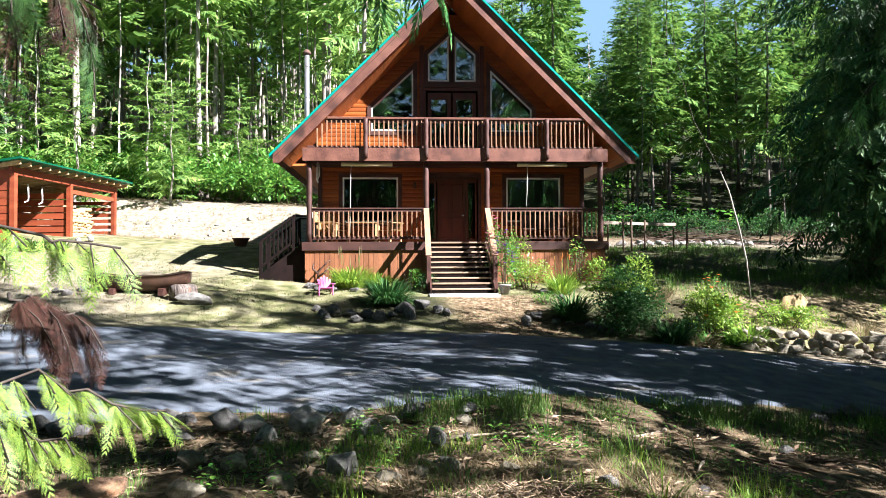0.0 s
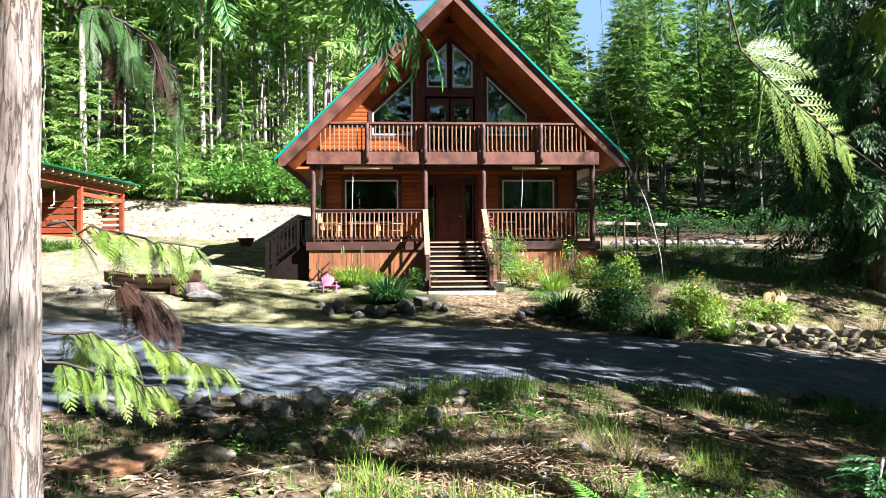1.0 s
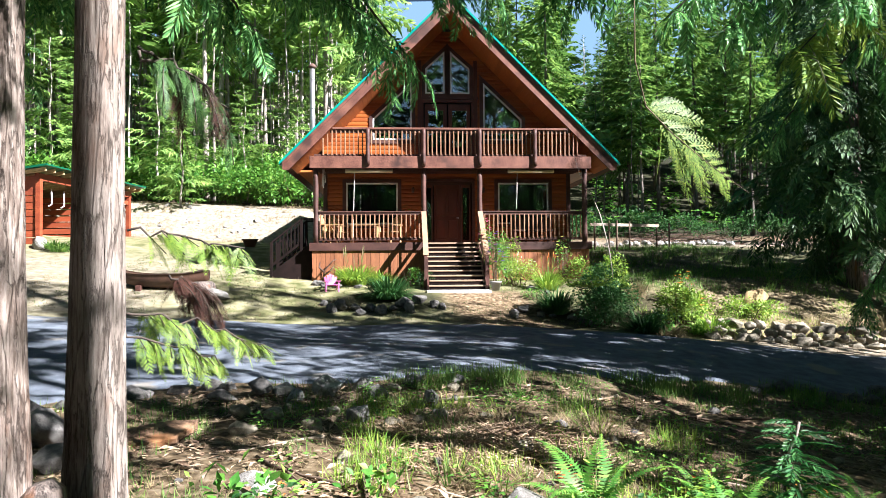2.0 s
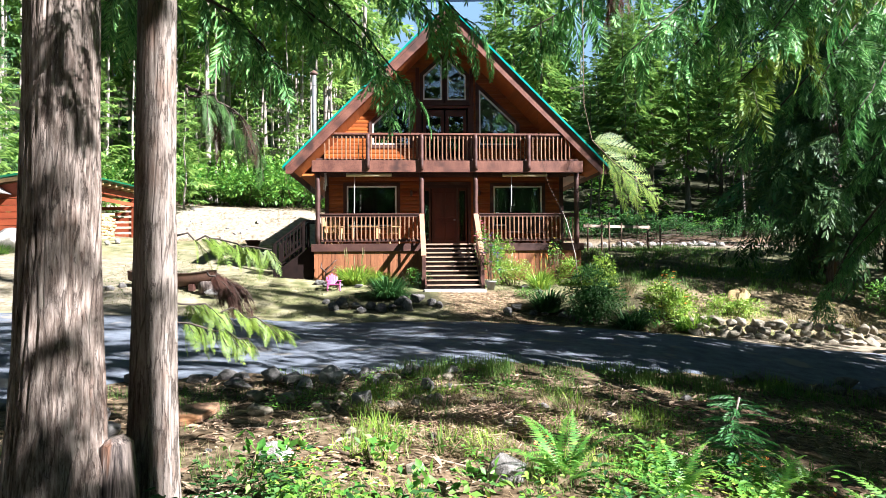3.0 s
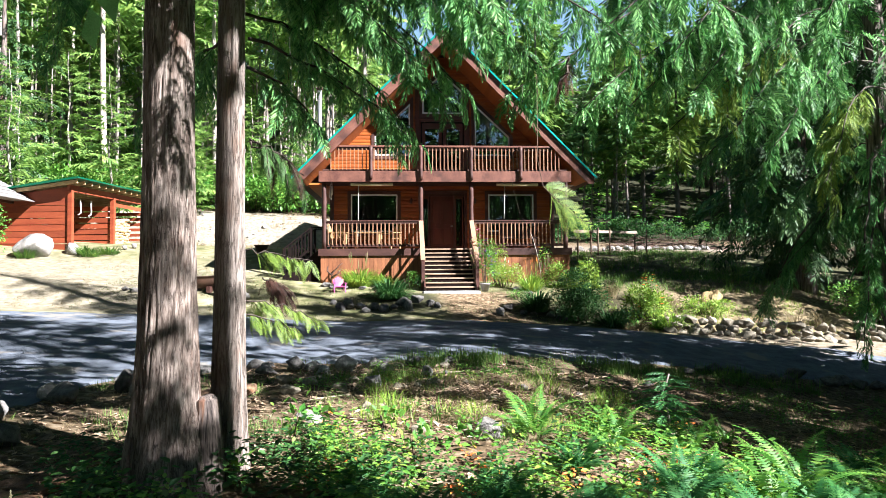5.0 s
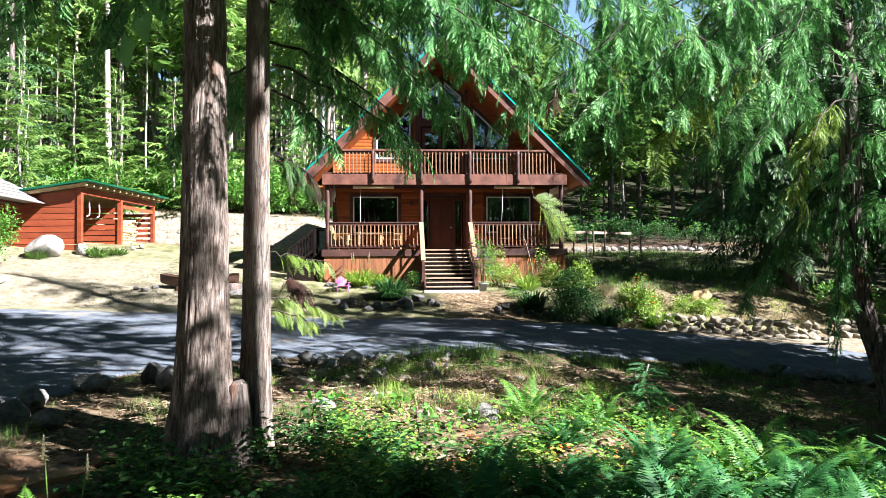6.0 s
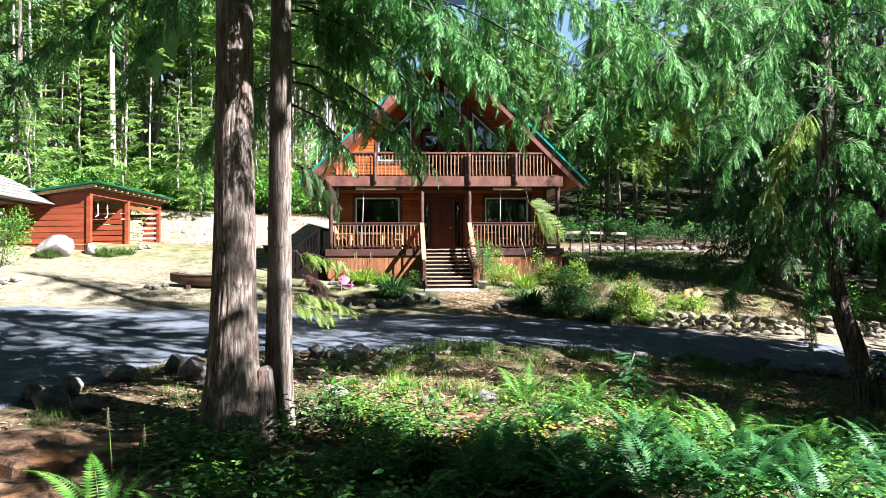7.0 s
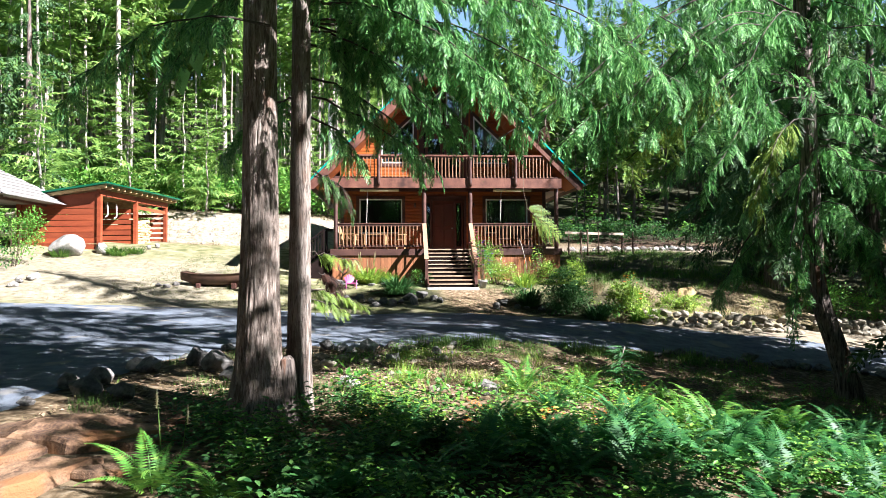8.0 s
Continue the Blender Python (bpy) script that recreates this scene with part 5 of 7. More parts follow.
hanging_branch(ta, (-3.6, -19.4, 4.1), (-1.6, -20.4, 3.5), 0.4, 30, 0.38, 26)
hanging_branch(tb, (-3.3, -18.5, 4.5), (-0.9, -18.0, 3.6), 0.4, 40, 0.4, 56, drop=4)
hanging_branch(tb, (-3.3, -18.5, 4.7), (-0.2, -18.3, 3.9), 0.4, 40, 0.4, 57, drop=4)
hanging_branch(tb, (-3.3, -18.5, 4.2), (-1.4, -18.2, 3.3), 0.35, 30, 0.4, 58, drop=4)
# low twigs beside the slim cedar, some dead
hanging_branch(tb, (-3.25, -18.5, 0.98), (-2.65, -18.25, 0.86), 0.04, 16, 0.22, 5, CEDARLIGHT, r=0.0045, drop=0, fine=True)
hanging_branch(tb, (-3.25, -18.5, 0.55), (-2.55, -18.1, 0.3), 0.02, 24, 0.23, 28, CEDARLIGHT, r=0.0045, drop=0, fine=True)
hanging_branch(tb, (-3.25, -18.55, 0.42), (-2.75, -18.3, 0.22), 0.02, 16, 0.22, 27, CEDARLIGHT, r=0.0045, drop=0, fine=True)
hanging_branch(tb, (-3.2, -18.45, 2.0), (-2.7, -18.28, 1.72), 0.04, 4, 0.26, 6, DEADFROND, r=0.008, drop=3, sway=0.1, fine=True)
hanging_branch(tb, (-3.2, -18.45, 2.05), (-2.75, -18.3, 1.75), 0.04, 13, 0.24, 61, CEDARDARK, r=0.008, drop=3, sway=0.1, fine=True)
hanging_branch(tb, (-3.16, -18.0, 0.72), (-2.98, -17.9, 0.64), 0.0, 26, 0.17, 29, DEADFROND, r=0.005, drop=2, sway=0.05, fine=True)
hanging_branch(tb, (-3.2, -18.45, 2.75), (-2.5, -18.1, 2.15), 0.1, 18, 0.32, 7)
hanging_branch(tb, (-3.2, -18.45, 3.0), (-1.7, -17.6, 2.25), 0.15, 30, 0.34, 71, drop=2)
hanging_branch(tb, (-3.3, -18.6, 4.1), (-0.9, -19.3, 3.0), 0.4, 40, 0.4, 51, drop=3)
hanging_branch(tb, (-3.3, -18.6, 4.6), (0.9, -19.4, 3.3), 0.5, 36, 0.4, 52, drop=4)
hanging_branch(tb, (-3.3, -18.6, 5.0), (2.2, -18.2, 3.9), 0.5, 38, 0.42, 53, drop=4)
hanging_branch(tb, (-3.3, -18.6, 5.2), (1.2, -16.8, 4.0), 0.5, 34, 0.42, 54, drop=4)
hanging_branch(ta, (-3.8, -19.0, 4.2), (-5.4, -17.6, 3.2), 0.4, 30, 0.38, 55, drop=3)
# limbs high over the bank, above the view, added to dapple the near trunks
hanging_branch(ta, (-3.8, -19.1, 4.9), (-1.2, -22.0, 4.6), 0.4, 34, 0.55, 63, drop=1)
hanging_branch(ta, (-3.8, -19.1, 6.6), (-0.2, -20.6, 6.0), 0.4, 34, 0.55, 64, drop=2)
# limbs that reach in from the leaning cedar
hanging_branch(tr, (6.0, -14.5, 5.6), (0.1, -18.9, 3.0), 0.9, 46, 0.41, 8, r=0.02, drop=4)
hanging_branch(tr, (6.0, -14.5, 5.2), (0.9, -18.6, 2.9), 0.9, 44, 0.43, 9, r=0.012, drop=4)
hanging_branch(tr, (6.0, -14.5, 4.8), (1.6, -18.2, 3.3), 0.8, 36, 0.43, 30, r=0.012, drop=4)
hanging_branch(tr, (6.1, -14.4, 4.2), (2.4, -17.4, 3.2), 0.7, 26, 0.46, 10, r=0.012, drop=4)
hanging_branch(tr, (6.1, -14.5, 5.4), (2.6, -18.4, 3.4), 0.6, 22, 0.46, 31, r=0.012, drop=4)
hanging_branch(tr, (6.1, -14.4, 6.0), (0.2, -17.2, 3.6), 0.8, 44, 0.46, 32, r=0.012, drop=4)
hanging_branch(tr, (6.1, -14.3, 3.4), (3.4, -15.6, 3.2), 0.5, 22, 0.46, 12, r=0.012, drop=3)
hanging_branch(tr, (6.2, -14.2, 2.8), (4.9, -15.6, 1.0), 0.4, 20, 0.43, 13, r=0.03)
hanging_branch(tr, (6.2, -14.1, 2.4), (4.6, -13.2, 0.0), 0.4, 24, 0.43, 14, r=0.03)
hanging_branch(tr, (6.2, -14.1, 1.6), (5.2, -15.2, -0.4), 0.3, 30, 0.41, 33, r=0.02)
hanging_branch(tr, (6.2, -14.1, 3.2), (8.4, -15.4, 1.4), 0.4, 50, 0.46, 16, r=0.03)
hanging_branch(tr, (6.2, -14.1, 4.2), (8.6, -13.2, 2.4), 0.4, 50, 0.46, 34, r=0.03)
hanging_branch(tr, (6.2, -14.1, 2.0), (8.2, -13.8, 0.2), 0.4, 40, 0.46, 35, r=0.03)
hanging_branch(tr, (6.2, -14.1, 4.6), (3.8, -12.6, 2.6), 0.4, 26, 0.46, 36, r=0.03)
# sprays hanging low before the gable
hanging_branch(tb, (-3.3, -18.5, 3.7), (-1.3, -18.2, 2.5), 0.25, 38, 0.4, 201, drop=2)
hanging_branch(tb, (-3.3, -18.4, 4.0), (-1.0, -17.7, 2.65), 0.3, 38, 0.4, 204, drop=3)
hanging_branch(tr, (5.9, -14.6, 5.4), (-0.7, -18.3, 2.5), 0.8, 42, 0.42, 202, r=0.012, drop=3, frm=0.62)
hanging_branch(tr, (5.9, -14.6, 5.0), (0.1, -18.0, 2.45), 0.7, 42, 0.42, 203, r=0.012, drop=3, frm=0.58)
hanging_branch(tr, (5.9, -14.6, 5.2), (0.7, -17.6, 2.5), 0.7, 40, 0.42, 205, r=0.012, drop=3, frm=0.5)
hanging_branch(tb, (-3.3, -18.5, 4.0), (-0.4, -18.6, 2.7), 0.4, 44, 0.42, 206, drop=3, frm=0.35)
hanging_branch(tr, (5.9, -14.6, 5.0), (1.3, -17.9, 2.6), 0.7, 40, 0.42, 207, r=0.012, drop=3, frm=0.5)
hanging_branch(tr, (5.9, -14.6, 4.2), (1.2, -17.6, 2.3), 0.6, 42, 0.42, 208, CEDARLIGHT, r=0.012, drop=3, frm=0.5)
hanging_branch(tr, (5.9, -14.6, 4.4), (2.2, -17.2, 2.4), 0.6, 40, 0.42, 209, r=0.012, drop=3, frm=0.45)
hanging_branch(tr, (6.0, -14.6, 4.0), (3.0, -16.6, 2.3), 0.5, 38, 0.42, 210, r=0.012, drop=3, frm=0.4)
hanging_branch(tr, (6.0, -14.6, 3.6), (3.8, -16.4, 1.9), 0.5, 34, 0.42, 211, CEDARLIGHT, r=0.012, drop=3, frm=0.35)
rd = random.Random(78)
for k in range(22):
    z = 0.9 + 0.22 * k
    a = 2.4 * k + rd.uniform(-0.4, 0.4)
    l = rd.uniform(1.6, 2.9) * (0.6 if math.cos(a) < -0.3 else 1.0)
    # every fourth bough takes the darkened copy, as if in shade
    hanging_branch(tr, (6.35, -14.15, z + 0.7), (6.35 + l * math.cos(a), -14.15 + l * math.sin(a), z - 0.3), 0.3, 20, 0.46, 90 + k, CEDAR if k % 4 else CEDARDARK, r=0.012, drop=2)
# a bare pale twig and one frond, coloured as sunlit, that hang on their own
V, T = tube_arrays([(-0.66, -18.2, 2.9), (-0.67, -18.2, 2.2), (-0.64, -18.2, 1.62), (-0.57, -18.2, 1.36), (-0.47, -18.2, 1.17)], [0.0007, 0.0007, 0.0008, 0.001, 0.0015], 4)
part("hanging_twig", tri_mesh("hanging_twig", [(V, T, 0)], [LIMB], True), None, tb, "thin dark hanging twig")
V, T = tube_arrays([(-0.47, -18.2, 1.17), (-0.44, -18.2, 1.1), (-0.405, -18.2, 0.97), (-0.375, -18.2, 0.84), (-0.36, -18.2, 0.69)], [0.0016, 0.003, 0.0034, 0.003, 0.002], 6)
part("bare_twig", tri_mesh("bare_twig", [(V, T, 0)], [BARKFIR], True), None, tb, "bare pale hanging twig")
stem = [(-0.65, -19.48, 2.4), (-0.65, -19.48, 1.68), (-0.61, -19.5, 1.47), (-0.49, -19.5, 1.35), (-0.32, -19.5, 1.21), (-0.15, -19.5, 1.09)]
part("limb", tri_mesh("limb", [(*tube_arrays(stem, [0.002, 0.003, 0.003, 0.0025, 0.002, 0.001], 5), 0)], [TWIG], True), None, tr)
fr = []
for (x, z), (dx, dz), l, w in (((-0.5, 1.5), (0.78, -0.55), 0.62, 0.42), ((-0.54, 1.55), (0.8, -0.12), 0.36, 0.26), ((-0.45, 1.44), (0.42, -0.9), 0.46, 0.2), ((-0.36, 1.36), (0.5, -0.85), 0.4, 0.2), ((-0.55, 1.56), (0.7, 0.12), 0.24, 0.18), ((-0.48, 1.46), (0.05, -1.0), 0.3, 0.12), ((-0.2, 1.24), (0.5, -0.8), 0.22, 0.14)):
    fr.append(((-0.61 + (x + 0.56) * 0.85, -19.5, 1.47 + (z - 1.56) * 0.85), *axes((dx, 0.08, dz), l * 0.78, w * 0.78, 1.45, l * 0.4)))
V, T = placed(SPRAY_FINE, fr)
part("fronds", tri_mesh("fronds", [(V, T, 0)], [CEDARLIGHT]), None, tr, "single yellow-green hanging frond coloured bright as if sunlit")
hanging_branch(tr, (-0.3, -19.2, 2.62), (-0.36, -19.14, 2.36), 0.02, 8, 0.15, 41, DEADFROND, r=0.008, drop=1, sway=0.2, fine=True)


# ---- plants ----
def stalks_up(n, r, h, rnd):
    out = []
    for _ in range(n):
        a = rnd.uniform(0, 6.28)
        q = r * math.sqrt(rnd.random())
        out.append([(math.cos(a) * q * 0.3, math.sin(a) * q * 0.3, -0.05), (math.cos(a) * q * 0.7, math.sin(a) * q * 0.7, h * 0.5), (math.cos(a) * q, math.sin(a) * q, h * rnd.uniform(0.75, 1))])
    return out


def shrub(name, label, at, rx, ry, h, leaves, leaf, mat, seed, category="shrub", group="", petals=None, npetal=0, low=0.0, stems=9):
    """A leafy shrub: stems, a ragged crown of single leaves, and blossoms where it has them."""
    rnd = random.Random(seed)
    x, y = at
    t = thing(name, label, category, (x, y, height(x, y) - 0.02), group)
    st = [(*tube_arrays(s, [0.012, 0.009, 0.004], 4), 0) for s in stalks_up(stems, max(rx, ry) * 0.8, h * 0.85, rnd)]
    if category == "bush":
        part("woody_base", tri_mesh("woody_base", st, [TWIG], True), None, t)
    else:
        for piece in st:
            part("stem", tri_mesh("stem", [piece], [TWIG], True), None, t)
    lobes = [(rnd.uniform(-0.6, 0.6) * rx, rnd.uniform(-0.6, 0.6) * ry, rnd.uniform(0.3, 0.78) * h, rnd.uniform(0.3, 0.55)) for _ in range(10)]
    fr = []
    for _ in range(leaves):
        lx, ly, lz, lr = rnd.choice(lobes)
        d = Vector((rnd.gauss(0, 1), rnd.gauss(0, 1), rnd.gauss(0.25, 1))).normalized()
        k = rnd.uniform(0.55, 1.05)
        p = Vector((lx + d.x * lr * rx * k, ly + d.y * lr * ry * k, max(low * h + 0.02, lz + d.z * lr * h * 0.75 * k)))
        w = (d + Vector((rnd.uniform(-0.7, 0.7), rnd.uniform(-0.7, 0.7), rnd.uniform(-0.6, 0.5)))).normalized()
        l = leaf * rnd.uniform(0.6, 1.3)
        fr.append((p, *axes(w, l, l * rnd.uniform(0.7, 1.1), rnd.uniform(-1, 1), l)))
    V, T = placed(LEAF_TEMPLATE, fr)
    part("foliage", tri_mesh("foliage", [(V, T, 0)], [mat]), None, t)
    if petals:
        fr = []
        for _ in range(npetal):
            lx, ly, lz, lr = rnd.choice(lobes)
            d = Vector((rnd.gauss(0, 1), rnd.gauss(-0.3, 1), abs(rnd.gauss(0.5, 1)))).normalized()
            p = Vector((lx + d.x * lr * rx * 1.05, ly + d.y * lr * ry * 1.05, lz + d.z * lr * h * 0.8))
            for k in range(5):
                a = k * 1.257
                fr.append((p, *axes((math.cos(a), math.sin(a), 0.4), leaf * 1.0, leaf * 1.2, 0, leaf)))
        V, T = placed(LEAF_TEMPLATE, fr)
        part("blossoms", tri_mesh("blossoms", [(V, T, 0)], [petals]), None, t)
    return t


def blade_clump(name, label, at, r, h, n, mat, seed, width=0.02, flop=0.6, category="plant", group=""):
    rnd = random.Random(seed)
    x, y = at
    t = thing(name, label, category, (x, y, height(x, y) - 0.02), group)
    fr = []
    for _ in range(n):
        a = rnd.uniform(0, 6.28)
        q = r * 0.55 * math.sqrt(rnd.random())
        tilt = rnd.uniform(0.05, 1) * flop
        d = Vector((math.cos(a) * math.sin(tilt), math.sin(a) * math.sin(tilt), math.cos(tilt)))
        l = h * rnd.uniform(0.6, 1.15)
        s = Vector((-math.sin(a), math.cos(a), 0))
        mid = d.cross(s)
        fr.append(((math.cos(a) * q, math.sin(a) * q, 0), d * l, s * width * rnd.uniform(0.7, 1.4), -mid * l * 0.6 if mid.z > 0 else mid * l * 0.6))
    V, T = placed(ARCH, fr)
    part("foliage", tri_mesh("foliage", [(V, T, 0)], [mat]), None, t)
    return t


ARCH = (np.array([(0, -0.5, 0), (0, 0.5, 0), (0.42, -0.5, 0.04), (0.42, 0.5, 0.04), (0.74, -0.38, 0.24), (0.74, 0.38, 0.24), (0.9, 0, 0.62)], float),
        np.array([(0, 1, 3), (0, 3, 2), (2, 3, 5), (2, 5, 4), (4, 5, 6)]))


def frond_mesh(name, pairs=17, seed=0, mat=None):
    """One fern frond: arching stem along x with tapering leaflets."""
    rnd = random.Random(seed)
    V, T = [], []

    def arch(u, y=0.0):
        return (u * (1 - 0.12 * u), y, 0.62 * u - 0.62 * u * u - 0.3 * abs(y))

    def tri(a, b, c):
        n = len(V)
        V.extend((a, b, c))
        T.append((n, n + 1, n + 2))

    for k in range(6):
        u0, u1 = k / 6, (k + 1) / 6
        a, b = arch(u0), arch(u1)
        tri((a[0], -0.006, a[2]), (a[0], 0.006, a[2]), b)
    for i in range(pairs):
        u = 0.14 + 0.86 * i / pairs
        l = 0.2 * math.sin(math.pi * min(1, (u + 0.12) ** 0.9)) ** 0.7 * (1.15 - u) + 0.02
        for s in (-1, 1):
            c = arch(u)
            e = arch(min(1, u + 0.06), s * l * rnd.uniform(0.85, 1.1))
            m1, m2 = arch(u - 0.008, s * l * 0.45), arch(u + 0.03, s * l * 0.5)
            tri(c, m1, e)
            tri(c, e, m2)
    return tri_mesh(name, [(np.array(V), np.array(T), 0)], [mat or FERN])


def fern(label, seed, n=13, mat=None):
    rnd = random.Random(seed)
    t = thing("sword_fern", label, "fern", group="ferns under the cedars")
    meshes = [frond_mesh("frond", 25 + k * 3, seed + k, mat) for k in range(2)]
    for i in range(n):
        o = new("frond", meshes[i % 2])
        o.parent = t
        o.matrix_basis = Matrix.Rotation(i * 2.4 + rnd.uniform(-0.3, 0.3), 4, "Z") @ Matrix.Rotation(-rnd.uniform(0.15, 0.85), 4, "Y") @ Matrix.Scale(rnd.uniform(0.75, 1.15), 4)
    return t


def spread_out(proto, spots, seed):
    rnd = random.Random(seed)
    for i, (x, y, s) in enumerate(spots):
        m = Matrix.Translation((x, y, height(x, y) - 0.02)) @ Matrix.Rotation(rnd.uniform(0, 6.28), 4, "Z") @ Matrix.Scale(s, 4)
        if i == 0:
            proto.matrix_basis = m
        else:
            copy_thing(proto, m).matrix_basis = m


spread_out(fern("dark green sword fern with arching fronds", 1, 14),
           [(-1.3, -20.7, 0.75), (-0.5, -21.0, 0.8), (0.2, -20.7, 0.85), (0.8, -20.3, 0.8), (2.7, -20.4, 0.8), (3.3, -20.0, 0.75), (-1.9, -21.3, 0.7), (-0.3, -19.9, 0.6), (1.6, -20.9, 0.8), (2.2, -21.3, 0.8), (4.3, -19.2, 0.7), (-2.5, -20.3, 0.5), (-2.6, -21.6, 0.7), (0.0, -21.9, 0.8), (1.0, -21.8, 0.8), (3.6, -18.4, 0.6), (4.6, -17.6, 0.6), (-1.0, -19.6, 0.75), (0.5, -19.5, 0.8), (-0.7, -20.4, 0.9), (1.9, -20.0, 0.85), (1.2, -20.5, 0.9), (-1.7, -20.1, 0.7), (2.9, -19.4, 0.8), (3.9, -20.2, 0.8), (0.1, -20.2, 0.8), (-0.2, -18.9, 0.6), (-2.0, -19.4, 0.55), (2.4, -18.6, 0.7), (3.2, -17.9, 0.7), (1.7, -19.6, 0.8), (2.3, -19.8, 0.85), (3.4, -19.3, 0.8), (0.9, -19.0, 0.7), (4.1, -18.6, 0.7)], 3)
# these ferns take a brighter leaf colour in place of sunlight
spread_out(fern("bracken fern coloured bright green as if sunlit", 5, 9, LEAF),
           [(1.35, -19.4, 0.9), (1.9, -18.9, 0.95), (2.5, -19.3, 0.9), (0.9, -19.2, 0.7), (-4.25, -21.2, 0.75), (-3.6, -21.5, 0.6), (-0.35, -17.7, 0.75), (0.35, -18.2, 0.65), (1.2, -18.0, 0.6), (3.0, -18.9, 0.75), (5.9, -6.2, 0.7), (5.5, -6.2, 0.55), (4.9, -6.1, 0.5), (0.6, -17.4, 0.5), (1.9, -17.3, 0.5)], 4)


def in_patch(x, y, cx, cy, rx, ry):
    return ((x - cx) / rx) ** 2 + ((y - cy) / ry) ** 2 < 1


def leaf_cover(name, label, n, region, size, mat, seed, keep, tall=0.35):
    """Low leafy plants: rosettes of leaves on short stems."""
    rnd = random.Random(seed)
    fr = []
    x0, x1, y0, y1 = region
    while len(fr) < n:
        x, y = rnd.uniform(x0, x1), rnd.uniform(y0, y1)
        if not keep(x, y, rnd):
            continue
        z = height(x, y)
        h = tall * rnd.uniform(0.3, 1.1)
        px, py = x, y
        for k in range(rnd.randint(10, 20)):
            u = rnd.random()
            a = rnd.uniform(0, 6.28)
            s = size * rnd.uniform(0.6, 1.4)
            w = (math.cos(a), math.sin(a), rnd.uniform(-0.3, 0.5))
            fr.append(((px + rnd.gauss(0, 0.07), py + rnd.gauss(0, 0.07), z + h * (0.25 + 0.75 * u)), *axes(w, s, s * rnd.uniform(0.8, 1.2), rnd.uniform(-0.6, 0.6), s)))
    V, T = placed(LEAF_OVAL if size < 0.2 else LEAF_TEMPLATE, fr)
    tagged(new(name, tri_mesh(name, [(V, T, 0)], [mat])), label, "undergrowth", kind="stuff")


def clump(x, y, s=0.9, o=0):
    return noise.noise((x * s, y * s, o))


# dark and bright leaf greens put shade and sun patches into colour
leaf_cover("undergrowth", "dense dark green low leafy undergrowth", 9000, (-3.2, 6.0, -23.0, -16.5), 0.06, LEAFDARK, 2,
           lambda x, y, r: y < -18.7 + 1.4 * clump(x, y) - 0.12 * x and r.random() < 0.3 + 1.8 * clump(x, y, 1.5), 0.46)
leaf_cover("undergrowth", "leafy ground plants coloured bright green as sun patches", 2300, (-2.6, 3.6, -20.4, -15.8), 0.055, LILY, 3,
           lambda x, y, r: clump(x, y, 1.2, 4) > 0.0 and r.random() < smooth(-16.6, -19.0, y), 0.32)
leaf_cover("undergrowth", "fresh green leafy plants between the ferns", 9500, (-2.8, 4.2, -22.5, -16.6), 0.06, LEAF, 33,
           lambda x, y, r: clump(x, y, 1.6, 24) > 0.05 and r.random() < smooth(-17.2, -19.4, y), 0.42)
leaf_cover("undergrowth", "scattered small green weeds in dry litter", 3600, (-3.5, 7, -17.5, -11.5), 0.045, LEAF, 6,
           lambda x, y, r: y < near_edge(x) - 0.2 and clump(x, y, 0.9, 8) > 0.1, 0.22)
leaf_cover("undergrowth", "low green weeds at the foot of the cedars", 2200, (-5.5, -2.4, -22.0, -17.8), 0.06, LEAFDARK, 7,
           lambda x, y, r: clump(x, y, 1.0, 5) > -0.1 and x > -4.7 - (y + 19.5) * 0.3, 0.3)
leaf_cover("undergrowth", "dark broad-leaved plants round the foot of the cedars", 1900, (-4.7, -1.6, -22.2, -18.9), 0.085, LEAFDARK, 9,
           lambda x, y, r: math.hypot(x + 3.75, y + 19.0) > 0.45 and clump(x, y, 1.3, 15) > -0.25 and x > -4.6 - (y + 19.2) * 0.45, 0.5)
leaf_cover("undergrowth", "fresh green leafy plants beside the cedars", 2200, (-4.5, -1.6, -22.2, -19.1), 0.07, LEAF, 10,
           lambda x, y, r: math.hypot(x + 3.75, y + 19.0) > 0.5 and clump(x, y, 1.3, 16) > 0.0 and x > -4.5 - (y + 19.2) * 0.45, 0.42)
leaf_cover("undergrowth", "red and rust coloured low leaves among the green", 420, (-2.6, 2.2, -20.0, -17.0), 0.05, PETAL_R, 8,
           lambda x, y, r: clump(x, y, 2.2, 14) > 0.33, 0.25)


def grass_patch(name, label, n, region, h, width, mat, seed, keep, lean=(0.1, 1.0)):
    rnd = random.Random(seed)
    fr = []
    x0, x1, y0, y1 = region
    while len(fr) < n:
        x, y = rnd.uniform(x0, x1), rnd.uniform(y0, y1)
        if not keep(x, y, rnd):
            continue
        for k in range(rnd.randint(4, 9)):
            px, py = x + rnd.gauss(0, 0.05), y + rnd.gauss(0, 0.05)
            a = rnd.uniform(0, 6.28)
            tilt = rnd.uniform(*lean)
            d = Vector((math.cos(a) * math.sin(tilt), math.sin(a) * math.sin(tilt), math.cos(tilt)))
            l = h * rnd.uniform(0.5, 1.4)
            s = Vector((-math.sin(a), math.cos(a), 0)) * width * rnd.uniform(0.6, 1.3)
            fr.append(((px, py, height(px, py) - 0.01), d * l, s, Vector((math.cos(a), math.sin(a), -0.6)) * l * 0.5))
    V, T = placed(BLADE, fr)
    tagged(new(name, tri_mesh(name, [(V, T, 0)], [mat])), label, "grass", kind="stuff")


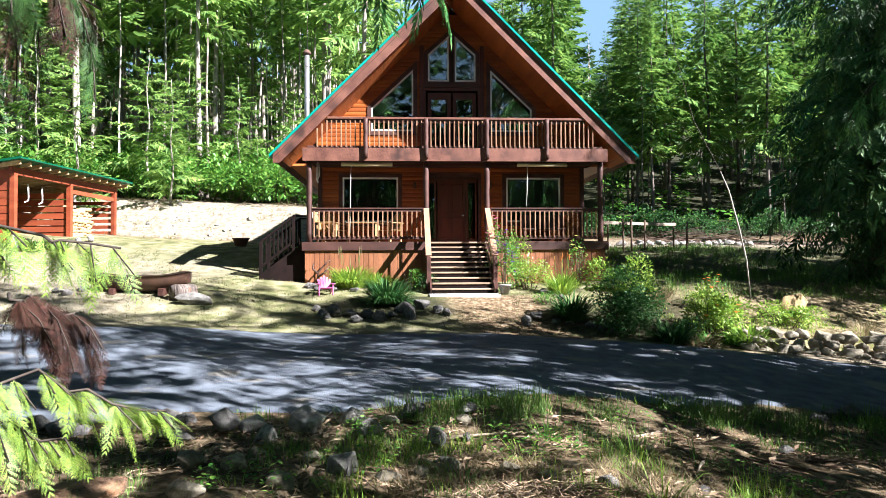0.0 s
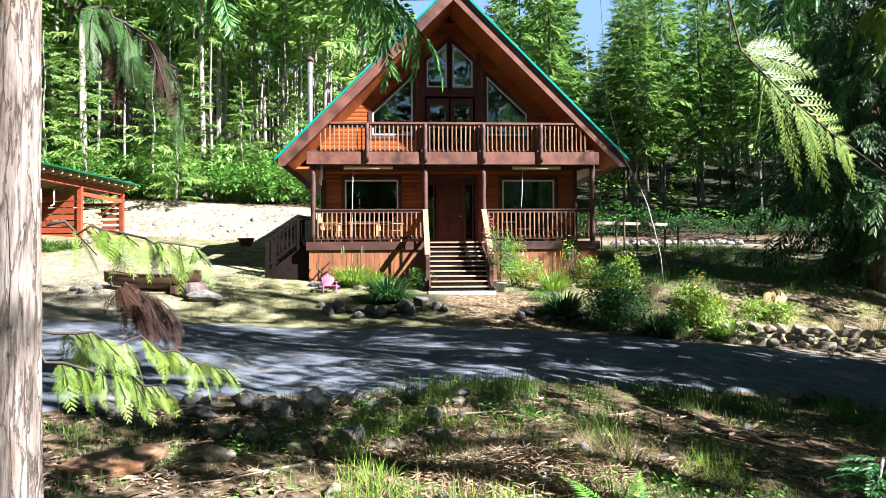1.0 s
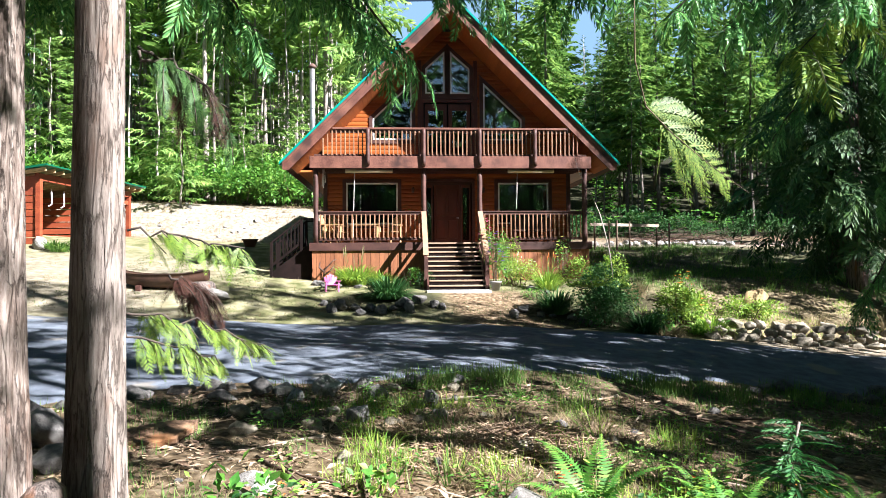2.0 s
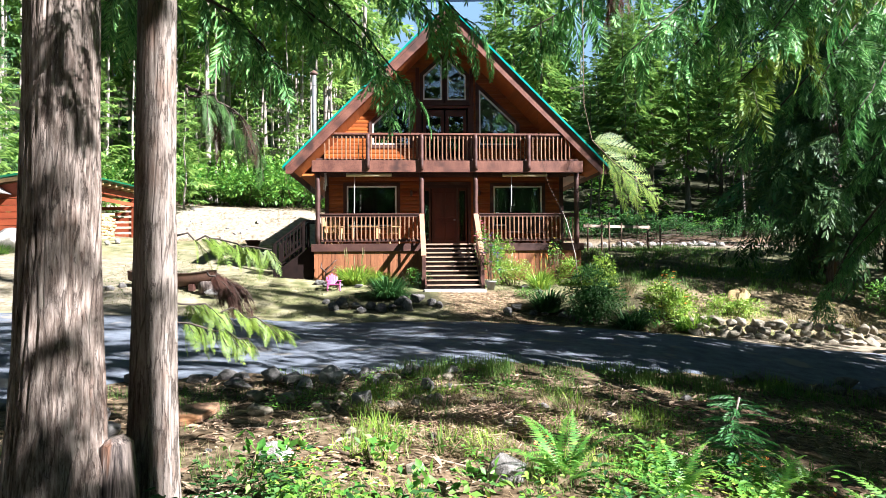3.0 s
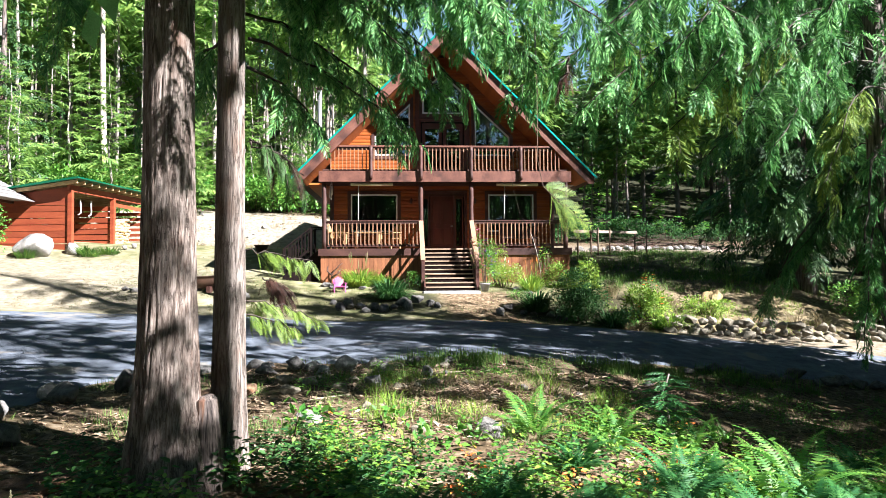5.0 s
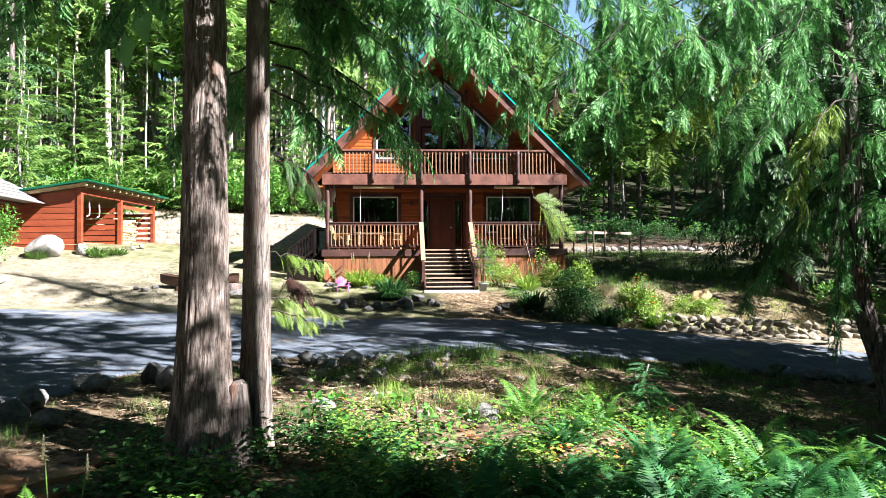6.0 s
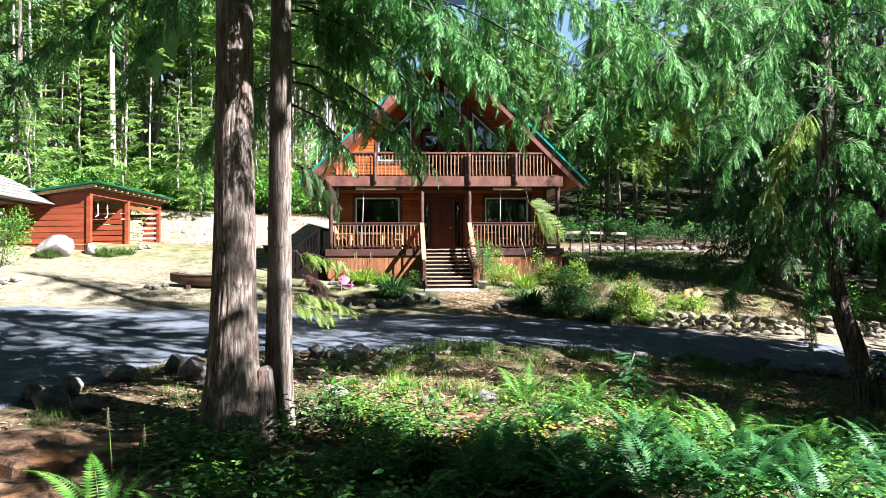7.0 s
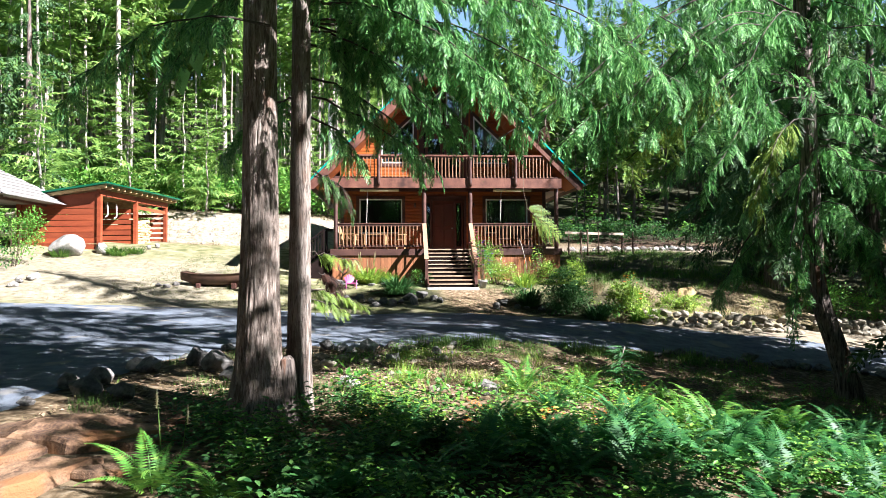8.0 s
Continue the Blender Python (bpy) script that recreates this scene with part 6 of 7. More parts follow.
grass_patch("grass", "tufts of green grass in dry forest litter", 9000, (-6.4, 8, -18.5, -11), 0.15, 0.008, GRASS, 12,
            lambda x, y, r: y < near_edge(x) - 0.05 and clump(x, y, 0.8, 1) + 0.5 * clump(x, y, 2.5, 3) > 0.16)
grass_patch("dry_grass", "flattened dry straw grass and litter", 15000, (-6.6, 8, -19, -11), 0.14, 0.007, DRYGRASS, 13,
            lambda x, y, r: y < near_edge(x) - 0.05 and clump(x, y, 0.9, 21) > -0.05, (0.8, 1.6))
grass_patch("dry_grass", "heap of bright dry straw on the bank", 5200, (-1.9, 1.3, -17.4, -14.2), 0.2, 0.008, DRYGRASS, 18,
            lambda x, y, r: in_patch(x, y, -0.3, -15.8, 1.6, 1.5) and clump(x, y, 1.6, 71) > -0.1, (0.7, 1.65))
grass_patch("grass", "ragged green grass along the edge of the drive", 3600, (-2.2, 6.5, -14.5, -10.8), 0.24, 0.01, GRASS, 20,
            lambda x, y, r: near_edge(x) - 1.1 < y < near_edge(x) - 0.05 and clump(x, y, 1.1, 73) > -0.05)
grass_patch("grass", "fine green grass among the straw", 3600, (-2.4, 1.6, -18.2, -14.0), 0.17, 0.008, LILY, 19,
            lambda x, y, r: clump(x, y, 1.3, 72) > 0.12)
grass_patch("lawn_grass", "short patchy lawn grass by the cabin", 24000, (-11, 10, -6, 4), 0.06, 0.012, LAWNBLADE, 14,
            lambda x, y, r: y > far_edge(x) + 0.05 and not (abs(x) < 4.6 and y > -0.1) and clump(x, y, 0.7, 2) > -0.12 and not (abs(x) < 1.2 and y > -3.5))
grass_patch("dry_grass", "dry straw grass along the drive", 9000, (-13, 12, -8, 2), 0.07, 0.01, DRYGRASS, 15,
            lambda x, y, r: y > far_edge(x) - 0.2 and not (abs(x) < 4.6 and y > -0.1) and clump(x, y, 0.7, 12) > 0.0)
grass_patch("bed_grass", "sunlit yellow-green grass on the garden bed", 4200, (4.6, 11, -6.2, -3.2), 0.12, 0.01, LILY, 21,
            lambda x, y, r: clump(x, y, 0.9, 74) > -0.05)
grass_patch("meadow_grass", "long shaded grass beside the cabin", 14000, (4.8, 13, -3.5, 9), 0.25, 0.014, GRASS, 16,
            lambda x, y, r: clump(x, y, 0.6, 31) > -0.25)


grass_patch("bank_grass", "dry tufts on the sandy bank", 5000, (-18, -4, 9.5, 17), 0.16, 0.012, DRYGRASS, 17,
            lambda x, y, r: clump(x, y, 0.8, 41) > 0.1)
leaf_cover("forest_brush", "low leafy brush over the shaded forest floor", 16000, (-55, 50, 18.5, 62), 0.4, LEAF, 18,
           lambda x, y, r: not (-5 < x < 5 and y < 30) and clump(x, y, 0.25, 61) > -0.1, 1.5)
# forest edge understory
re = random.Random(91)
edge = []
for i in range(46):
    x = -30 + 27 * (i + re.random()) / 46
    edge.append((x, 16.4 + re.uniform(0, 3.0) + 0.1 * abs(x + 9), re.uniform(0.8, 1.35)))
edge += [(-36 + 32 * (i + re.random()) / 30, 22.5 + re.uniform(0, 9), re.uniform(1.1, 1.7)) for i in range(30)]
for k in range(3):
    sh = shrub("understory_bush", "bright green leafy bush at the forest edge", (-10, 17), 1.7, 1.5, 2.0, 950, 0.21, LEAF, 200 + k, "bush", "bushes along the bank")
    spread_out(sh, edge[k::3], 210 + k)
redge = [(6 + 30 * (i + re.random()) / 30, 15.5 + re.uniform(0, 3.5), re.uniform(0.5, 1.0)) for i in range(30)]
for k in range(2):
    sh = shrub("understory_bush", "dark green brush under the firs", (10, 17), 1.6, 1.4, 1.6, 700, 0.19, LEAFDARK, 220 + k, "bush", "brush under the firs")
    spread_out(sh, redge[k::2], 230 + k)
saps = [(-13.5, 15.2, 1.0), (-17.5, 13.5, 1.3), (-21, 11, 1.2), (-19, 6.5, 1.3), (-23.5, 3, 1.2), (-7.8, 18.6, 0.9), (-11, 19, 1.1), (-25, 14, 1.4), (-28, 9, 1.3), (-33, 16, 1.3), (-15.8, 18.2, 1.3), (-9.6, 17.4, 0.6), (-14.5, 21.5, 1.4), (-22.5, 19.5, 1.5), (-9.0, 22.0, 1.2)]
spread_out(tagged(conifer("young_fir", 6.5, 0.07, 0.4, 1.9, 240, 64, FIR_FAR, FIRLEAF, 0.12, dead=0), "young light green fir at the clearing's edge", "tree", "young firs"), saps, 241)
spread_out(tagged(conifer("fir_sapling", 1.0, 0.012, 0.08, 0.3, 250, 56, SPRAY_NEAR, FERN, -0.1, dead=0), "small blue-green fir sapling among ferns", "tree", "fir saplings"), [(1.12, -17.66, 0.78), (-1.1, -20.1, 0.35)], 251)

# garden before the cabin
blade_clump("iris_clump", "dark green mounded clump of arching iris blades", (-2.05, -3.15), 0.55, 0.8, 620, LEAFDARK, 301, 0.034, 1.25)
blade_clump("daylily_clump", "bright yellow-green daylily clump against the skirting", (-3.15, -0.75), 0.8, 0.72, 520, LILY, 302, 0.034, 1.0)
blade_clump("daylily_clump", "bright yellow-green daylily clump against the skirting", (-2.4, -0.6), 0.6, 0.5, 340, LILY, 303, 0.03, 1.0)
blade_clump("iris_clump", "spiky dark green iris clump edged with stones", (2.45, -4.3), 0.5, 0.8, 420, LEAFDARK, 304, 0.03, 0.9)
blade_clump("poker_clump", "grassy clump with upright orange flower spikes", (2.75, -1.9), 0.5, 0.75, 320, LILY, 305, 0.022, 0.9)
blade_clump("lavender_clump", "grey-green lavender tuft with thin stalks", (4.9, -3.6), 0.5, 0.55, 260, DRYGRASS, 306, 0.01, 0.5)
shrub("garden_shrub", "small green shrub beside the steps", (-1.35, -1.15), 0.45, 0.4, 0.65, 520, 0.06, LEAF, 310, group="garden shrubs")
shrub("garden_shrub", "bright green mounded perennial with white daisies", (1.95, -1.25), 0.75, 0.5, 0.85, 2200, 0.06, LILY, 311, group="garden shrubs", petals=PETAL_W, npetal=22)
shrub("flowering_plant", "tall leafy plant with pink and purple blossoms by the steps", (1.2, -1.7), 0.38, 0.32, 1.75, 1300, 0.065, LEAF, 312, petals=PETAL_P, npetal=26, category="flower")
shrub("flowering_plant", "pink blossoms trailing over the stair rail", (0.98, -1.15), 0.26, 0.25, 1.95, 560, 0.06, LEAF, 313, petals=PETAL_K, npetal=40, category="flower", low=0.35)
# one bush in two greens: shade painted below, sunlight on its top
shrub("garden_bush", "large leafy bush coloured dark as if shaded, beneath brighter tips", (3.5, -5.2), 1.2, 0.95, 1.6, 8500, 0.07, LEAFDARK, 314, group="garden bushes")
shrub("garden_bush", "upper shoots of a garden bush, coloured bright as if sunlit", (3.45, -5.0), 0.95, 0.8, 1.76, 3600, 0.075, LILY, 315, group="garden bushes", low=0.55)
shrub("rhododendron", "rounded light green rhododendron with reddish buds", (5.3, -5.6), 0.85, 0.75, 1.05, 3000, 0.085, LILY, 316, group="garden bushes", petals=PETAL_R, npetal=8)
shrub("rhododendron", "low light green rhododendron before a rusty stone", (7.3, -5.2), 0.75, 0.5, 0.55, 1700, 0.07, LILY, 317, group="garden bushes")
shrub("garden_shrub", "small dark shrub at the edge of the drive", (4.6, -5.9), 0.5, 0.4, 0.5, 800, 0.06, LEAFDARK, 318, group="garden shrubs")
shrub("garden_shrub", "small shrub with red leaf tips", (5.9, -4.2), 0.35, 0.3, 0.9, 420, 0.06, LEAF, 319, group="garden shrubs", petals=PETAL_R, npetal=10)
shrub("garden_shrub", "low pale plant between stones", (2.1, -3.2), 0.4, 0.3, 0.35, 420, 0.05, LEAF, 320, group="garden shrubs")
shrub("garden_shrub", "tall thin weed with pale yellow heads by the skirting", (3.5, -0.8), 0.3, 0.25, 1.35, 240, 0.07, LEAF, 321, group="garden shrubs", petals=PETAL_Y, npetal=10)
shrub("garden_bush", "sunlit green bush behind the second stone wall", (12.6, -5.2), 1.3, 0.9, 1.3, 3200, 0.085, LEAF, 329, group="garden bushes")
shrub("garden_bush", "sunlit green bush behind the second stone wall", (14.6, -5.4), 1.2, 0.9, 1.5, 2800, 0.085, LEAF, 330, group="garden bushes")
shrub("boundary_bush", "bright green bush beside the shelter post", (-16.4, -0.6), 1.2, 1.1, 2.2, 2600, 0.1, LEAF, 322, "bush")
shrub("boundary_bush", "dark leafy bush in front of the shelter", (-16.8, -2.0), 1.2, 1.0, 1.3, 1800, 0.1, LEAFDARK, 323, "bush")


def spikes(name, label, at, n, h, mat, seed, r=0.3, head=0.14, pods=0):
    rnd = random.Random(seed)
    x, y = at
    t = thing(name, label, "flower", (x, y, height(x, y)))
    for _ in range(n):
        a, q = rnd.uniform(0, 6.28), r * rnd.random()
        px, py, l = math.cos(a) * q, math.sin(a) * q, h * rnd.uniform(0.75, 1.1)
        st = part("stalk", tri_mesh("stalk", [(*tube_arrays([(px * 0.5, py * 0.5, -0.03), (px, py, l)], [0.007, 0.005], 4), 0)], [GRASS]), None, t)
        V, T = tube_arrays([(px, py, l - head), (px, py, l - head * 0.5), (px, py, l + 0.02)], [0.006, 0.01, 0.003], 7)
        pieces = [(V, T, 0)]
        for k in range(pods):
            b, z = 2.4 * k, l - head + head * 1.1 * k / pods
            d, w = (math.cos(b), math.sin(b)), 0.03 * (1.15 - k / pods)
            pieces.append((*tube_arrays([(px, py, z), (px + d[0] * w * 0.6, py + d[1] * w * 0.6, z + 0.008), (px + d[0] * w, py + d[1] * w, z + 0.001)], [0.0015, 0.0045, 0.002], 4), 0))
        part("flower_head", tri_mesh("flower_head", pieces, [mat], True), None, st)


spikes("poker_flowers", "upright orange and cream flower spikes", (2.75, -1.9), 7, 1.05, PETAL_R, 330)
spikes("foxtail_stalks", "tall pale dry foxtail stalks before the skirting", (-3.1, -0.55), 6, 1.15, DRYGRASS, 331, 0.45, 0.35)
spikes("daisy_stalks", "white daisies on thin stalks", (2.0, -1.0), 5, 1.0, PETAL_W, 332, 0.3, 0.06)
spikes("seed_stalks", "pale dry seed stalks by the path", (-4.2, -20.9), 2, 0.75, BAMBOO, 333, 0.3, 0.16, 26)


shrub("garden_shrub", "tall leafy perennial with bright leaves beside the steps", (1.75, -0.85), 0.4, 0.3, 1.35, 900, 0.07, LILY, 324, group="garden shrubs", petals=PETAL_Y, npetal=6)
blade_clump("daylily_clump", "arching green lily blades before the stone wall", (5.9, -6.15), 0.55, 0.6, 240, LILY, 325, 0.03, 1.15)
blade_clump("daylily_clump", "dark arching lily blades under the large bush", (4.3, -6.0), 0.55, 0.6, 300, LEAFDARK, 326, 0.03, 1.2)
blade_clump("hosta_clump", "low shaded clump with withered tan leaves", (4.75, -6.25), 0.5, 0.35, 120, DRYGRASS, 327, 0.06, 1.3)
shrub("garden_shrub", "small dark shrub at the foot of the steps", (-1.0, -1.6), 0.3, 0.3, 0.5, 420, 0.06, LEAFDARK, 328, group="garden shrubs")
for k, (x, y) in enumerate(((-13.9, 2.9), (-14.3, 3.3), (-15.9, 2.0), (-13.4, 3.4))):
    blade_clump("grass_tuft", "green grass tuft at the foot of a boulder", (x, y), 0.6, 0.45, 160, GRASS, 350 + k, 0.03, 1.0, "grass", "grass tufts")
for k, (x, y, h) in enumerate(((8.9, -5.6, 0.5), (9.7, -5.8, 0.7), (10.6, -5.7, 0.6), (6.5, -4.4, 0.5))):
    blade_clump("dry_weed", "thin dry weed stalks on the sunny bed", (x, y), 0.35, h, 60, DRYGRASS, 340 + k, 0.012, 0.7, group="dry weeds")


# ---- stones ----
def stone_mesh(name, seed, flat=0.65, points=16):
    """An angular worn stone: the hull of scattered points, its edges rubbed off."""
    rnd = random.Random(seed * 7 + 1)
    bm = bmesh.new()
    for k in range(points):
        z = rnd.uniform(-1, 1)
        a = rnd.uniform(0, 6.283)
        r = math.sqrt(1 - z * z)
        q = 0.5 * rnd.uniform(0.85, 1.05)
        bm.verts.new((r * math.cos(a) * q, r * math.sin(a) * q * 0.85, z * q * flat))
    out = bmesh.ops.convex_hull(bm, input=bm.verts[:])
    junk = [g for g in out["geom_interior"] + out["geom_unused"] if isinstance(g, bmesh.types.BMVert)]
    bmesh.ops.delete(bm, geom=list(set(junk)), context="VERTS")
    bmesh.ops.dissolve_limit(bm, angle_limit=0.2, verts=bm.verts[:], edges=bm.edges[:])
    bmesh.ops.bevel(bm, geom=bm.edges[:], offset=0.03, segments=2, affect="EDGES", profile=0.6)
    for v in bm.verts:
        v.co *= 1 + 0.1 * noise.noise(v.co * 6 + Vector((seed, 0, 0)))
    me = bpy.data.meshes.new(name)
    bm.to_mesh(me)
    bm.free()
    me.polygons.foreach_set("use_smooth", [True] * len(me.polygons))
    return me


def slab_mesh(name, seed):
    """A flat split slab: an angular outline with thickness, a stepped broken top and worn edges."""
    rnd = random.Random(seed * 13 + 5)
    bm = bmesh.new()
    n = 11
    ring = []
    for k in range(n):
        a = 2 * math.pi * (k + rnd.uniform(-0.3, 0.3)) / n
        r = 0.5 * rnd.uniform(0.72, 1.08)
        ring.append((r * math.cos(a), 0.72 * r * math.sin(a)))
    levels = [(0.92, -0.09), (1.0, -0.05), (1.0, 0.03), (0.95, 0.055), (0.6, 0.065), (0.25, 0.06)]
    rows = [[bm.verts.new((x * f, y * f, z)) for x, y in ring] for f, z in levels]
    for a, b in zip(rows, rows[1:]):
        for k in range(n):
            j = (k + 1) % n
            bm.faces.new((a[k], a[j], b[j], b[k]))
    bm.faces.new(rows[0][::-1])
    bm.faces.new(rows[-1])
    bmesh.ops.subdivide_edges(bm, edges=bm.edges[:], cuts=1, use_grid_fill=True)
    for v in bm.verts:
        q = noise.noise(v.co * 5 + Vector((seed, 0, 0)))
        v.co.z += 0.02 * q + (0.025 if v.co.z > 0.03 and noise.noise(v.co * 2.3 + Vector((seed * 3, 1, 0))) > 0.05 else 0)
        v.co.x *= 1 + 0.06 * q
        v.co.y *= 1 - 0.06 * q
    bmesh.ops.recalc_face_normals(bm, faces=bm.faces)
    me = bpy.data.meshes.new(name)
    bm.to_mesh(me)
    bm.free()
    return me


STONES = [stone_mesh("stone", k, 0.55 + 0.08 * (k % 4), 13 + k) for k in range(8)]
for me in STONES:
    me.materials.append(ROCK)
PALES = [stone_mesh("boulder", 40 + k, 0.8, 22) for k in range(2)]
for me in PALES:
    me.materials.append(PALEROCK)
SLABS = [slab_mesh("slab", 60 + k) for k in range(4)]
for me in SLABS:
    me.materials.append(ORANGEROCK)
WALLSTONES = [stone_mesh("stone", 20 + k, 0.6 + 0.06 * k, 14 + k) for k in range(5)]
for me in WALLSTONES:
    me.materials.append(TANROCK)
BOULDERS = [stone_mesh("boulder", 47, 0.95, 34)]
BOULDERS[0].materials.append(PALEROCK)
rs = random.Random(400)


def stone(at, size, label="grey rounded field stone", group="stones", meshes=None, sink=0.12, parent=None, name="stone", lift=0.0):
    ob = new(name, rs.choice(meshes or STONES))
    x, y = at
    ob.location = (x, y, height(x, y) + size * (0.3 - sink) + lift)
    ob.rotation_euler = (rs.uniform(-0.25, 0.25), rs.uniform(-0.25, 0.25), rs.uniform(0, 6.28))
    ob.scale = (size * rs.uniform(0.85, 1.25), size * rs.uniform(0.8, 1.1), size * rs.uniform(0.8, 1.15))
    if parent:
        ob.parent = parent
    else:
        tagged(ob, label, "stone", group)
    return ob


# along the near edge of the drive
for i in range(13):
    x = -7.6 + 3.6 * i / 12
    stone((x + rs.uniform(-0.1, 0.1), near_edge(x) + rs.uniform(-0.35, 0.1)), rs.choice((0.2, 0.26, 0.36, 0.46)), "grey stone lining the gravel drive", "stones along the drive", None, 0.2)
for x, y, s in ((-2.65, -13.45, 0.48), (-2.2, -13.2, 0.34), (-3.0, -13.9, 0.3), (-6.5, -15.3, 0.42)):
    stone((x, y), s, "pale boulder lining the gravel drive", "stones along the drive", PALES)
for i in range(26):
    x = 4.0 + 9 * i / 25
    stone((x, near_edge(x) - rs.uniform(-0.1, 0.5)), rs.uniform(0.25, 0.5), "dark mossy stone lining the gravel drive", "stones along the drive")
for i in range(26):
    x = rs.uniform(-3.6, 3.5)
    y = rs.uniform(-17.8, -12.8)
    if y < near_edge(x) - 0.2:
        stone((x, y), rs.uniform(0.07, 0.24), "small stone half sunk in forest litter", "stones in the litter", WALLSTONES if rs.random() < 0.4 else None, 0.2)
for x, y, s in ((-2.16, -14.8, 0.36), (-1.51, -14.94, 0.2), (-1.25, -14.9, 0.24), (-2.64, -15.2, 0.3), (-2.46, -14.5, 0.24), (-2.0, -13.55, 0.34), (-1.8, -13.2, 0.3), (-3.2, -13.5, 0.36), (-3.6, -13.3, 0.3), (-3.1, -14.7, 0.24), (-0.3, -13.63, 0.16),
                (-1.79, -15.07, 0.26), (-0.76, -14.9, 0.24), (-0.8, -17.6, 0.42), (-2.83, -17.0, 0.34), (-1.58, -17.4, 0.2), (-0.5, -15.2, 0.2), (-2.2, -16.2, 0.22), (-3.3, -15.4, 0.28), (-3.5, -14.6, 0.3), (-1.0, -13.2, 0.22), (0.4, -15.8, 0.2)):
    stone((x, y), s, "pale sunlit stone in dry litter", "stones in the litter", PALES if s > 0.33 else WALLSTONES, 0.18)
for x, y, s in ((-1.35, -14.0, 0.34), (-1.55, -12.9, 0.36), (-0.9, -12.75, 0.32), (-3.5, -13.5, 0.5), (-3.9, -13.8, 0.42), (-6.6, -16.6, 0.5), (-6.2, -15.6, 0.55), (-5.6, -15.0, 0.5), (-5.1, -15.6, 0.6)):
    stone((x, y), s, "dark shaded rock at the edge of the drive", "stones along the drive", None, 0.08)
for i in range(30):
    stone((rs.uniform(-15, -5), rs.uniform(11, 16)), rs.uniform(0.12, 0.4), "pale clod half buried in the sandy bank", "clods on the bank", PALES, 0.3)
# round the garden beds
for x, y, s in ((-3.3, -4.0, 0.6), (-3.55, -4.25, 0.45), (-2.2, -4.35, 0.5), (-1.45, -4.3, 0.5), (-0.6, -4.2, 0.35), (-2.75, -4.4, 0.4), (-2.9, -4.05, 0.35), (-2.5, -4.1, 0.4), (-1.6, -3.9, 0.55), (-1.2, -3.7, 0.6), (-0.8, -4.0, 0.4), (-1.9, -4.2, 0.35), (-3.8, -3.6, 0.3), (-3.0, -1.5, 0.35), (-2.5, -1.5, 0.4), (-3.6, -1.4, 0.3),
                (-4.3, -0.9, 0.4), (-4.05, -1.3, 0.3), (1.6, -4.2, 0.5), (2.0, -4.5, 0.3), (2.3, -4.6, 0.3), (2.8, -4.7, 0.28), (3.2, -5.2, 0.3), (2.2, -2.0, 0.35), (2.6, -2.6, 0.25), (1.3, -4.6, 0.45), (3.0, -5.0, 0.4), (4.2, -5.6, 0.3)):
    stone((x, y), s, "weathered stone edging a garden bed", "stones round the beds")
wallrow = thing("garden_wall", "low dry wall of rounded grey stones holding a sunny bed", "wall")
for row in range(3):
    for i in range(15):
        x = 5.7 + 4.9 * i / 15 + 0.15 * (row % 2)
        y = -6.55 - 0.12 * (x - 5.7) + 0.2 * row
        stone((x + rs.uniform(-0.06, 0.06), y + rs.uniform(-0.06, 0.06)), rs.choice((0.3, 0.36, 0.44, 0.5)), parent=wallrow, meshes=WALLSTONES, lift=-0.05 + row * 0.15)
wallrow2 = thing("garden_wall", "second low dry stone wall in dappled shade", "wall")
for row in range(3):
    for i in range(18):
        x = 11.2 + 5.0 * i / 18 + 0.1 * row
        stone((x, -6.6 - 0.1 * (x - 11) + 0.18 * row + rs.uniform(-0.06, 0.06)), rs.uniform(0.32, 0.52), parent=wallrow2, meshes=WALLSTONES, lift=-0.02 + row * 0.14)
rust = new("standing_slab", stone_mesh("standing_slab", 71, 0.9, 20))
rust.data.materials.append(material("ochre_lichen_stone", (0.17, 0.11, 0.045), (0.34, 0.26, 0.12), 4, 0.85, 0.5, 40, c=(0.14, 0.075, 0.04), spot=0.06))
rust.location, rust.scale, rust.rotation_euler = (7.85, -4.75, height(7.85, -4.75) + 0.3), (1.1, 0.3, 0.9), (0.15, 0.3, 0.1)
tagged(rust, "ochre standing slab stone with a pale rim", "stone")
for x, y, s in ((-5.9, -17.6, 0.5), (-6.5, -17.3, 0.55), (-6.9, -16.9, 0.4), (-4.7, -16.3, 0.5)):
    stone((x, y), s, "large grey rock lining the gravel drive", "stones along the drive")
for x, y, s in ((-5.5, -19.4, 1.7), (-4.9, -18.8, 0.8), (-6.3, -20.0, 1.3), (-4.9, -19.7, 0.9), (-6.4, -19.1, 0.9), (-5.7, -21.0, 1.5), (-4.9, -20.6, 0.6), (-4.4, -18.1, 0.45), (-4.1, -17.4, 0.3)):
    stone((x, y), s, "flat rust-orange slab stone lying in litter", "orange slabs", SLABS, 0.29).rotation_euler = (rs.uniform(-0.1, 0.06), rs.uniform(-0.1, 0.1), rs.uniform(0.1, 0.9))
cs = new("stone", SLABS[1])
cs.location, cs.scale, cs.rotation_euler = (-4.15, -15.5, height(-4.15, -15.5) + 0.07), (0.95, 0.7, 0.6), (0.16, -0.1, 0.25)
tagged(cs, "large rust-orange slab stone tilted in dry litter", "stone", "orange slabs")
for x, y, s in ((-15.75, 2.3, 1.8), (-14.75, 3.2, 0.85), (-13.2, 4.4, 0.4), (-13.0, 4.9, 0.45)):
    stone((x, y), s, "big pale boulder in front of the wood shed", "boulders by the shed", BOULDERS, 0.12).scale = (0.86 * s, 0.72 * s, 0.7 * s)
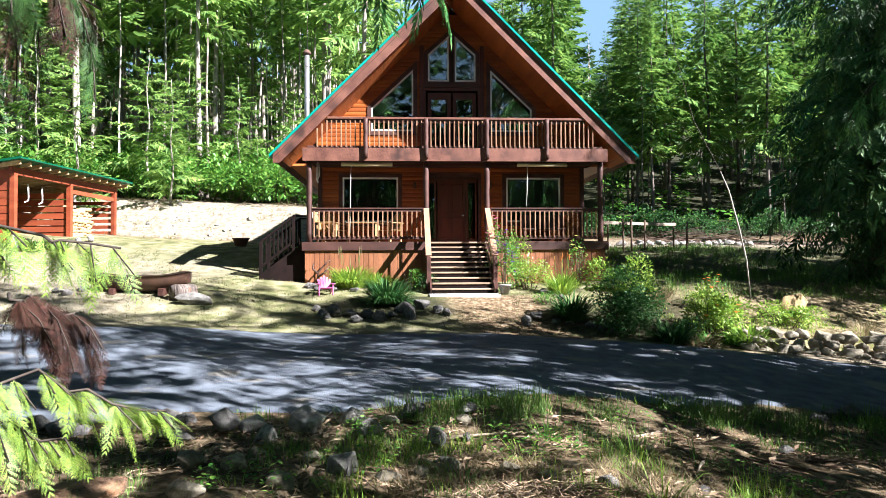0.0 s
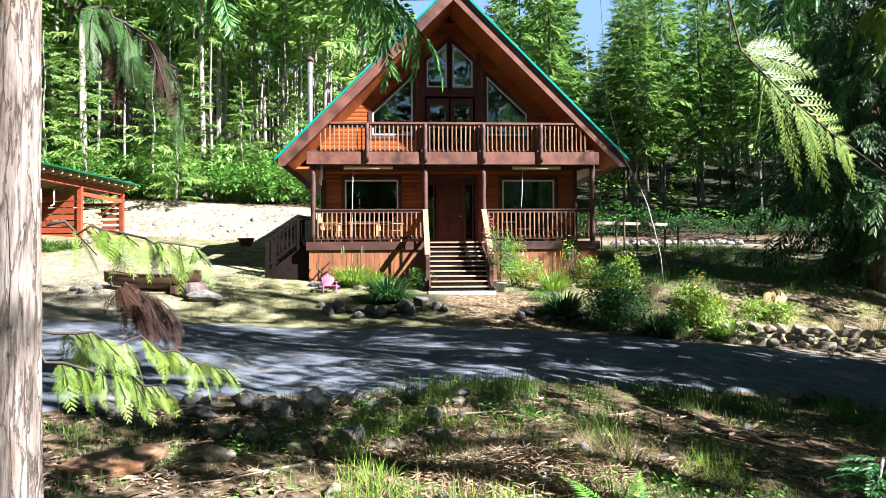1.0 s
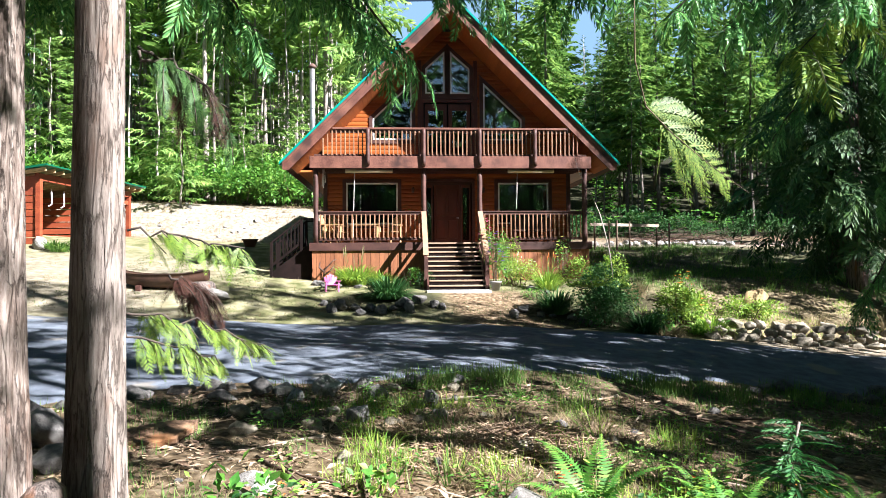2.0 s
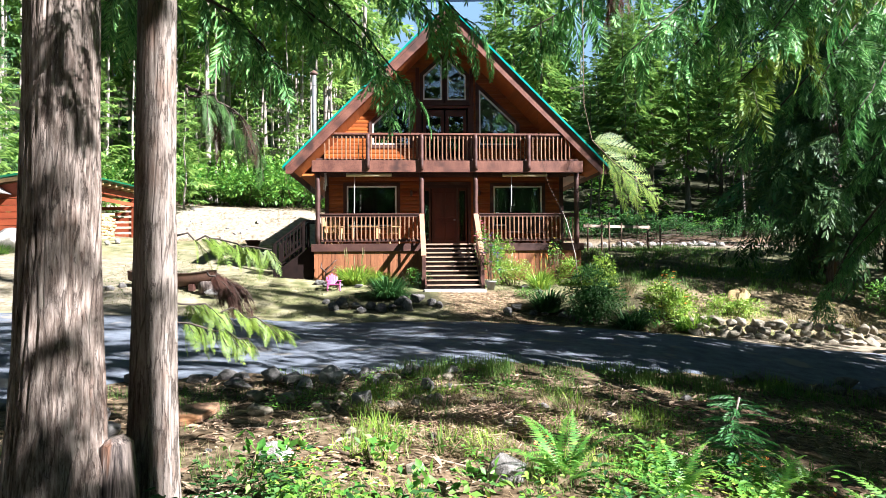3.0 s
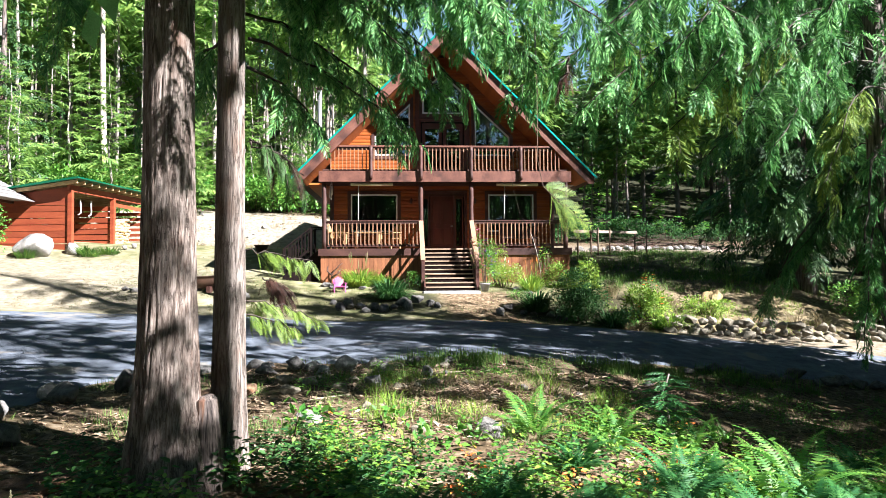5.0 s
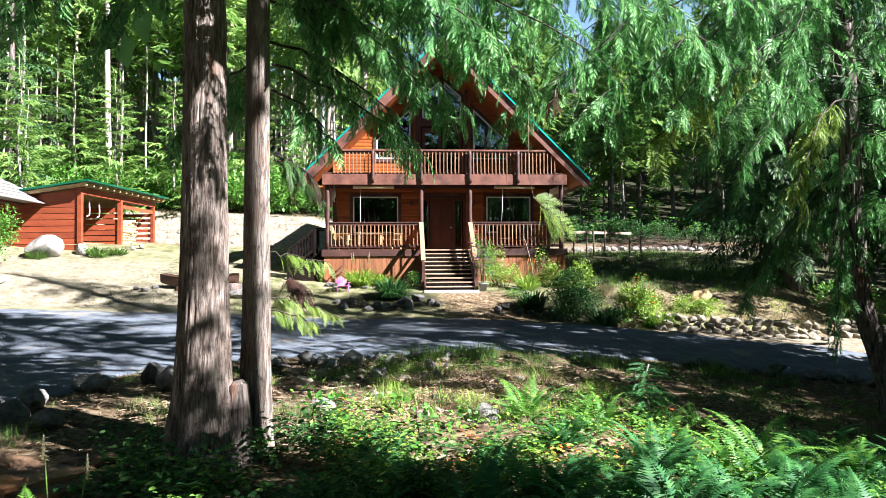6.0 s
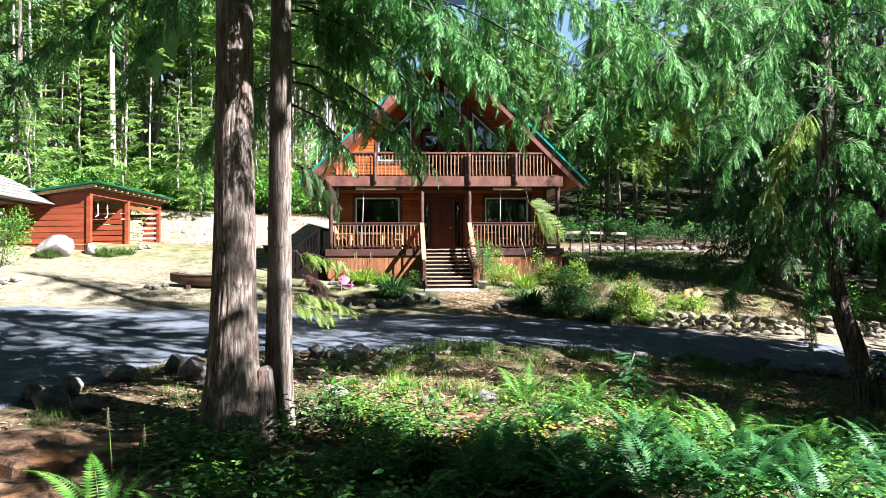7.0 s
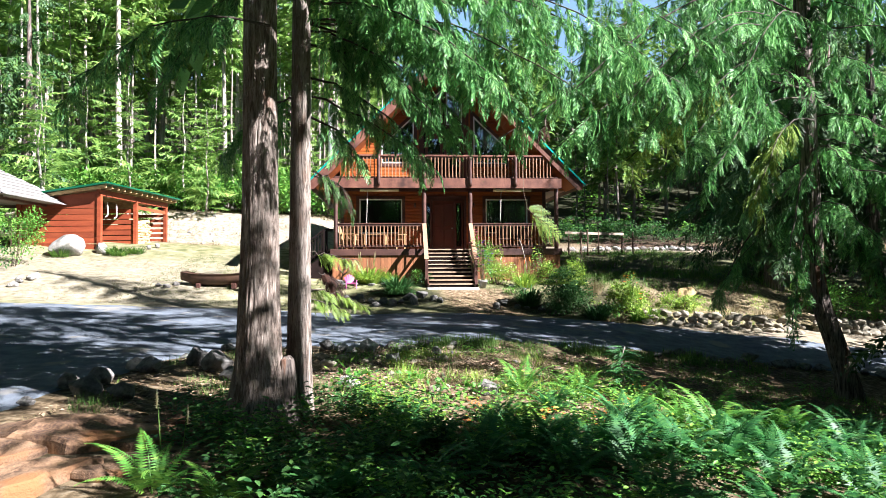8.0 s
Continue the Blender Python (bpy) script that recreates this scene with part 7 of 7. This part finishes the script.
for i in range(12):
    stone((-16.5 + rs.uniform(0, 2.2), -3.6 + rs.uniform(-0.5, 0.5)), rs.uniform(0.25, 0.5), "pale stone in a tumbled low wall", "stones by the shelter", PALES)
for x, y, s in ((-9.9, -3.4, 0.4), (-10.2, -3.2, 0.3), (-9.7, -3.0, 0.3)):
    stone((x, y), s, "grey stone beside the log trough", "stones on the lawn")
lg = stone((-6.75, -3.6), 0.62, "smooth long grey boulder on the lawn", "stones on the lawn", PALES[:1], 0.1)
lg.scale, lg.rotation_euler = (0.95, 0.5, 0.5), (0, 0.15, 0.1)


# ---- things on the lawn ----
def half_log_trough():
    t = thing("log_trough", "dark hollowed half-log trough with upswept ends", "planter", (-8.3, -2.9, height(-8.3, -2.9)))
    N, S = 22, 12
    V, T = [], []
    for layer, k in ((0, 1.0), (1, 0.86)):
        for i in range(N + 1):
            u = 2 * i / N - 1
            w = 0.34 * (1 - abs(u) ** 3 * 0.75) * k
            lift = 0.18 * abs(u) ** 3
            for j in range(S + 1):
                a = math.pi * j / S
                V.append((u * 1.25 * (k if layer else 1), math.cos(a) * w, 0.42 + lift * 0.6 - math.sin(a) * (0.38 - 0.1 * abs(u) ** 2) * k + (0.02 if layer else 0)))
    n = (N + 1) * (S + 1)
    for L in (0, 1):
        for i in range(N):
            for j in range(S):
                p = L * n + i * (S + 1) + j
                T += [(p, p + 1, p + S + 2), (p, p + S + 2, p + S + 1)]
    for i in range(N):
        for j in (0, S):
            p = i * (S + 1) + j
            T += [(p, p + S + 1, p + n + S + 1), (p, p + n + S + 1, p + n)]
    for i in (0, N):
        for j in range(S):
            p = i * (S + 1) + j
            T += [(p, p + 1, p + n + 1), (p, p + n + 1, p + n)]
    part("hull", tri_mesh("hull", [(np.array(V), np.array(T), 0)], [LOG], True), None, t)
    for x in (-0.6, 0.6):
        part("bearer", box(x - 0.07, x + 0.07, -0.3, 0.3, -0.08, 0.12, 0.01), TRIM, t)


half_log_trough()
lo = thing("log_round", "short dark cut log lying by the trough", "log", (-7.15, -3.15, height(-7.15, -3.15) + 0.17))
part("log_body", tri_mesh("log_body", [(*tube_arrays([(-0.12, -0.3, 0), (0.12, 0.3, 0)], [0.19, 0.18], 14, 0.06), 0)], [BARK], True), None, lo)


def lathe(profile_pts, sides=20):
    V, T = [], []
    for r, z in profile_pts:
        for k in range(sides):
            a = 2 * math.pi * k / sides
            V.append((r * math.cos(a), r * math.sin(a), z))
    for i in range(len(profile_pts) - 1):
        for k in range(sides):
            a, b = i * sides + k, i * sides + (k + 1) % sides
            T += [(a, b, b + sides), (a, b + sides, a + sides)]
    return np.array(V), np.array(T)


def pot(name, label, at, r, h, mat, z=None):
    x, y = at
    t = thing(name, label, "planter", (x, y, (height(x, y) if z is None else z) - 0.01))
    part("bowl", tri_mesh("bowl", [(*lathe([(0.001, 0), (r * 0.6, 0), (r * 0.95, h * 0.85), (r * 1.05, h * 0.86), (r * 1.05, h), (r * 0.93, h), (r * 0.85, h * 0.7), (0.001, h * 0.7)]), 0)], [mat], True), None, t)
    part("soil", tri_mesh("soil", [(*lathe([(r * 0.86, h * 0.76), (r * 0.4, h * 0.8), (0.001, h * 0.82)]), 0)], [DARKIN], True), None, t)
    return t


pot("planter_bowl", "terracotta planter bowl standing on the lawn", (-7.9, 6.2), 0.32, 0.34, TERRA)
pot("planter_pot", "square-shouldered grey glazed pot beside the steps", (1.15, -2.05), 0.17, 0.28, GREYPOT)


def adirondack():
    x, y = -3.75, -2.0
    t = thing("garden_chair", "small pink plastic adirondack chair on the lawn", "chair", (x, y, height(x, y) - 0.01))
    t.rotation_euler, t.scale = (0, 0, 0.25), (0.85, 0.85, 0.85)
    for i in range(5):
        a = -0.16 + 0.08 * i
        top = 0.62 - 0.09 * abs(i - 2) ** 1.3 * 0.5
        part("back_slat", beam((a * 0.85, 0.1, 0.2), (a * 1.15, 0.26, top), 0.068, 0.016, up=(0, 1, 0)), PINK, t)
    for i in range(4):
        part("seat_slat", beam((-0.2, -0.2 + i * 0.09, 0.25 - i * 0.015), (0.2, -0.2 + i * 0.09, 0.25 - i * 0.015), 0.08, 0.016), PINK, t)
    for s in (-1, 1):
        part("front_leg", box(s * 0.22 - 0.02, s * 0.22 + 0.02, -0.24, -0.16, 0, 0.36, 0.006), PINK, t)
        part("rear_leg", beam((s * 0.2, -0.16, 0.24), (s * 0.2, 0.32, 0.02), 0.03, 0.06), PINK, t)
        part("armrest", box(s * 0.24 - 0.05, s * 0.24 + 0.05, -0.28, 0.22, 0.36, 0.38, 0.006), PINK, t)


adirondack()
sl = thing("door_slab", "pale concrete landing slab before the steps", "slab", (0, -2.25, 0))
zs = height(0.0, -2.3)
part("slab", box(-0.95, 0.95, -0.3, 0.28, zs - 0.1, zs + 0.05, 0.015), CONCRETE, sl)

# stump and dead wood by the cedars
st = thing("stump", "weathered grey broken stump between two cedars", "stump")
z0 = height(-3.42, -18.95)
part("stump_body", tri_mesh("stump_body", [(*tube_arrays([(-3.42, -18.95, z0 - 0.2), (-3.43, -18.95, z0 + 0.2), (-3.44, -18.95, z0 + 0.55), (-3.45, -18.95, z0 + 0.78), (-3.46, -18.95, z0 + 0.82)], [0.16, 0.13, 0.115, 0.1, 0.06], 16, 0.08, 4), 0)], [BARK], True), None, st)
for i in range(26):
    x, y = rs.uniform(-3.5, 5), rs.uniform(-18.5, -12.8)
    if y > near_edge(x) - 0.3:
        continue
    a, l = rs.uniform(0, 6.28), rs.uniform(0.3, 1.1)
    tw = thing("fallen_stick", "dry fallen stick lying in the litter", "stick", group="fallen sticks")
    pts = [(x + math.cos(a) * l * u, y + math.sin(a) * l * u, height(x + math.cos(a) * l * u, y + math.sin(a) * l * u) + 0.02) for u in (0, 0.35, 0.7, 1)]
    part("stick", tri_mesh("stick", [(*tube_arrays(pts, [0.018, 0.016, 0.012, 0.006], 5, 0.15, i), 0)], [TWIG if i % 2 else PLANK], True), None, tw)
# loose bark chips and needles all over the near bank
fr = []
while len(fr) < 10500:
    x, y = rs.uniform(-6.6, 4.2), rs.uniform(-19.2, -12.6)
    if y > near_edge(x) - 0.25 or clump(x, y, 0.9, 51) + 0.5 * clump(x, y, 3.0, 52) < -0.12:
        continue
    l = rs.uniform(0.025, 0.1) if rs.random() < 0.85 else rs.uniform(0.1, 0.2)
    a = rs.uniform(0, 6.28)
    fr.append(((x, y, height(x, y) + rs.uniform(0.004, 0.03)), *axes((math.cos(a), math.sin(a), rs.uniform(-0.25, 0.35)), l, l * rs.uniform(0.25, 0.7), rs.uniform(-0.5, 0.5), l)))
V, T = placed(LEAF_TEMPLATE, fr)
tagged(new("bark_litter", tri_mesh("bark_litter", [(V, T, 0)], [CHIP])), "dry brown bark chips and fallen leaves on the bank", "litter", kind="stuff")
for k, (x, y, h, n) in enumerate(((-2.75, -14.3, 0.3, 60), (-1.95, -14.5, 0.32, 40), (-1.2, -15.3, 0.4, 70), (-0.55, -14.5, 0.36, 60), (-0.2, -13.8, 0.4, 80), (0.5, -14.4, 0.4, 80), (-2.3, -13.2, 0.35, 40), (-1.4, -12.8, 0.5, 30), (-0.3, -12.9, 0.42, 60),
                                  (0.3, -15.6, 0.5, 90), (-0.1, -16.6, 0.42, 70), (-1.9, -16.2, 0.42, 80), (-1.3, -16.8, 0.4, 80), (-3.0, -15.0, 0.3, 40), (1.2, -14.2, 0.4, 60), (-0.9, -17.0, 0.35, 60))):
    blade_clump("grass_tuft", "loose tuft of bright green grass in litter", (x, y), 0.3, h * 0.8, n // 2, LILY if k % 2 else GRASS, 360 + k, 0.009, 1.15, "grass", "grass tufts")
for k, (x, y, r, h, n) in enumerate(((-2.9, -17.9, 0.22, 0.42, 42), (-2.6, -17.5, 0.2, 0.3, 34), (-1.9, -17.3, 0.25, 0.3, 46), (-3.2, -18.9, 0.2, 0.25, 30), (-1.6, -18.4, 0.3, 0.35, 60), (-1.1, -18.0, 0.25, 0.3, 50))):
    shrub("broadleaf_weed", "young broad-leaved plant with large light leaves", (x, y), r, r, h, n, 0.1, LEAF, 380 + k, "weed", "broadleaf weeds", stems=1)
# root mound of dry litter
rm = thing("litter_mound", "heap of dry brown bark litter", "litter", kind="stuff")
pieces = []
for i in range(1700):
    x, y = -0.6 + rs.gauss(0, 0.6), -16.0 + rs.gauss(0, 0.4)
    a = rs.uniform(0, 6.28)
    l = rs.uniform(0.05, 0.17)
    z = height(x, y) + 0.16 * math.exp(-((x + 0.6) ** 2 + (y + 16) ** 2) / 0.4) * rs.random() + 0.012
    pieces.append((*tube_arrays([(x, y, z), (x + math.cos(a) * l, y + math.sin(a) * l, z + rs.uniform(-0.03, 0.05))], [0.007, 0.004], 3), 0))
part("litter", tri_mesh("litter", pieces, [CHIP]), None, rm)

# fence and brush pile beyond the cabin
fe = thing("rail_fence", "single-rail fence of thin posts with a pale top rail", "fence")
for x, y in ((6.5, 6.0), (7.15, 6.1), (7.5, 6.15), (8.1, 6.3), (9.4, 6.6), (10.0, 6.7)):
    z = height(x, y)
    part("post", tri_mesh("post", [(*tube_arrays([(x, y, z - 0.2), (x, y, 2.5 + 0.1 * rs.random())], [0.04, 0.035], 8), 0)], [TWIG], True), None, fe)
part("rail", beam((6.3, 5.95, 2.42), (9.5, 6.6, 2.38), 0.05, 0.12), PLANK, fe)
bp_ = thing("brush_pile", "long heap of reddish cut branches at the wood's edge", "brush", kind="stuff")
pieces = []
for i in range(110):
    x, y = rs.uniform(10.2, 16.5), 12.6 + rs.gauss(0, 0.6)
    a, l = rs.uniform(-0.6, 0.6) + (3.14 if rs.random() < 0.5 else 0), rs.uniform(0.5, 1.8)
    z = height(x, y) + abs(rs.gauss(0, 0.28))
    pieces.append((*tube_arrays([(x, y, z), (x + math.cos(a) * l, y + math.sin(a) * l * 0.5, z + rs.uniform(-0.2, 0.3))], [0.02, 0.008], 3), 0))
part("branches", tri_mesh("branches", pieces, [LOG]), None, bp_)
for i in range(34):
    stone((rs.uniform(7.5, 15.5), 11.9 + rs.gauss(0, 0.4)), rs.uniform(0.25, 0.6), "pale rubble stone heaped at the wood's edge", "rubble at the wood's edge", PALES, 0.1)


# ---- shelter beside the shed ----
def build_shelter():
    cx, cy, g = -20.0, 2.2, 1.25
    s = thing("shelter", "open log shelter with a grey shake hip roof", "shelter")
    for x in (-2.5, 2.5):
        for y in (-2.3, 2.3):
            log_post("post", cx + x, cy + y, g - 0.6, 3.6, 0.2, s, LOG)
    for y in (-2.3, 2.3):
        part("plate", beam((cx - 2.9, cy + y, 3.6), (cx + 2.9, cy + y, 3.6), 0.18, 0.2), LOG, s)
    for x in (-2.5, 2.5):
        part("plate", beam((cx + x, cy - 2.7, 3.62), (cx + x, cy + 2.7, 3.62), 0.18, 0.2), LOG, s)
    bm = bmesh.new()
    base = [bm.verts.new((cx + x, cy + y, 3.62)) for x, y in ((-3.3, -3.1), (3.3, -3.1), (3.3, 3.1), (-3.3, 3.1))]
    top = [bm.verts.new((cx + x, cy, 5.3)) for x in (-0.6, 0.6)]
    bm.faces.new(base[::-1])
    for f in ((base[0], base[1], top[1], top[0]), (base[1], base[2], top[1]), (base[2], base[3], top[0], top[1]), (base[3], base[0], top[0])):
        bm.faces.new(f)
    rf_ = part("roof", bm, SHINGLE, s, "grey weathered shake roof")
    n = 9
    for i in range(n):
        u0, u1 = i / n, (i + 1) / n + 0.02
        for sgn, (ax, ay, bx, by) in ((0, (-3.3, -3.1, 3.3, -3.1)), (1, (3.3, -3.1, 3.3, 3.1))):
            tx0, tx1 = (-0.6, 0.6) if sgn == 0 else (0.6, 0.6)
            a0 = Vector((cx + ax, cy + ay, 3.62)).lerp(Vector((cx + tx0, cy, 5.3)), u0)
            b0 = Vector((cx + bx, cy + by, 3.62)).lerp(Vector((cx + tx1, cy, 5.3)), u0)
            out = Vector((0, -1, 2)).normalized() if sgn == 0 else Vector((1, 0, 2)).normalized()
            part("shake_course", beam(a0 + out * 0.05, b0 + out * 0.05, 0.38, 0.03, up=out), SHINGLE, rf_)


build_shelter()


# ---- porch things ----
for x0, x1 in ((-3.5, -1.95), (1.9, 3.45)):
    b = thing("bamboo_blind", "bamboo blind rolled up under the porch beam, cord hanging", "blind", group="porch blinds")
    part("roll", tri_mesh("roll", [(*tube_arrays([(x0, 0.2, 3.87), (x1, 0.2, 3.87)], [0.06, 0.06], 10, 0.04), 0)], [BAMBOO], True), None, b)
    xc = x0 + 0.3
    V, T = tube_arrays([(xc, 0.12, 3.85), (xc - 0.02, 0.12, 3.0), (xc - 0.05, 0.1, 2.58 if x0 > 0 else 1.4)], [0.009, 0.009, 0.009], 5)
    part("cord", tri_mesh("cord", [(V, T, 0)], [CORD], True), None, b, "white pull cord")


def porch_chair(at, turn):
    t = thing("porch_chair", "pale wooden armchair on the porch", "chair", (*at, DECK), "porch chairs")
    t.rotation_euler = (0, 0, turn)
    for i in range(6):
        part("back_slat", beam((-0.22 + i * 0.088, 0.22, 0.36), (-0.22 + i * 0.088, 0.36, 0.98 - 0.03 * abs(i - 2.5)), 0.07, 0.018, up=(0, 1, 0)), CHAIRWOOD, t)
    for i in range(5):
        part("seat_slat", box(-0.26, 0.26, -0.26 + i * 0.1, -0.17 + i * 0.1, 0.4, 0.42, 0.004), CHAIRWOOD, t)
    for s in (-1, 1):
        part("front_leg", box(s * 0.27 - 0.025, s * 0.27 + 0.025, -0.27, -0.22, 0, 0.62, 0.005), CHAIRWOOD, t)
        part("rear_leg", box(s * 0.27 - 0.025, s * 0.27 + 0.025, 0.2, 0.25, 0, 0.66, 0.005), CHAIRWOOD, t)
        part("armrest", box(s * 0.28 - 0.05, s * 0.28 + 0.05, -0.32, 0.3, 0.62, 0.645, 0.006), CHAIRWOOD, t)


porch_chair((-3.75, 1.1), 0.9)
porch_chair((-2.05, 1.1), -0.9)
porch_chair((-4.0, 0.75), 1.4)
tb_ = thing("porch_table", "low pale wooden table with slatted top between chairs", "table", (-2.9, 0.95, DECK))
for i in range(5):
    part("top_slat", box(-0.5, 0.5, -0.27 + i * 0.11, -0.17 + i * 0.11, 0.62, 0.645, 0.004), CHAIRWOOD, tb_)
for sx in (-1, 1):
    for sy in (-1, 1):
        part("leg", box(sx * 0.42 - 0.03, sx * 0.42 + 0.03, sy * 0.22 - 0.03, sy * 0.22 + 0.03, 0, 0.62, 0.005), CHAIRWOOD, tb_)
    part("apron", box(sx * 0.42 - 0.015, sx * 0.42 + 0.015, -0.2, 0.2, 0.53, 0.62, 0.003), CHAIRWOOD, tb_)
bench = thing("porch_bench", "dark wooden bench beneath the porch window", "bench", (2.9, 1.3, DECK))
part("seat", box(-0.7, 0.7, -0.25, 0.25, 0.42, 0.47, 0.008), TRIM, bench)
part("backrest", box(-0.7, 0.7, 0.22, 0.26, 0.5, 0.92, 0.008), TRIM, bench)
for sx in (-1, 1):
    part("leg", box(sx * 0.62 - 0.04, sx * 0.62 + 0.04, -0.22, 0.22, 0, 0.42, 0.006), TRIM, bench)
for x in (-1.25, 1.25):
    w = thing("wall_lamp", "small dark porch wall lamp", "lamp", (x, WALL - 0.02, 3.4), "porch lamps")
    part("back_plate", box(-0.05, 0.05, -0.02, 0.0, -0.08, 0.08, 0.006), IRON, w)
    part("lantern", tri_mesh("lantern", [(*lathe([(0.001, -0.1), (0.045, -0.09), (0.055, 0.06), (0.02, 0.11), (0.001, 0.12)], 8), 0)], [IRON]), None, w).location = (0, -0.08, 0)
ch_ = thing("wind_chime", "white shell wind chime hung from the porch beam", "chime", (-4.22, 0.3, 3.95))
for k in range(4):
    V, T = tube_arrays([(0.03 * math.cos(k * 1.57), 0.03 * math.sin(k * 1.57), 0), (0.05 * math.cos(k * 1.57), 0.05 * math.sin(k * 1.57), -0.45 - 0.06 * k)], [0.004, 0.018], 6)
    part("tube", tri_mesh("tube", [(V, T, 0)], [VINYL], True), None, ch_)
dw = thing("driftwood", "curved driftwood branch leaning on the skirting", "driftwood", (-4.2, -0.2, 0.25))
for k, pts in enumerate(([(0, 0, 0), (0.05, 0, 0.35), (0.3, 0.05, 0.65), (0.42, 0.1, 0.72)], [(0.03, 0, 0.2), (0.25, 0, 0.35), (0.35, 0.05, 0.5)], [(0.05, 0, 0.3), (-0.12, 0, 0.45), (-0.1, 0.05, 0.62)])):
    part("branch", tri_mesh("branch", [(*tube_arrays(pts, [0.035 - 0.008 * i for i in range(len(pts))], 6, 0.1, k), 0)], [LOG], True), None, dw)
